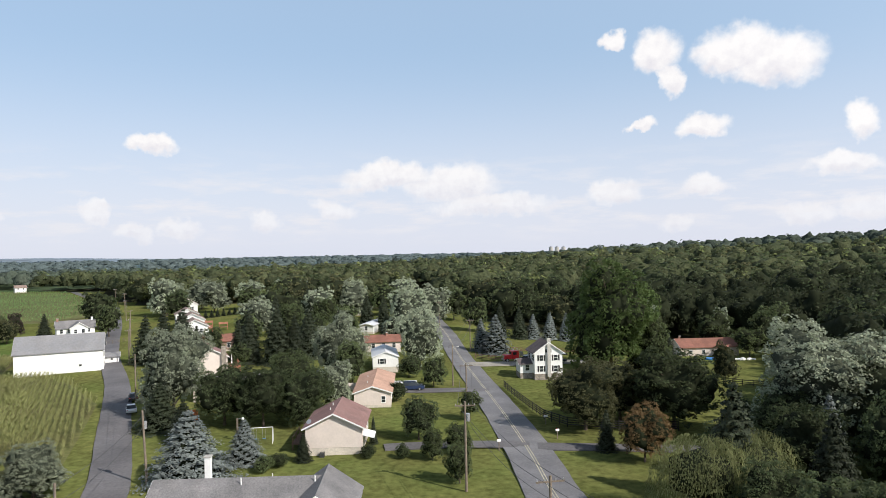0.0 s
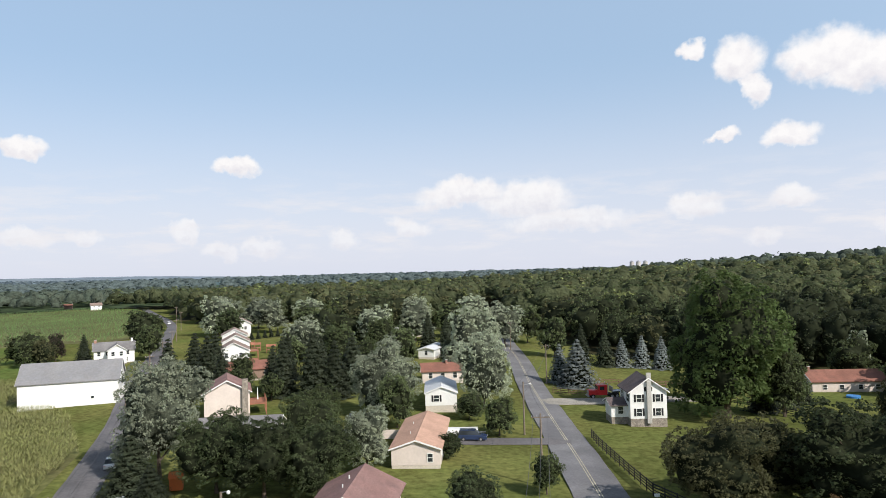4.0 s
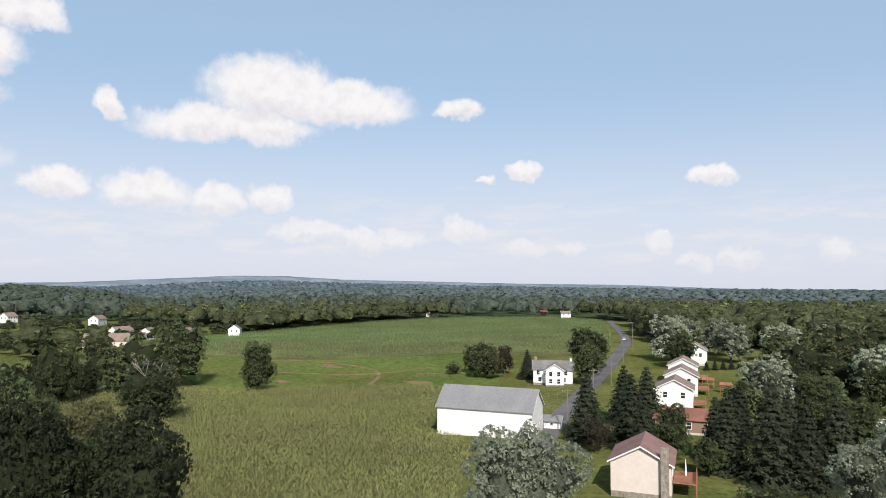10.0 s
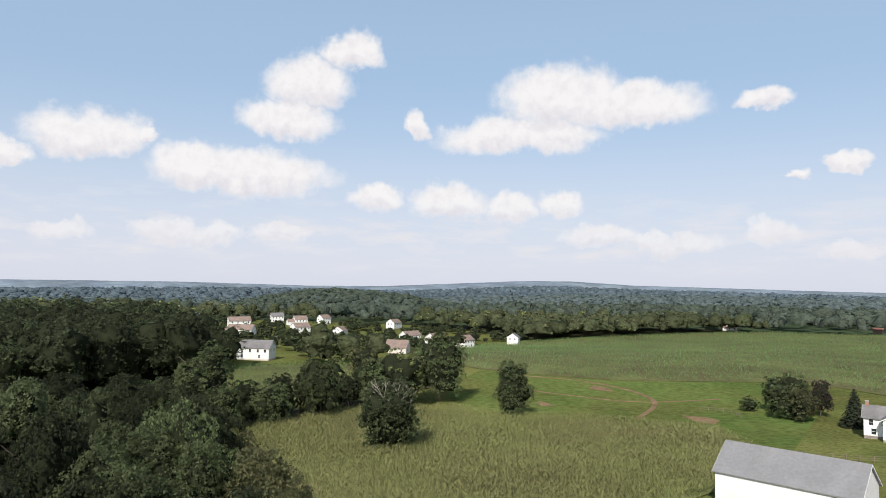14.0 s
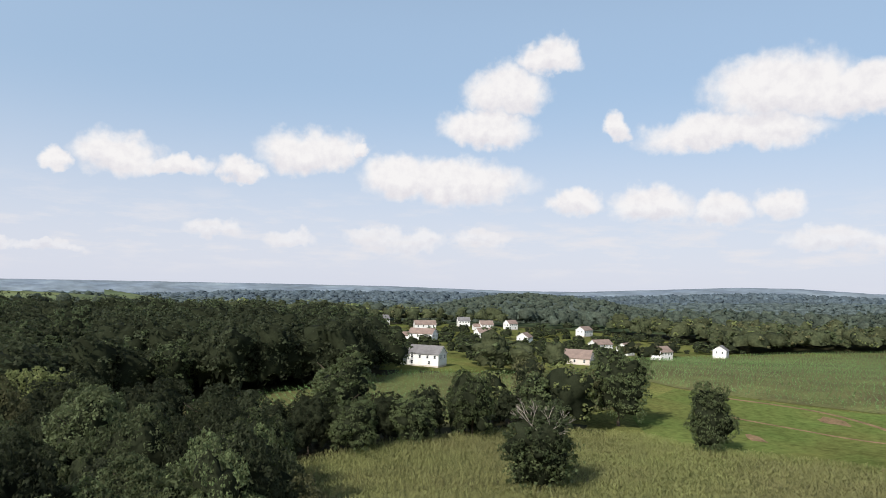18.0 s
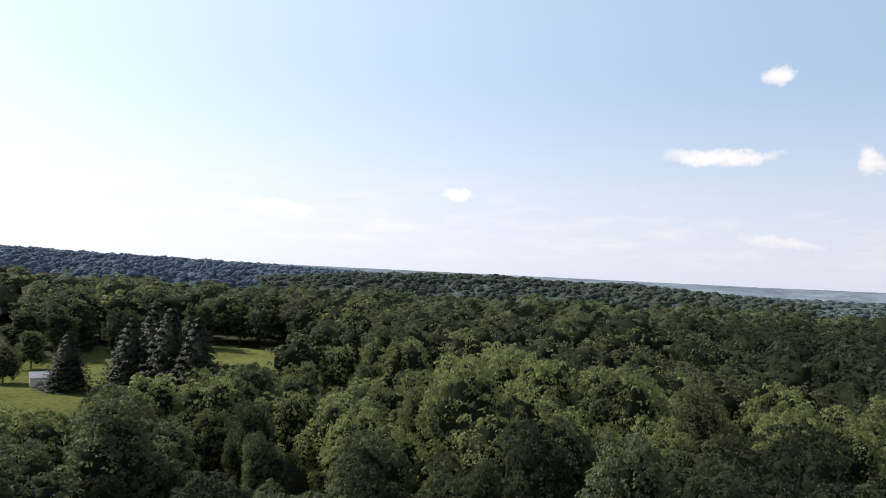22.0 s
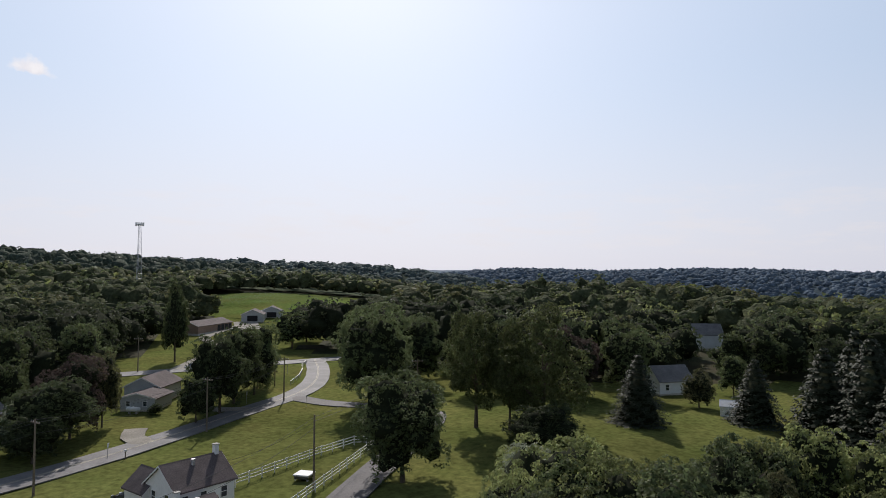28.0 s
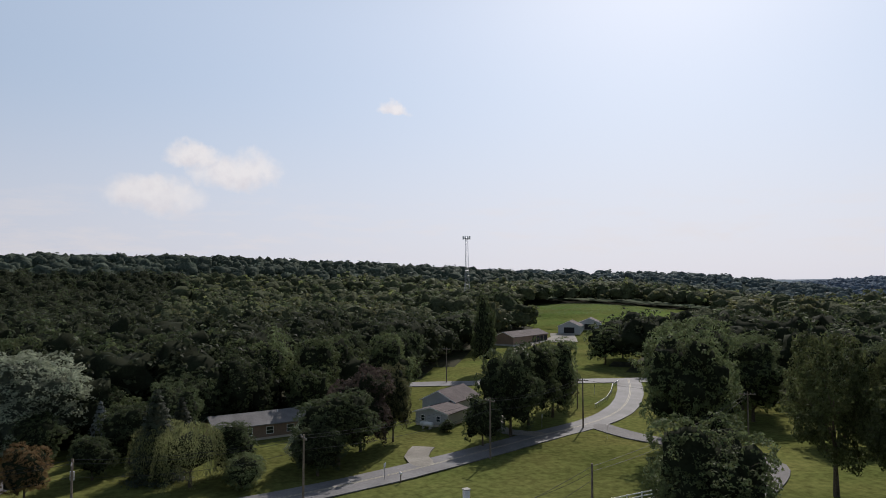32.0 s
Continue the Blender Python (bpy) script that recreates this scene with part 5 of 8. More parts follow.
estate(-520, 251, 113, 15.1, roof=SHINGLE_TAN, ell=False)
estate(-491, 259, 131, 9.0, roof=SHINGLE_TAN, ell=True)
estate(-445, 265, 118, 10.4, roof=SHINGLE_TAN, ell=False)
estate(-485, 322, 143, 9.4, roof=SHINGLE_GREY, ell=False)
estate(-503, 64, -245, 9.5, roof=SHINGLE_RED, ell=False)
estate(-636, 95, -249, 9.0, roof=SHINGLE_GREY, ell=False)
estate(-363, 188, 60, 20.0, 11.0, 3.0, 6.4, CREAM_SIDING, SHINGLE_TAN, False, "broad cream single-storey house with brown roof")

# ---- fields ----
CORN_EDGE = [(-50, 86), (-57.5, 106), (-67, 130), (-85, 153), (-95, 161), (-109, 162), (-112, 171), (-119, 186), (-121, 197), (-157, 213), (-182, 201), (-199, 174), (-214, 166), (-212, 132), (-193, 100), (-173, 80), (-150, 92), (-112, 97), (-78, 99), (-60, 96)]
HAY_EDGE = [(-214, 168), (-250, 175), (-285, 205), (-240, 246), (-210, 298), (-172, 268), (-128, 205), (-120, 198), (-157, 214.5), (-183, 202.5), (-200, 175.5)]
FAR_EDGE = [(-287, 207), (-241, 249), (-208, 303), (-176, 300), (-166, 330), (-192, 378), (-228, 436), (-272, 505), (-330, 590), (-400, 625), (-470, 560), (-490, 443), (-505, 371), (-490, 302), (-410, 215), (-330, 192)]
MEADOW_EDGE = [(-206, 22), (-228, 25), (-250, 36), (-268, 66), (-277, 85), (-292, 96), (-306, 104), (-312, 126), (-312, 150), (-322, 186), (-285, 195), (-250, 172), (-242, 150), (-226, 124), (-212, 100), (-194, 78), (-185, 60), (-188, 40)]
STRIP_EDGE = [(232, -112), (252, -100), (300, -98), (335, -116), (382, -158), (390, -196), (352, -226), (305, -256), (262, -268), (244, -250), (240, -205), (230, -160)]
patch("corn_field_soil", CORN_EDGE, CORN_SOIL, -0.02, "soil between the corn rows", "field")
patch("hay_meadow", HAY_EDGE, HAY, 0.02, "mown hay meadow with tractor tracks", "field", cell=10)
patch("far_field_soil", FAR_EDGE, CORN_SOIL, 0.0, "soil of the far corn field", "field", cell=14)
patch("west_field_soil", MEADOW_EDGE, CORN_SOIL, 0.0, "soil of the corn strip before the estate", "field", cell=14)
patch("hill_field", STRIP_EDGE, HAY, 0.06, "striped green field on the hill", "field", cell=14)
patch("lower_hill_field", [(165, -108), (226, -112), (229, -160), (238, -205), (242, -250), (215, -258), (170, -170)], HAY, 0.06, "pale cropped field below the hill", "field", cell=14)
patch("hill_crop", [(312, -120), (335, -122), (376, -162), (382, -192), (348, -220), (306, -232), (292, -205), (296, -160)], HAY, 0.12, "bright green crop on the upper hill field", "field", cell=14)
corn_top = [(313, -122), (334, -124), (374, -163), (380, -191), (347, -218), (307, -230), (294, -205), (298, -161)]
ribbon("field_track", [(-180, 205), (-200, 228), (-222, 236), (-248, 232), (-272, 212)], 1.6, SOIL, 0.09, label="bare earth farm track across the meadow", category="track")
ribbon("field_path", [(-245, 200), (-226, 212), (-205, 226), (-196, 250)], 1.2, SOIL, 0.1, label="narrow bare track in the hay meadow", category="track")
for cx, cy, r in ((-172, 222, 4.5), (-232, 229, 4.0), (-214, 196, 3.0), (-196, 176, 3.0)):
    pts = [(cx + r * (1 + 0.3 * math.sin(3 * a + cx)) * math.cos(a) * 1.5, cy + r * 0.7 * (1 + 0.3 * math.cos(2 * a + cy)) * math.sin(a)) for a in [k * 0.5236 for k in range(12)]]
    patch("bare_patch", pts, SOIL, 0.11, "bare reddish soil patch in the meadow", "soil", cell=3.0)


def corn(name, label, edge, heading, row_gap, step, tall, material, seed, leaves=5, skip=None):
    """Rows of corn: every plant a few arching leaf blades and a tassel."""
    rng = np.random.default_rng(seed)
    xs, ys = np.array([p[0] for p in edge]), np.array([p[1] for p in edge])
    cx, cy, ext = xs.mean(), ys.mean(), max(np.ptp(xs), np.ptp(ys)) * 0.8
    u, v = np.meshgrid(np.arange(-ext, ext, row_gap), np.arange(-ext, ext, step))
    u, v = u.ravel(), v.ravel() + rng.uniform(-0.4, 0.4, u.size) * step
    u = u + rng.normal(0, 0.06, u.size)
    ca, sa = math.cos(radians(heading)), math.sin(radians(heading))
    x, y = cx + u * sa + v * ca, cy - u * ca + v * sa
    keep = inside(x, y, edge) & (rng.uniform(0, 1, x.size) > 0.04)
    x, y = x[keep], y[keep]
    n = len(x)
    z = land(x, y)
    hgt = tall * (0.88 + 0.12 * np.sin(x * 0.11) * np.cos(y * 0.09)) * rng.uniform(0.85, 1.12, n)
    out = []
    for k in range(leaves):
        a = rng.uniform(0, 6.28, n)
        z0 = z + hgt * (0.35 + 0.6 * k / leaves)
        reach, wid = rng.uniform(0.3, 0.6, n) * (0.55 + 0.3 * row_gap), rng.uniform(0.02, 0.04, n) + (0.028 if row_gap < 1.5 else 0.046) * row_gap
        dx, dy = np.cos(a), np.sin(a)
        p0 = np.stack([x - dy * wid, y + dx * wid, z0], -1)
        p1 = np.stack([x + dy * wid, y - dx * wid, z0], -1)
        p2 = np.stack([x + dx * reach + dy * wid * .5, y + dy * reach - dx * wid * .5, z0 + hgt * 0.16], -1)
        p3 = np.stack([x + dx * reach - dy * wid * .5, y + dy * reach + dx * wid * .5, z0 + hgt * 0.16], -1)
        out.append(np.stack([p0, p1, p2, p3], 1).reshape(-1, 3))
    me = quads_mesh(name, np.concatenate(out), [material], sides=4)
    return tagged(new(name, me), label, "corn", "", "stuff")


corn("corn_plants", "tall ripening corn standing in rows", CORN_EDGE, 116.5, 0.95, 0.34, 2.3, CORN, 3, 5)
corn("west_corn_plants", "strip of green corn before the estate", MEADOW_EDGE, 20, 2.2, 1.6, 2.0, CORN_FAR, 6, 4)
corn("hill_crop_plants", "low green crop in curved rows on the hill", corn_top, 50, 3.0, 2.0, 0.8, CORN_FAR, 8, 3)
corn("far_corn_plants", "green corn in rows on the far hill", FAR_EDGE, 28, 2.4, 2.2, 2.0, CORN_FAR, 4, 4)

# ---- planted trees ----
MAPLE.plant(-37, 113, 9.8, 11, "dark maple in a dense row of maples", group="row of dark maples")
MAPLE.plant(-30, 111, 10, 11, "dark maple in a dense row of maples", group="row of dark maples")
MAPLE.plant(-23.5, 112, 9.6, 10, "dark maple in a dense row of maples", group="row of dark maples")
GREENTREE.plant(-27, 121, 11, 10)
SILVER.plant(-20, 123, 8.5, 7, "pale silver-leaved tree behind the maples")
SILVER.plant(-47.6, 118.5, 15.5, 14)
SPRUCE.plant(-46.5, 110, 8, 8.5)
BLUE.plant(-32.2, 84.5, 9.2, 11.5)
BLUE.plant(-27.5, 92, 6.0, 6.0)
SPRUCE.plant(-40, 103, 6.5, 6)
SILVER.plant(-49, 80, 6.5, 8.5, "silver maple at the edge of the corn")
OAK.plant(41, 168, 32, 23, z=ground(41, 168) - 3.5)
SILVER.plant(-6.2, 168, 15, 12)
SILVER.plant(-11.5, 208, 18, 15)
SILVER.plant(-24.5, 158, 14.5, 14)
GREENTREE.plant(-20.5, 149, 9.5, 7)
SPRUCE.plant(-51, 177, 14, 8)
SPRUCE.plant(-43.5, 175, 16, 10)
SPRUCE.plant(-39, 176, 13, 8)
SPRUCE.plant(-56, 184, 11, 7)
SPRUCE.plant(-83, 200, 13, 9)
SPRUCE.plant(-76, 197, 13.5, 10)
SPRUCE.plant(-63, 172, 11, 7)
GREENTREE.plant(-61, 178, 9, 7)
GREENTREE.plant(-34, 146, 8, 8)
BLUE.plant(-26, 138, 5, 4)
MAPLE.plant(-4.2, 102, 6.2, 6.4, "round dark-leaved garden tree")
GREENTREE.plant(-2.6, 146, 6.5, 6.5, "small round garden tree")
GREENTREE.plant(4, 114.5, 5, 4, "young garden tree on lawn")
MAPLE.plant(-9.5, 130, 4, 4.4, "dense rounded shrub by the house")
MAPLE.plant(-8.5, 158, 5.2, 6, "dark rounded garden tree")
SPRUCE.plant(-10.8, 100, 4.2, 1.5, "narrow dark green cypress beside the house")
SHRUB.plant(-11, 93, 1.9, 2.6)
SHRUB.plant(-6, 92.2, 1.9, 2.2)
GREENTREE.plant(-2, 91.5, 4, 3.8, "small leafy garden tree")
GREENTREE.plant(1.8, 94, 4.4, 4, "small leafy garden tree")
GREENTREE.plant(1.5, 82, 5.0, 4, "small leafy garden tree")
SHRUB_GREEN.plant(-24, 88, 2, 3)
SPRUCE.plant(-19.5, 92, 4, 2.6)
SHRUB.plant(-22.5, 90, 1.8, 3)
BLUE.plant(15, 200, 12, 11)
BLUE.plant(11, 205, 10, 7)
SPRUCE.plant(26, 236, 11.5, 7)
BLUE.plant(31, 237, 9, 6.5, group="row of blue spruces")
BLUE.plant(37, 238, 10, 6.5, group="row of blue spruces")
BLUE.plant(42.5, 237, 10, 6.5, group="row of blue spruces")
BLUE.plant(69, 247, 11, 7)
SPRUCE.plant(64, 252, 10, 6)
OLIVE.plant(22, 107, 11, 12, "olive-green tree behind the black rail fence")
OLIVE.plant(29, 113, 10, 11)
RUSTY.plant(26, 89, 7.5, 7)
SPRUCE.plant(22.3, 94.5, 6, 3.4)
MAPLE.plant(36, 107, 12.3, 15)
MAPLE.plant(41, 116, 8, 9)
OLIVE.plant(45, 122, 8, 6)
WILLOW.plant(25.5, 68, 9.2, 12)
WILLOW.plant(32, 72, 8.7, 12)
SILVER.plant(53, 94, 17, 19)
SILVER.plant(69, 97, 16, 18)
MAPLE.plant(44, 100, 6, 6)
BLUE.plant(47, 83, 10, 5.5)
MAPLE.plant(58, 84, 10, 10)
SPRUCE.plant(40, 70, 11, 7)
MAPLE.plant(50, 72, 12, 11)
OLIVE.plant(62, 150, 9, 6)
GREENTREE.plant(90, 200, 9, 9)
GREENTREE.plant(97, 205, 13, 12)
SILVER.plant(93, 228, 13, 8)
SILVER.plant(70, 230, 15, 8)
PURPLE.plant(42, 190, 9, 7)
GREENTREE.plant(-170, 250, 11, 13, "broad light green tree by the farmhouse")
GREENTREE.plant(-163, 242, 9.5, 10, "broad light green tree by the farmhouse")
OLIVE.plant(-156, 241, 9, 8)
PURPLE.plant(-160, 252, 10, 6, "tree with brownish purple leaves by the farmhouse")
SPRUCE.plant(-146, 247, 10, 7)
MAPLE.plant(-139, 272, 16, 15)
GREENTREE.plant(-122, 246, 12, 9)
SHRUB_GREEN.plant(-176, 243, 4, 6)
GREENTREE.plant(-195, 175, 15.5, 12, "lone tree standing in the hay meadow")
GREENTREE.plant(-228, 165, 21, 18, "large tree at the corner of the corn field")
TALLTREE.plant(-215, 140, 14, 11)
GREENTREE.plant(-203, 122, 16.5, 12)
GREENTREE.plant(-196, 108, 11, 11)
GREENTREE.plant(-186, 96, 11, 11)
OLIVE.plant(-228, 128, 11, 11)
OLIVE.plant(-230, 145, 8, 7)
TALLTREE.plant(-201, 92, 19, 16)
GREENTREE.plant(-174, 76, 12, 12)
GREENTREE.plant(-23.5, 17.5, 15.0, 15.5, "round shade tree beside the lane")
GREENTREE.plant(13, -8, 21, 17, "broad tree by the road junction")
GREENTREE.plant(24, -18, 21, 18, "broad tree by the road junction")
OPENTREE.plant(-12.5, -10, 20, 14)
OPENTREE.plant(-18.5, -12, 18.5, 10)
OPENTREE.plant(-24.5, -13.5, 21.5, 18)
MAPLE.plant(39, 12, 17, 13)
GREENTREE.plant(46, 5, 17, 12)
GREENTREE.plant(53, -4, 17, 13)
OLIVE.plant(60, -9, 14, 9)
MAPLE.plant(33, 20, 9, 8)
MAPLE.plant(30, 46, 12.5, 14)
PURPLE.plant(37, 41, 14.5, 12)
OLIVE.plant(42, 34, 14, 7)
MAPLE.plant(24.5, 50, 8, 9)
SHRUB_GREEN.plant(22.5, 61, 5, 7)
SILVER.plant(-43, 15, 8, 9.5, "low silver maple with pale leaves on the lawn")
SILVER.plant(-50, 23, 9.5, 10, "silver maple at the edge of the wood")
MAPLE.plant(-33, -2, 8.5, 12)
SPRUCE.plant(-31, -34, 13, 11)
GREENTREE.plant(-12, -64, 16, 13)
MAPLE.plant(0, -54, 18, 15)
PURPLE.plant(-8, -46, 16, 14, "dark reddish round tree")
OLIVE.plant(-30, -62, 8, 7)
SPRUCE.plant(-44.5, -54, 13, 11)
SPRUCE.plant(-57, -52, 17, 14)
SPRUCE.plant(-60, -60, 20, 15)
GREENTREE.plant(-28, -86, 9, 8)
SPRUCE.plant(-65, -48, 20, 16)
SPRUCE.plant(-71, -43, 19, 15)
SPRUCE.plant(-68, -56, 18, 14)
GREENTREE.plant(12, -38, 15, 14)
GREENTREE.plant(2, -84, 17, 15)
GREENTREE.plant(-62, 30, 14, 13)
GREENTREE.plant(-64, 46, 13, 12)
GREENTREE.plant(-55, 50, 9, 9)
SILVER_SHRUB.plant(-53, 44, 7, 10, "silvery leafed shrub by the wood")
TALLTREE.plant(-68, 20, 14, 10)
TALLTREE.plant(-72, 36, 16, 12)
MAPLE.plant(-66, 6, 12, 11)
GREENTREE.plant(-78, -6, 13, 12)
GREENTREE.plant(126, -62, 14, 15)
GREENTREE.plant(140, -78, 14, 14)
TALLTREE.plant(121, -15, 24, 8.5, "tall dark conifer by the highway")
SHRUB.plant(55, 33, 2.4, 5)
SHRUB.plant(47, 22, 2.4, 3)
SILVER.plant(-131, 318, 17, 17)
SILVER.plant(-112, 330, 15, 16)
SILVER.plant(-126, 352, 15, 18)
SILVER.plant(-150, 366, 15, 17)
SILVER.plant(-98, 345, 14, 16)
SILVER.plant(-84, 352, 14, 16)
SILVER.plant(-205, 452, 15, 18)
SILVER.plant(-215, 475, 15, 18)
SILVER.plant(-38, 285, 15, 16)
SILVER.plant(-50, 268, 14, 14)
SPRUCE.plant(-62, 250, 13, 8)
SPRUCE.plant(-30, 262, 13, 8)
GREENTREE.plant(-52, 232, 11, 10)
GREENTREE.plant(-33, 226, 11, 10)
SPRUCE.plant(-32, 205, 12, 7)
GREENTREE.plant(-40, 205, 10, 9)
SPRUCE.plant(-19, 222, 10, 6)
GREENTREE.plant(34, -40, 17, 15)
GREENTREE.plant(46, -48, 17, 15)
GREENTREE.plant(60, -56, 16, 15)
MAPLE.plant(22, -58, 17, 15)
GREENTREE.plant(64, -44, 15, 13)
GREENTREE.plant(-18, -110, 12, 11)
GREENTREE.plant(-26, -112, 15, 13)
MAPLE.plant(-45, -106, 15, 13)
SPRUCE.plant(-56, -96, 15, 11)
GREENTREE.plant(-62, -140, 15, 13)
GREENTREE.plant(-75, -150, 15, 13)
MAPLE.plant(58, 106, 8, 9)
MAPLE.plant(70, 116, 10, 10)
MAPLE.plant(60, 70, 13, 12)
MAPLE.plant(70, 82, 13, 13)
MAPLE.plant(78, 98, 14, 14)
MAPLE.plant(82, 114, 14, 13)
MAPLE.plant(30, 62, 8, 8)
SPRUCE.plant(55, 100, 10, 6)
OLIVE.plant(33, 120, 7, 8)
GREENTREE.plant(-30, 186, 10, 9)
GREENTREE.plant(-62, 214, 10, 9)
SPRUCE.plant(-48, 196, 12, 7)
SPRUCE.plant(-58, 200, 12, 7)
GREENTREE.plant(-44, 250, 12, 11)
SPRUCE.plant(-56, 276, 15, 8)
GREENTREE.plant(-70, 292, 13, 12)
GREENTREE.plant(-55, 300, 14, 12)
GREENTREE.plant(-26, 300, 14, 13)
GREENTREE.plant(-12, 232, 12, 10)
SPRUCE.plant(-8, 252, 13, 8)
GREENTREE.plant(-14, 278, 13, 12)
GREENTREE.plant(12, 250, 12, 10)
SPRUCE.plant(20, 244, 12, 7)
SILVER.plant(-66, 316, 15, 16)
GREENTREE.plant(-52, 172, 6, 5)
SPRUCE.plant(-37, 184, 14, 9)

# dark shade trees round the low house and up to the wood
MAPLE.plant(46, 92, 8.5, 9)
MAPLE.plant(34, 82, 7, 7)
SPRUCE.plant(31, 73, 14, 9)
MAPLE.plant(42, 78, 9.5, 10)
GREENTREE.plant(53, 80, 9, 9)
MAPLE.plant(66, 60, 15, 14)
GREENTREE.plant(76, 56, 17, 15)
GREENTREE.plant(72, 44, 16, 14)
MAPLE.plant(84, 62, 17, 15)
GREENTREE.plant(92, 50, 18, 16)
MAPLE.plant(92, 74, 18, 16)
GREENTREE.plant(100, 62, 18, 16)
GREENTREE.plant(84, 84, 17, 16)
MAPLE.plant(98, 90, 18, 16)
GREENTREE.plant(90, 106, 17, 16)
GREENTREE.plant(104, 104, 18, 16)
MAPLE.plant(82, 128, 15, 14)
GREENTREE.plant(96, 124, 17, 16)
GREENTREE.plant(92, 144, 17, 15)
MAPLE.plant(104, 140, 18, 16)
GREENTREE.plant(108, 160, 18, 16)
GREENTREE.plant(78, 130, 12, 11)
MAPLE.plant(84, 142, 12, 11)
OLIVE.plant(56, 112, 6, 6)
GREENTREE.plant(84, 38, 17, 15)
MAPLE.plant(96, 34, 17, 14)
GREENTREE.plant(62, 46, 12, 10)
GREENTREE.plant(78, 26, 16, 13)
MAPLE.plant(92, 20, 17, 14)
MAPLE.plant(49, 9, 8, 7)
SILVER.plant(33, 50, 8, 8)
GREENTREE.plant(88, 222, 13, 12)
GREENTREE.plant(108, 222, 15, 14)
MAPLE.plant(112, 190, 17, 15)
GREENTREE.plant(110, 176, 17, 15)
TALLTREE.plant(52, 170, 14, 9)
SPRUCE.plant(50, 176, 11, 7)
SPRUCE.plant(57, 182, 10, 6)
SPRUCE.plant(62, 188, 9, 6)
GREENTREE.plant(-48, 212, 12, 11)
SILVER.plant(-64, 232, 13, 13)
SILVER.plant(-44, 320, 15, 15)
SILVER.plant(-74, 334, 15, 16)
GREENTREE.plant(-90, 318, 13, 12)
MAPLE.plant(-118, 300, 13, 12)
GREENTREE.plant(-130, 318, 13, 12)
SPRUCE.plant(-22, 246, 13, 8)
SILVER.plant(-4, 268, 15, 14)
SILVER.plant(-18, 318, 15, 15)
GREENTREE.plant(4, 282, 13, 11)
for k in range(8):
    SHRUB.plant(-64.5 - 2.3 * k, -90.5 - 0.5 * k, 1.7, 2.2, "small clipped round shrub in a row", group="row of small round shrubs")
# tall dark trees at the corner of the wood by the corn
for k, (x, y, h) in enumerate(((-84, 90, 13), (-95, 89, 16), (-107, 88, 19), (-78, 86, 12), (-90, 82, 15), (-118, 87, 18), (-71, 82, 9), (-100, 80, 16), (-130, 86, 17))):
    (GREENTREE, TALLTREE, GREENTREE)[k % 3].plant(x, y, h, h * 0.62, "tall dark tree at the edge of the corn", group="trees at the corn edge")
for x, y, h in ((-83, 95, 14), (-88, 96.5, 12), (-95, 95, 16), (-112, 94, 14), (-124, 92, 12)):
    DARKOPEN.plant(x, y, h, h * 0.7, group="thin ashes at the corn edge")
SPRUCE.plant(-79.5, 180, 13.5, 9, "tall dark spruce beside the lane")
SPRUCE.plant(-70.5, 181, 14, 10, "tall dark spruce beside the lane")
PURPLE.plant(-73, 173, 6, 5)
for k in range(11):
    SPRUCE.plant(-108.5 + 1.75 * k, 300 + 2.85 * k, 3.4 + 0.5 * (k * 0.618 % 1), 2.6, "small green arborvitae in a garden hedge row", group="hedge row of small conifers")


# dead-topped tree at the field corner
def dead_tree(x, y, h):
    e = thing("half_dead_tree", "half-dead tree with bleached bare limbs above a leafy base", "tree", x, y, ground(x, y) - 0.1)
    bm, rng = bmesh.new(), random.Random(5)
    tube(bm, (0, 0, -0.3), (0.2, 0.1, h * 0.5), 0.5, 0.34, 10)
    def branch(p, d, length, r, depth):
        q = p + d * length
        tube(bm, p, q, r, r * 0.62, 6)
        if depth:
            for k in range(3 if depth > 1 else 2):
                n = (d + Vector((rng.uniform(-1, 1), rng.uniform(-1, 1), rng.uniform(-0.2, 0.6))) * 0.75).normalized()
                branch(q, n, length * rng.uniform(0.55, 0.8), r * 0.6, depth - 1)
    for k in range(5):
        a = k * 1.26
        branch(Vector((0.2, 0.1, h * (0.36 + 0.03 * k))), Vector((math.cos(a) * 0.6, math.sin(a) * 0.6, 0.85)).normalized(), h * 0.185, 0.13, 3)
    part("trunk", bm, BARK_PALE, e, "bleached trunk and bare limbs")
    part("crown", crown_mesh("low_leaves", "round", L_DARK, 5200, 0.24, 61, h * 0.8), L_DARK, e)
    part("side_foliage", crown_mesh("side_leaves", "bush", L_GREEN, 1500, 0.36, 62, h * 0.6), L_GREEN, e)
    return e


dead_tree(-160, 128.5, 18)

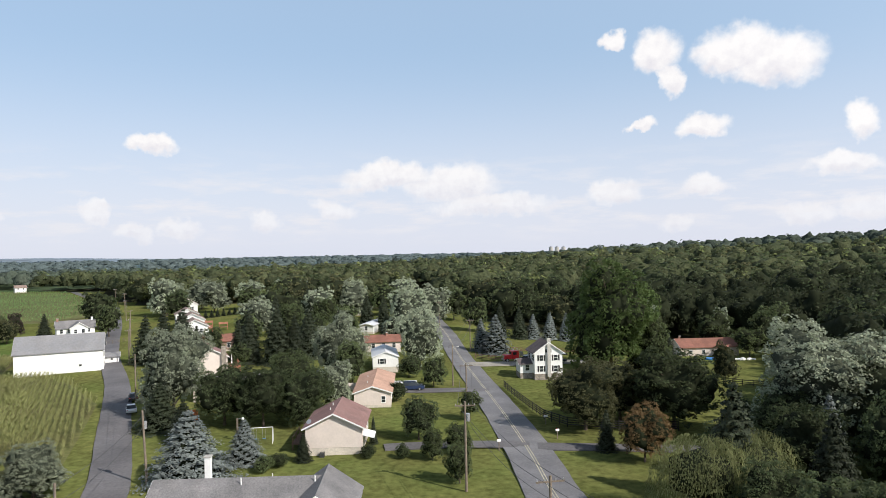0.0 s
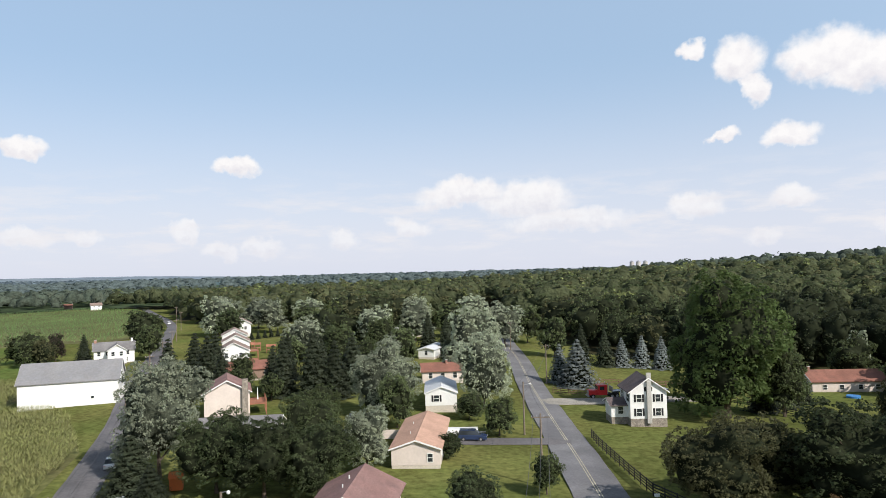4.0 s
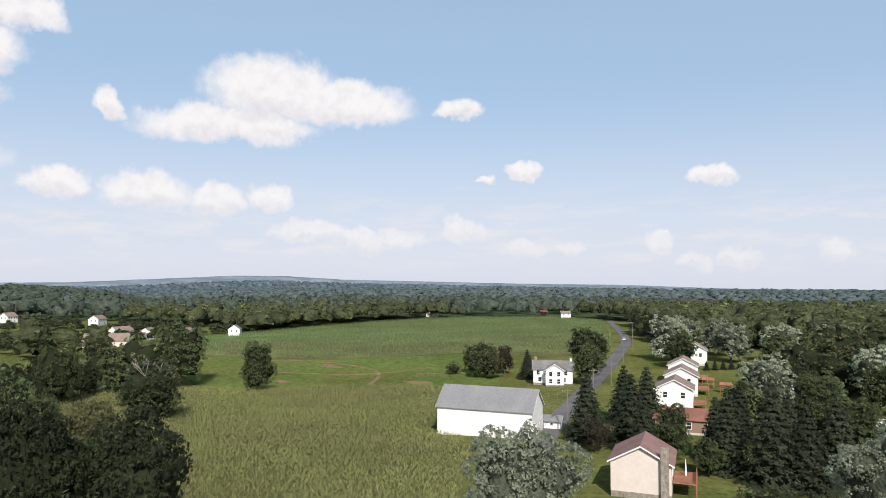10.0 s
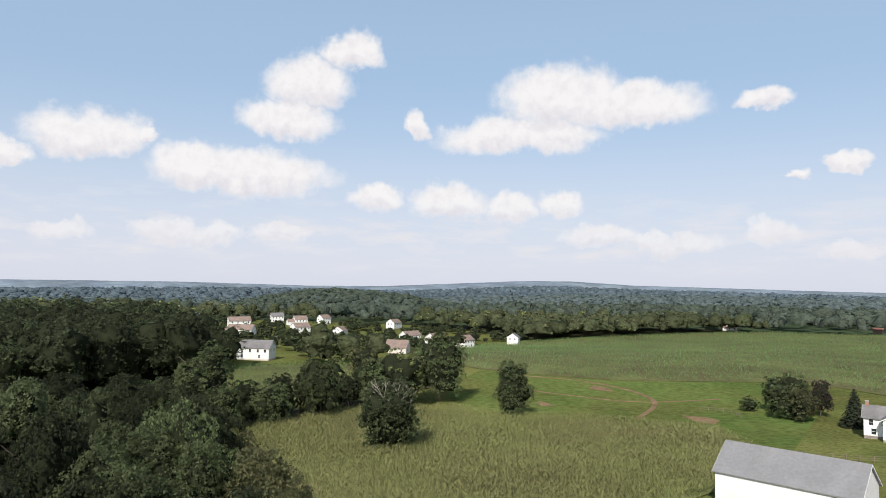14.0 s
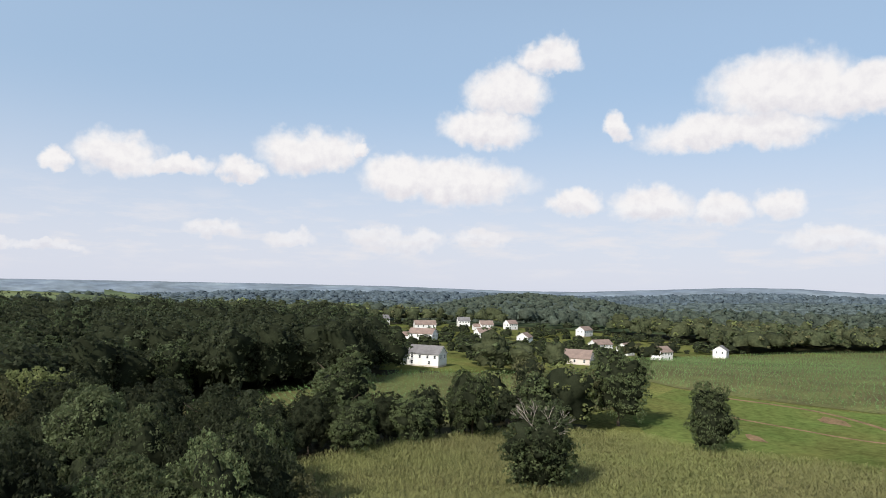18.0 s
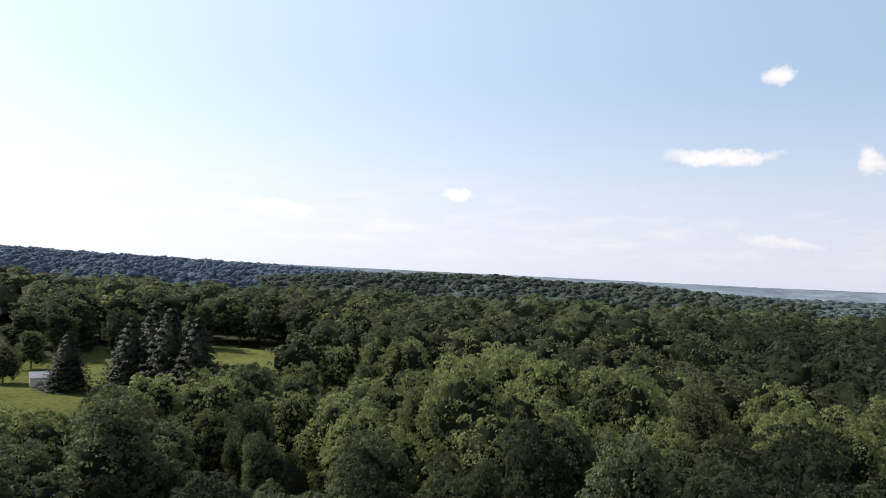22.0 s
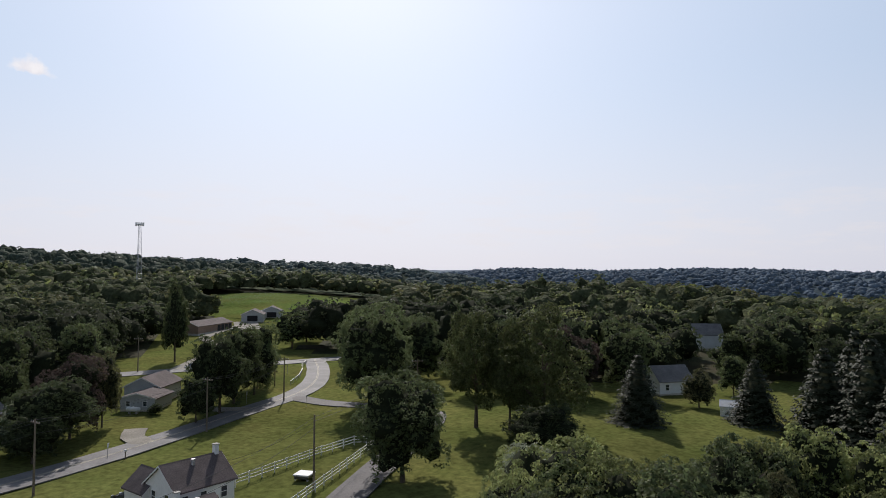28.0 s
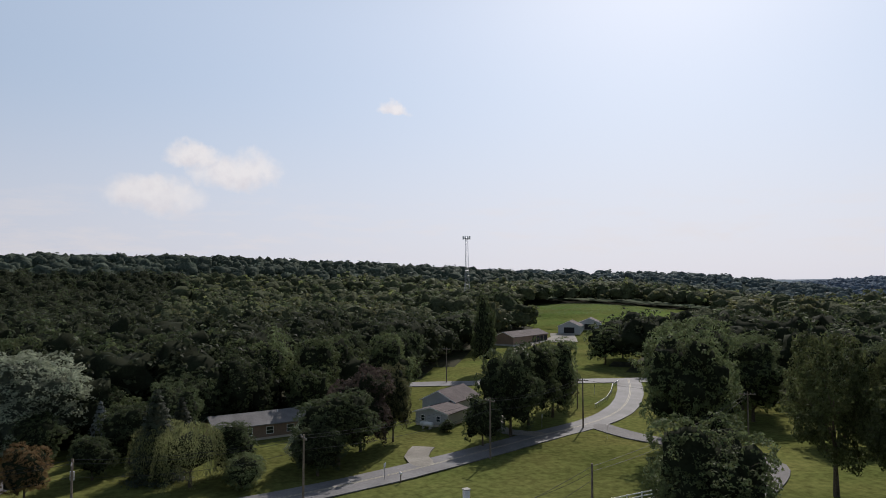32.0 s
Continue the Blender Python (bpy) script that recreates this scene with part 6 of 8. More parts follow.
# ---- woods ----
ESTATE = [(-312, 104), (-345, 85), (-420, 60), (-500, 85), (-640, 88), (-672, 160), (-665, 285), (-560, 350), (-495, 350), (-480, 290), (-405, 222), (-330, 190), (-313, 150)]
PLATEAU_EDGE = [(-60 - math.sin(radians(a)) * d, 90 + math.cos(radians(a)) * d) for a, d in ((105, 850), (112, 830), (120, 810), (127, 800), (133, 830), (133, 990), (124, 1010), (114, 1000), (106, 985))]
OPEN = [STRIP_EDGE, PLATEAU_EDGE,
        # corn, hay, far field and meadow together
        [(-46, 74), (-110, 198), (-160, 300), (-330, 600), (-400, 625), (-470, 560), (-490, 443), (-505, 371), (-490, 302), (-410, 215), (-372, 202), (-322, 186), (-312, 150), (-312, 126), (-306, 104), (-292, 96), (-277, 85), (-268, 66), (-250, 36), (-228, 25), (-206, 22), (-188, 40), (-185, 60), (-194, 78), (-212, 100), (-226, 124), (-242, 150), (-214, 160), (-212, 132), (-193, 100), (-173, 79), (-150, 89), (-112, 93), (-78, 95), (-58, 92)],
        # lawns along the lane and the main road, north of the start
        [(-58, 64), (-54, 20), (-58, 0), (72, 62), (56, 84), (62, 120), (100, 165), (118, 205), (104, 246), (60, 248), (22, 262), (10, 330), (-40, 330), (-66, 260), (-100, 395), (-148, 375), (-190, 412), (-240, 490), (-300, 590), (-340, 600), (-160, 300), (-110, 198), (-46, 76)],
        # lawns towards the junction and the highway
        [(-60, 5), (-66, -30), (-84, -128), (-70, -150), (-40, -140), (-20, -100), (18, -66), (66, -66), (92, -75), (104, -58), (128, -66), (140, -100), (165, -170), (215, -262), (255, -262), (275, -130), (215, -46), (170, -26), (140, -8), (112, 14), (112, 36), (72, 30), (66, 68)],
        # south lawns running up to the wood
        [(-58, 5), (-72, -20), (-96, -60), (-108, -128), (-84, -145), (-70, -100)],
        # estate gardens
        ESTATE]


def scatter(seed, r0, r1, gap, cx=-50.0, cy=80.0):
    """Spots for woodland trees in a ring, off all open ground."""
    rng = np.random.default_rng(seed)
    g = np.arange(-r1, r1, gap)
    x, y = np.meshgrid(g, g)
    x = x.ravel() + rng.uniform(-0.42, 0.42, x.size) * gap + cx
    y = y.ravel() + rng.uniform(-0.42, 0.42, y.size) * gap + cy
    d = np.hypot(x - cx, y - cy)
    ok = (d >= r0) & (d < r1)
    for edge in OPEN:
        ok &= ~inside(x, y, edge)
    for line, w in ((MAIN, 11), (LANE, 8), (CROSS, 11)):
        for (x0, y0), (x1, y1) in zip(line, line[1:]):
            s = np.clip(((x - x0) * (x1 - x0) + (y - y0) * (y1 - y0)) / ((x1 - x0) ** 2 + (y1 - y0) ** 2), 0, 1)
            ok &= np.hypot(x - x0 - s * (x1 - x0), y - y0 - s * (y1 - y0)) > w
    return np.stack([x[ok], y[ok]], -1)


def keep_off(spots, places, reach):
    for px, py in places:
        spots = spots[np.hypot(spots[:, 0] - px, spots[:, 1] - py) > reach]
    return spots


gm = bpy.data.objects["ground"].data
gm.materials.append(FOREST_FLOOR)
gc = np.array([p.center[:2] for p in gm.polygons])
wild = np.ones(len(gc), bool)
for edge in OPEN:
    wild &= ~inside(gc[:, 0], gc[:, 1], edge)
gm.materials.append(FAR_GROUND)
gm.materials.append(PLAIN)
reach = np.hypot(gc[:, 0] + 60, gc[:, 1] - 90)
# beyond 1750 m the ground takes the haze-tinted plain colour
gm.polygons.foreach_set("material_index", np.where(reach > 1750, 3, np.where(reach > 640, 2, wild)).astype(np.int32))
HOMES = [(o.location.x, o.location.y) for o in list(scene.objects) if o.get("category") in ("house", "barn", "garage", "farm building")]
near = keep_off(keep_off(scatter(21, 0, 255, 9.6), HOMES, 12), [(-13, -101), (-12, -124), (-4, -137), (2, -150)], 10)
by_field = near[(near[:, 0] < -50) & (near[:, 1] < 200) & (near[:, 1] > -60) & (near[:, 0] > -235)]
order = np.argsort(np.hypot(by_field[:, 0] + 80, by_field[:, 1] - 95))
by_field = by_field[order]
by_field = by_field[~((by_field[:, 0] > -68) & (by_field[:, 1] > 70))]
WOODS_KINDS = [Kind("woodland_tree", "woodland tree in dense green summer leaf", "round", L_WOODS, 2100, 0.33, 3),
               Kind("tall_woodland_tree", "tall woodland tree in dense green leaf", "tall", L_WOODS, 2100, 0.31, 2),
               Kind("light_woodland_tree", "woodland tree with light yellow-green leaves", "round", L_LIGHT, 2100, 0.33, 2),
               Kind("dark_woodland_tree", "woodland tree in full leaf, darkened for shade", "round", L_SHADED, 2100, 0.33, 2),
               Kind("olive_woodland_tree", "olive-toned woodland tree in full leaf", "tall", L_OLIVE, 2100, 0.31, 1)]
FINE_KINDS = [Kind("woodland_edge_tree", "leafy green tree at the edge of the wood", "round", L_WOODS, 4800, 0.22, 2),
              Kind("tall_edge_tree", "tall green tree at the edge of the wood", "tall", L_WOODS, 4600, 0.21, 2),
              Kind("light_edge_tree", "yellow-green tree at the edge of the wood", "round", L_LIGHT, 4800, 0.22, 1),
              Kind("dark_edge_tree", "tree at the edge of the wood, darkened for shade", "tall", L_SHADED, 4600, 0.21, 1)]
# leaf tone follows y: sunlit wood below 40, shaded wood beyond, put into colour
for k, (x, y) in enumerate(by_field[:190]):
    if k < 56:
        kind = FINE_KINDS[(2, 0, 1, 2, 0)[k % 5] if y < 40 else (3, 3, 1, 3, 0)[k % 5]]
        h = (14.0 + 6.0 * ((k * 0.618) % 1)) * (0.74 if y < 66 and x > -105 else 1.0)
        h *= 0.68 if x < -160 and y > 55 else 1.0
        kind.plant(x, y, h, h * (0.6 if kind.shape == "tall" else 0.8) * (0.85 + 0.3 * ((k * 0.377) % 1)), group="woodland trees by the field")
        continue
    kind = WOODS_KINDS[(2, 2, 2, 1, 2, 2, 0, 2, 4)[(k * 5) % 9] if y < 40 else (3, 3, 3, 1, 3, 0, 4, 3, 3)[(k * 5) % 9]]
    h = (12.5 + 7.0 * ((k * 0.618) % 1)) * (0.74 if y < 66 and x > -105 else 1.0)
    if y > 76 and x > -135:
        h += 2.5
    if x < -160 and y > 55:
        h *= 0.68
    kind.plant(x, y, h, h * (0.62 if kind.shape == "tall" else 0.78) * (0.85 + 0.3 * ((k * 0.377) % 1)), group="woodland trees by the field")
rest = np.concatenate([by_field[190:], near[~((near[:, 0] < -50) & (near[:, 1] < 200) & (near[:, 1] > -60) & (near[:, 0] > -235))]])
inner = np.random.default_rng(5)
gx, gy = inner.uniform(-665, -318, 1000), inner.uniform(60, 350, 1000)
ok = inside(gx, gy, ESTATE) & (inner.uniform(0, 1, gx.size) < 0.7)
garden = np.stack([gx[ok], gy[ok]], -1)
# treeless gaps along the camera's sightlines to the estate houses
sight_gaps = [(hx + 16 * (-42 - hx) / math.hypot(-42 - hx, 101 - hy), hy + 16 * (101 - hy) / math.hypot(-42 - hx, 101 - hy)) for hx, hy in HOMES if hx < -330]
sight_gaps += [(hx + 34 * (-42 - hx) / math.hypot(-42 - hx, 101 - hy), hy + 34 * (101 - hy) / math.hypot(-42 - hx, 101 - hy)) for hx, hy in HOMES if hx < -330]
clear = sight_gaps + [(2.2 * fx - 1.2 * hx, 2.2 * fy - 1.2 * hy) for (hx, hy), (fx, fy) in zip([q for q in HOMES if q[0] < -330], sight_gaps[len(sight_gaps) // 2:])]
garden = keep_off(keep_off(garden, HOMES, 13), sight_gaps, 14)
woods("estate_trees", "garden trees and hedges between the estate houses", garden, 150, L_GREEN, 35, (3.5, 8), 0.85, 0.07)
hedge = np.array([(-300 - 190 * k / 34 + 3 * math.sin(k * 2.1), 199 + 100 * (k / 34) ** 1.2 - 12 + 4 * math.cos(k * 1.7)) for k in range(19, 35)])
woods("hedgerow", "olive hedgerow trees along the far field", keep_off(hedge, HOMES, 14), 90, L_OLIVE, 36, (5, 11), 0.85, 0.075)


def in_sight(spots, lowest=-0.8):
    """Only trees that stand above the crowns before them, as seen from over the village."""
    rel = spots - [-60.0, 90.0]
    r, a = np.hypot(rel[:, 0], rel[:, 1]), np.arctan2(rel[:, 1], rel[:, 0])
    best = np.full(len(spots), -90.0)
    for k in range(1, 28):
        q = r * k / 28.0
        z = land(-60 + np.cos(a) * q, 90 + np.sin(a) * q) + 13.0
        best = np.where((q > 180) & (q < r - 40), np.maximum(best, np.degrees(np.arctan2(z - 30.0, q))), best)
    own = np.degrees(np.arctan2(land(spots[:, 0], spots[:, 1]) + 18.0 - 30.0, r))
    return spots[own > best + lowest]


middle = in_sight(keep_off(keep_off(scatter(22, 255, 640, 11.0), HOMES, 14), clear, 13), -2.2)
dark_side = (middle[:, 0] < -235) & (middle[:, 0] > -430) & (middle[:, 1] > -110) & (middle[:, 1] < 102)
shaded_wood, middle = middle[dark_side], middle[~dark_side]
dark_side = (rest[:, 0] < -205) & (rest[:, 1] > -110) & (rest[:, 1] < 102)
shaded_wood, rest = np.concatenate([shaded_wood, rest[dark_side]]), rest[~dark_side]
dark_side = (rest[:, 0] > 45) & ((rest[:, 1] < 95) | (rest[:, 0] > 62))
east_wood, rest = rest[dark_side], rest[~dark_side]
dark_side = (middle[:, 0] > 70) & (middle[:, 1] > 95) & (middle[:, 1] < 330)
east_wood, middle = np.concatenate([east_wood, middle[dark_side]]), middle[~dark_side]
closer = np.hypot(middle[:, 0] + 50, middle[:, 1] - 80) < 400
far = in_sight(keep_off(scatter(23, 640, 1250, 19.0), HOMES, 20), -0.5)
further = in_sight(scatter(25, 1250, 1900, 36.0))
furthest = in_sight(scatter(24, 1900, 3000, 75.0))
# the same woods in a few leaf colours, mixed tree by tree
MIX = np.random.default_rng(77)
for spots, name, label, quads, tall, spread, clump, sub in (
        (shaded_wood, "dark_oak_wood", "tall wood behind the corn strip, leaves darkened for shade", 1000, (17, 25), 0.62, 0.025, 3),
        (east_wood, "east_wood", "shady wood east of the highway", 520, (12, 20), 0.60, 0.029, 3),
        (rest, "near_woods", "dense wood around the village", 700, (11, 19), 0.60, 0.028, 3),
        (middle[closer], "middle_woods", "unbroken woodland canopy", 260, (10, 20), 0.72, 0.04, 3),
        (middle[~closer], "outer_woods", "woodland canopy beyond the village", 72, (10, 20), 0.74, 0.06, 2),
        (far, "far_woods", "distant woodland canopy on rolling hills", 14, (10, 20), 0.74, 0.08, 2),
        (further, "further_woods", "woodland on the far slopes", 8, (13, 19), 1.15, 0.11, 1),
        (furthest, "furthest_woods", "hazy woodland beyond the hills", 5, (13, 18), 2.0, 0.15, 1)):
    pick = MIX.uniform(0, 1, len(spots))
    for lo, hi, word, mat in ((0, 0.40, "mid-green", L_WOODS), (0.40, 0.62, "dark green", L_DARK), (0.62, 0.80, "olive green", L_OLIVE), (0.80, 0.96, "yellow-green", L_LIGHT), (0.96, 1.01, "pale green", L_SILVER)):
        mat = L_LIGHT if mat is L_SILVER else mat
        # near woods get the shade-coloured cores, farther ones the canopy skins
        skin = CROWN_SHADE if name in ("dark_oak_wood", "east_wood", "near_woods") else CANOPY if name in ("middle_woods", "outer_woods") else CANOPY_FAR if name == "far_woods" else CANOPY_BLUE
        # ring by ring outward, the leaf colour carries more painted haze
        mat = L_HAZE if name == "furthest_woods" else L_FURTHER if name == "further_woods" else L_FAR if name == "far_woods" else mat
        # the west and east woods take leaves darkened for shade
        mat = (L_SHADED if lo < 0.7 else L_DARK) if name in ("dark_oak_wood", "east_wood") else mat
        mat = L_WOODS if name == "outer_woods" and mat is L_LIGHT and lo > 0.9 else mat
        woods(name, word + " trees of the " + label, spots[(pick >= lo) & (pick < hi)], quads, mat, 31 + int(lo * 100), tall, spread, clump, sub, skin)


# pale fields far off between the woods
for cx, cy, long, deep, turn in ((-900, 480, 170, 60, 70), (-1180, 560, 230, 70, 60), (-760, 760, 150, 60, 40), (-1250, 120, 240, 80, 85), (-900, -160, 160, 70, 110), (-640, -300, 150, 70, 130), (-1150, -420, 260, 80, 120), (-560, 900, 200, 70, 30), (-1500, 760, 300, 90, 60), (-1050, -120, 240, 70, 100), (-350, 1050, 180, 70, 15)):
    ca, sa = math.cos(radians(turn)), math.sin(radians(turn))
    patch("distant_field", [(cx + long * u * ca - deep * v * sa, cy + long * u * sa + deep * v * ca) for u, v in ((-0.5, -0.4), (0.1, -0.5), (0.5, -0.3), (0.45, 0.5), (-0.1, 0.42), (-0.52, 0.5))], DISTANT_CROP, 9.0, "pale green field far off between woods", "field", cell=40)


patch("plateau_field", PLATEAU_EDGE, DISTANT_CROP, 0.4, "pale green field on a rise beyond the woods", "field", cell=25)
copse = np.array([(-60 - math.sin(radians(a)) * d, 90 + math.cos(radians(a)) * d) for a, d in [(106.5 + 0.5 * k, 1000 + 14 * math.sin(k * 2.3)) for k in range(16)] + [(119 + 0.6 * k, 985 + 10 * math.sin(k * 1.7)) for k in range(8)] + [(123 + 0.5 * k, 840 + 5 * math.sin(k * 2.9)) for k in range(6)]])
woods("field_copse", "dark copse of trees beside the far field", copse, 30, L_FAR, 39, (13, 19), 0.8, 0.08, 2, CANOPY_FAR)


def ridge(name, label, profile, dist, rough, material, seed, thick=500.0, foot=-95.0, trees=None):
    """A long wooded ridge on the skyline: a rounded body whose crest follows (turn, height angle) pairs in degrees."""
    rng = np.random.default_rng(seed)
    turns, rises = zip(*profile)
    n, m = int(abs(turns[-1] - turns[0]) * 5), 26
    ph = rng.uniform(0, 6.28, 8)
    verts, faces = [], []
    for i in range(n + 1):
        s = i / n
        turn = turns[0] + (turns[-1] - turns[0]) * s
        a = radians(turn)
        crest = 29.0 + dist * math.tan(radians(float(np.interp(turn, turns, rises)) + (0.035 * math.sin(turn * 2.1 + ph[0]) + 0.02 * math.sin(turn * 5.3 + ph[1])) * min(1.0, 1500.0 / dist) ** 2))
        for k in range(m):
            q = k / (m - 1)
            d = dist + thick * (q - 0.8) * (1 + 0.08 * math.sin(turn * 0.9 + ph[3]))
            up = math.sin(math.pi / 2 * min(q / 0.8, 1.0)) ** 0.9 if q < 0.9 else (1 - q) / 0.1
            z = foot + (crest - foot) * up + rough * rng.uniform(-1, 1) * (0 < k < m - 1)
            verts.append((-60 - math.sin(a) * d, 90 + math.cos(a) * d, z))
    for i in range(n):
        for k in range(m - 1):
            a = i * m + k
            faces.append((a, a + 1, a + m + 1, a + m))
    if trees:
        gap, leaves, skin, sub = trees
        v = np.array(verts).reshape(n + 1, m, 3)
        count = int(math.radians(abs(turns[-1] - turns[0])) * dist * thick * 0.65 / gap ** 2)
        fi, fk = rng.uniform(0, n - 0.01, count), rng.uniform(0.28, 0.86, count) * (m - 1)
        i, k = fi.astype(int), fk.astype(int)
        a, b = (fi - i)[:, None], (fk - k)[:, None]
        at = (v[i, k] * (1 - a) + v[i + 1, k] * a) * (1 - b) + (v[i, k + 1] * (1 - a) + v[i + 1, k + 1] * a) * b
        woods(name.replace("backdrop_", "") + "_trees", "tree crowns on the " + label, at[:, :2], 6, leaves, seed, (0.8 * gap, 1.25 * gap), 0.95, 0.11, sub, skin, at[:, 2] - 0.45 * gap)
    return tagged(new(name, mesh_from(name, verts, faces, material)), label, "backdrop", "", "structure")


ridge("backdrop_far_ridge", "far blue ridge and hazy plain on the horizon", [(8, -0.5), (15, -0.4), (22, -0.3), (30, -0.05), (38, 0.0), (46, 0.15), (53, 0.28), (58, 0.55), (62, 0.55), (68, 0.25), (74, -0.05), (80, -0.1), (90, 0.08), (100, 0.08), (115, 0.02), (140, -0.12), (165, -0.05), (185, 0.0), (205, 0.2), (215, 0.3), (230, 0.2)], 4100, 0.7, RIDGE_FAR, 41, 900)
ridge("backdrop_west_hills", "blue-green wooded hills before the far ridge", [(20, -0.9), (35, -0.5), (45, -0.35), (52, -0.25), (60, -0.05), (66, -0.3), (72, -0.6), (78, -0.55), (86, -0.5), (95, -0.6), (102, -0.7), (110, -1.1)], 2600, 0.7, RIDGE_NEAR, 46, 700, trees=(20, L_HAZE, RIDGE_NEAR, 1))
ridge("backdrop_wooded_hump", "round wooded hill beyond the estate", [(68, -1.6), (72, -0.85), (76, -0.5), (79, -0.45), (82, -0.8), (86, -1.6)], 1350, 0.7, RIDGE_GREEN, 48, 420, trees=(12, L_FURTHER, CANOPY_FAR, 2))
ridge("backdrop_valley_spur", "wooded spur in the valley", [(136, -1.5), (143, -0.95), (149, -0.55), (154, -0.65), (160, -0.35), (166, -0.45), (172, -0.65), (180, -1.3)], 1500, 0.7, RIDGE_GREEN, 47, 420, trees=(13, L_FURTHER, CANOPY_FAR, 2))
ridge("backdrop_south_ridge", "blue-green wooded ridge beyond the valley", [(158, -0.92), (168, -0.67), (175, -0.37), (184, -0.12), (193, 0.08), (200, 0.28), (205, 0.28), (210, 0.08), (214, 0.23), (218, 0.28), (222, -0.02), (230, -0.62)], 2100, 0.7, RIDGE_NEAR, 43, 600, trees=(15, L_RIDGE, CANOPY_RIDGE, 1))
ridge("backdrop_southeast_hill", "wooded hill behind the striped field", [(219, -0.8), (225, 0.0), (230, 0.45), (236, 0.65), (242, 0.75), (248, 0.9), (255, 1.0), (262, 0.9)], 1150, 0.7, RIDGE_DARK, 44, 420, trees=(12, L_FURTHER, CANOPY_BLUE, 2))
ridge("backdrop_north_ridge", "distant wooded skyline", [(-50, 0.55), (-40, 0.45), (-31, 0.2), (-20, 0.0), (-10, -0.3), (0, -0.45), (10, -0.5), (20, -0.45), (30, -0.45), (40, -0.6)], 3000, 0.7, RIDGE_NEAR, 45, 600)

# ---- drives, lines and kerbs ----
ribbon("house_drive", [(12, 98), (6, 98.5), (-2, 98.5), (-9, 97.5)], 3.4, ASPHALT_OLD, 0.08, label="short asphalt drive to the red-roofed house", category="drive")
ribbon("east_drive", [(13, 97), (20, 96.2), (30, 95), (44, 92)], 3.6, ASPHALT_OLD, 0.08, label="asphalt drive curving into the trees", category="drive")
ribbon("side_drive", [(9, 142), (3, 142), (-4, 141), (-10, 140.5)], 4.2, ASPHALT_OLD, 0.08, label="asphalt drive with a parked van", category="drive")
ribbon("gravel_yard", [(6, 178), (12, 180), (22, 183), (34, 188), (46, 190)], 6.5, GRAVEL, 0.08, label="pale gravel yard where a lorry stands", category="drive")
ribbon("farm_drive", [(104, -8), (120, -22), (140, -38), (160, -48), (180, -54), (200, -72), (222, -98)], 4.4, GRAVEL, 0.09, label="gravel drive curving up to the farm garages", category="drive")
ribbon("garage_yard", [(196, -84), (212, -92), (228, -100)], 12.0, GRAVEL, 0.1, label="pale gravel apron before the garages", category="drive")
ribbon("grey_house_drive", [(37, 6), (44, 12), (52, 10), (58, 6)], 4.0, GRAVEL, 0.08, label="drive to the grey house", category="drive")
ribbon("ranch_drive", [(24, 33), (30, 33), (36, 30)], 4.0, GRAVEL, 0.08, label="gravel pull-off beside the road", category="drive")
ribbon("estate_street", [(-352, 150), (-372, 165), (-400, 160), (-440, 150), (-520, 150)], 6.0, GRAVEL, 0.08, label="pale estate street between lawns", category="road")


def stripe(name, points, off, width, material, label, gap=None):
    """A painted line along a road, a few millimetres above it."""
    me_pts = []
    pts = [Vector(p) for p in points]
    line = []
    for i in range(len(pts) - 1):
        p0, p1, p2, p3 = pts[max(i - 1, 0)], pts[i], pts[i + 1], pts[min(i + 2, len(pts) - 1)]
        n = max(2, int((p2 - p1).length / 3.0))
        for k in range(n):
            s = k / n
            line.append(0.5 * ((2 * p1) + (p2 - p0) * s + (2 * p0 - 5 * p1 + 4 * p2 - p3) * s * s + (3 * p1 - p0 - 3 * p2 + p3) * s ** 3))
    line.append(pts[-1])
    verts, faces = [], []
    for i, p in enumerate(line):
        d = (line[min(i + 1, len(line) - 1)] - line[max(i - 1, 0)]).normalized()
        side = Vector((-d.y, d.x))
        for s in (-1, 1):
            q = p + side * (off + s * width / 2)
            verts.append((q.x, q.y, ground(q.x, q.y) + 0.105))
    for i in range(len(line) - 1):
        a = i * 2
        faces.append((a, a + 1, a + 3, a + 2))
    return tagged(new(name, mesh_from(name, verts, faces, material)), label, "road marking", "", "structure")


for off in (-0.17, 0.17):
    stripe("centre_line", MAIN, off, 0.13, LINE_PAINT, "faded yellow centre line")



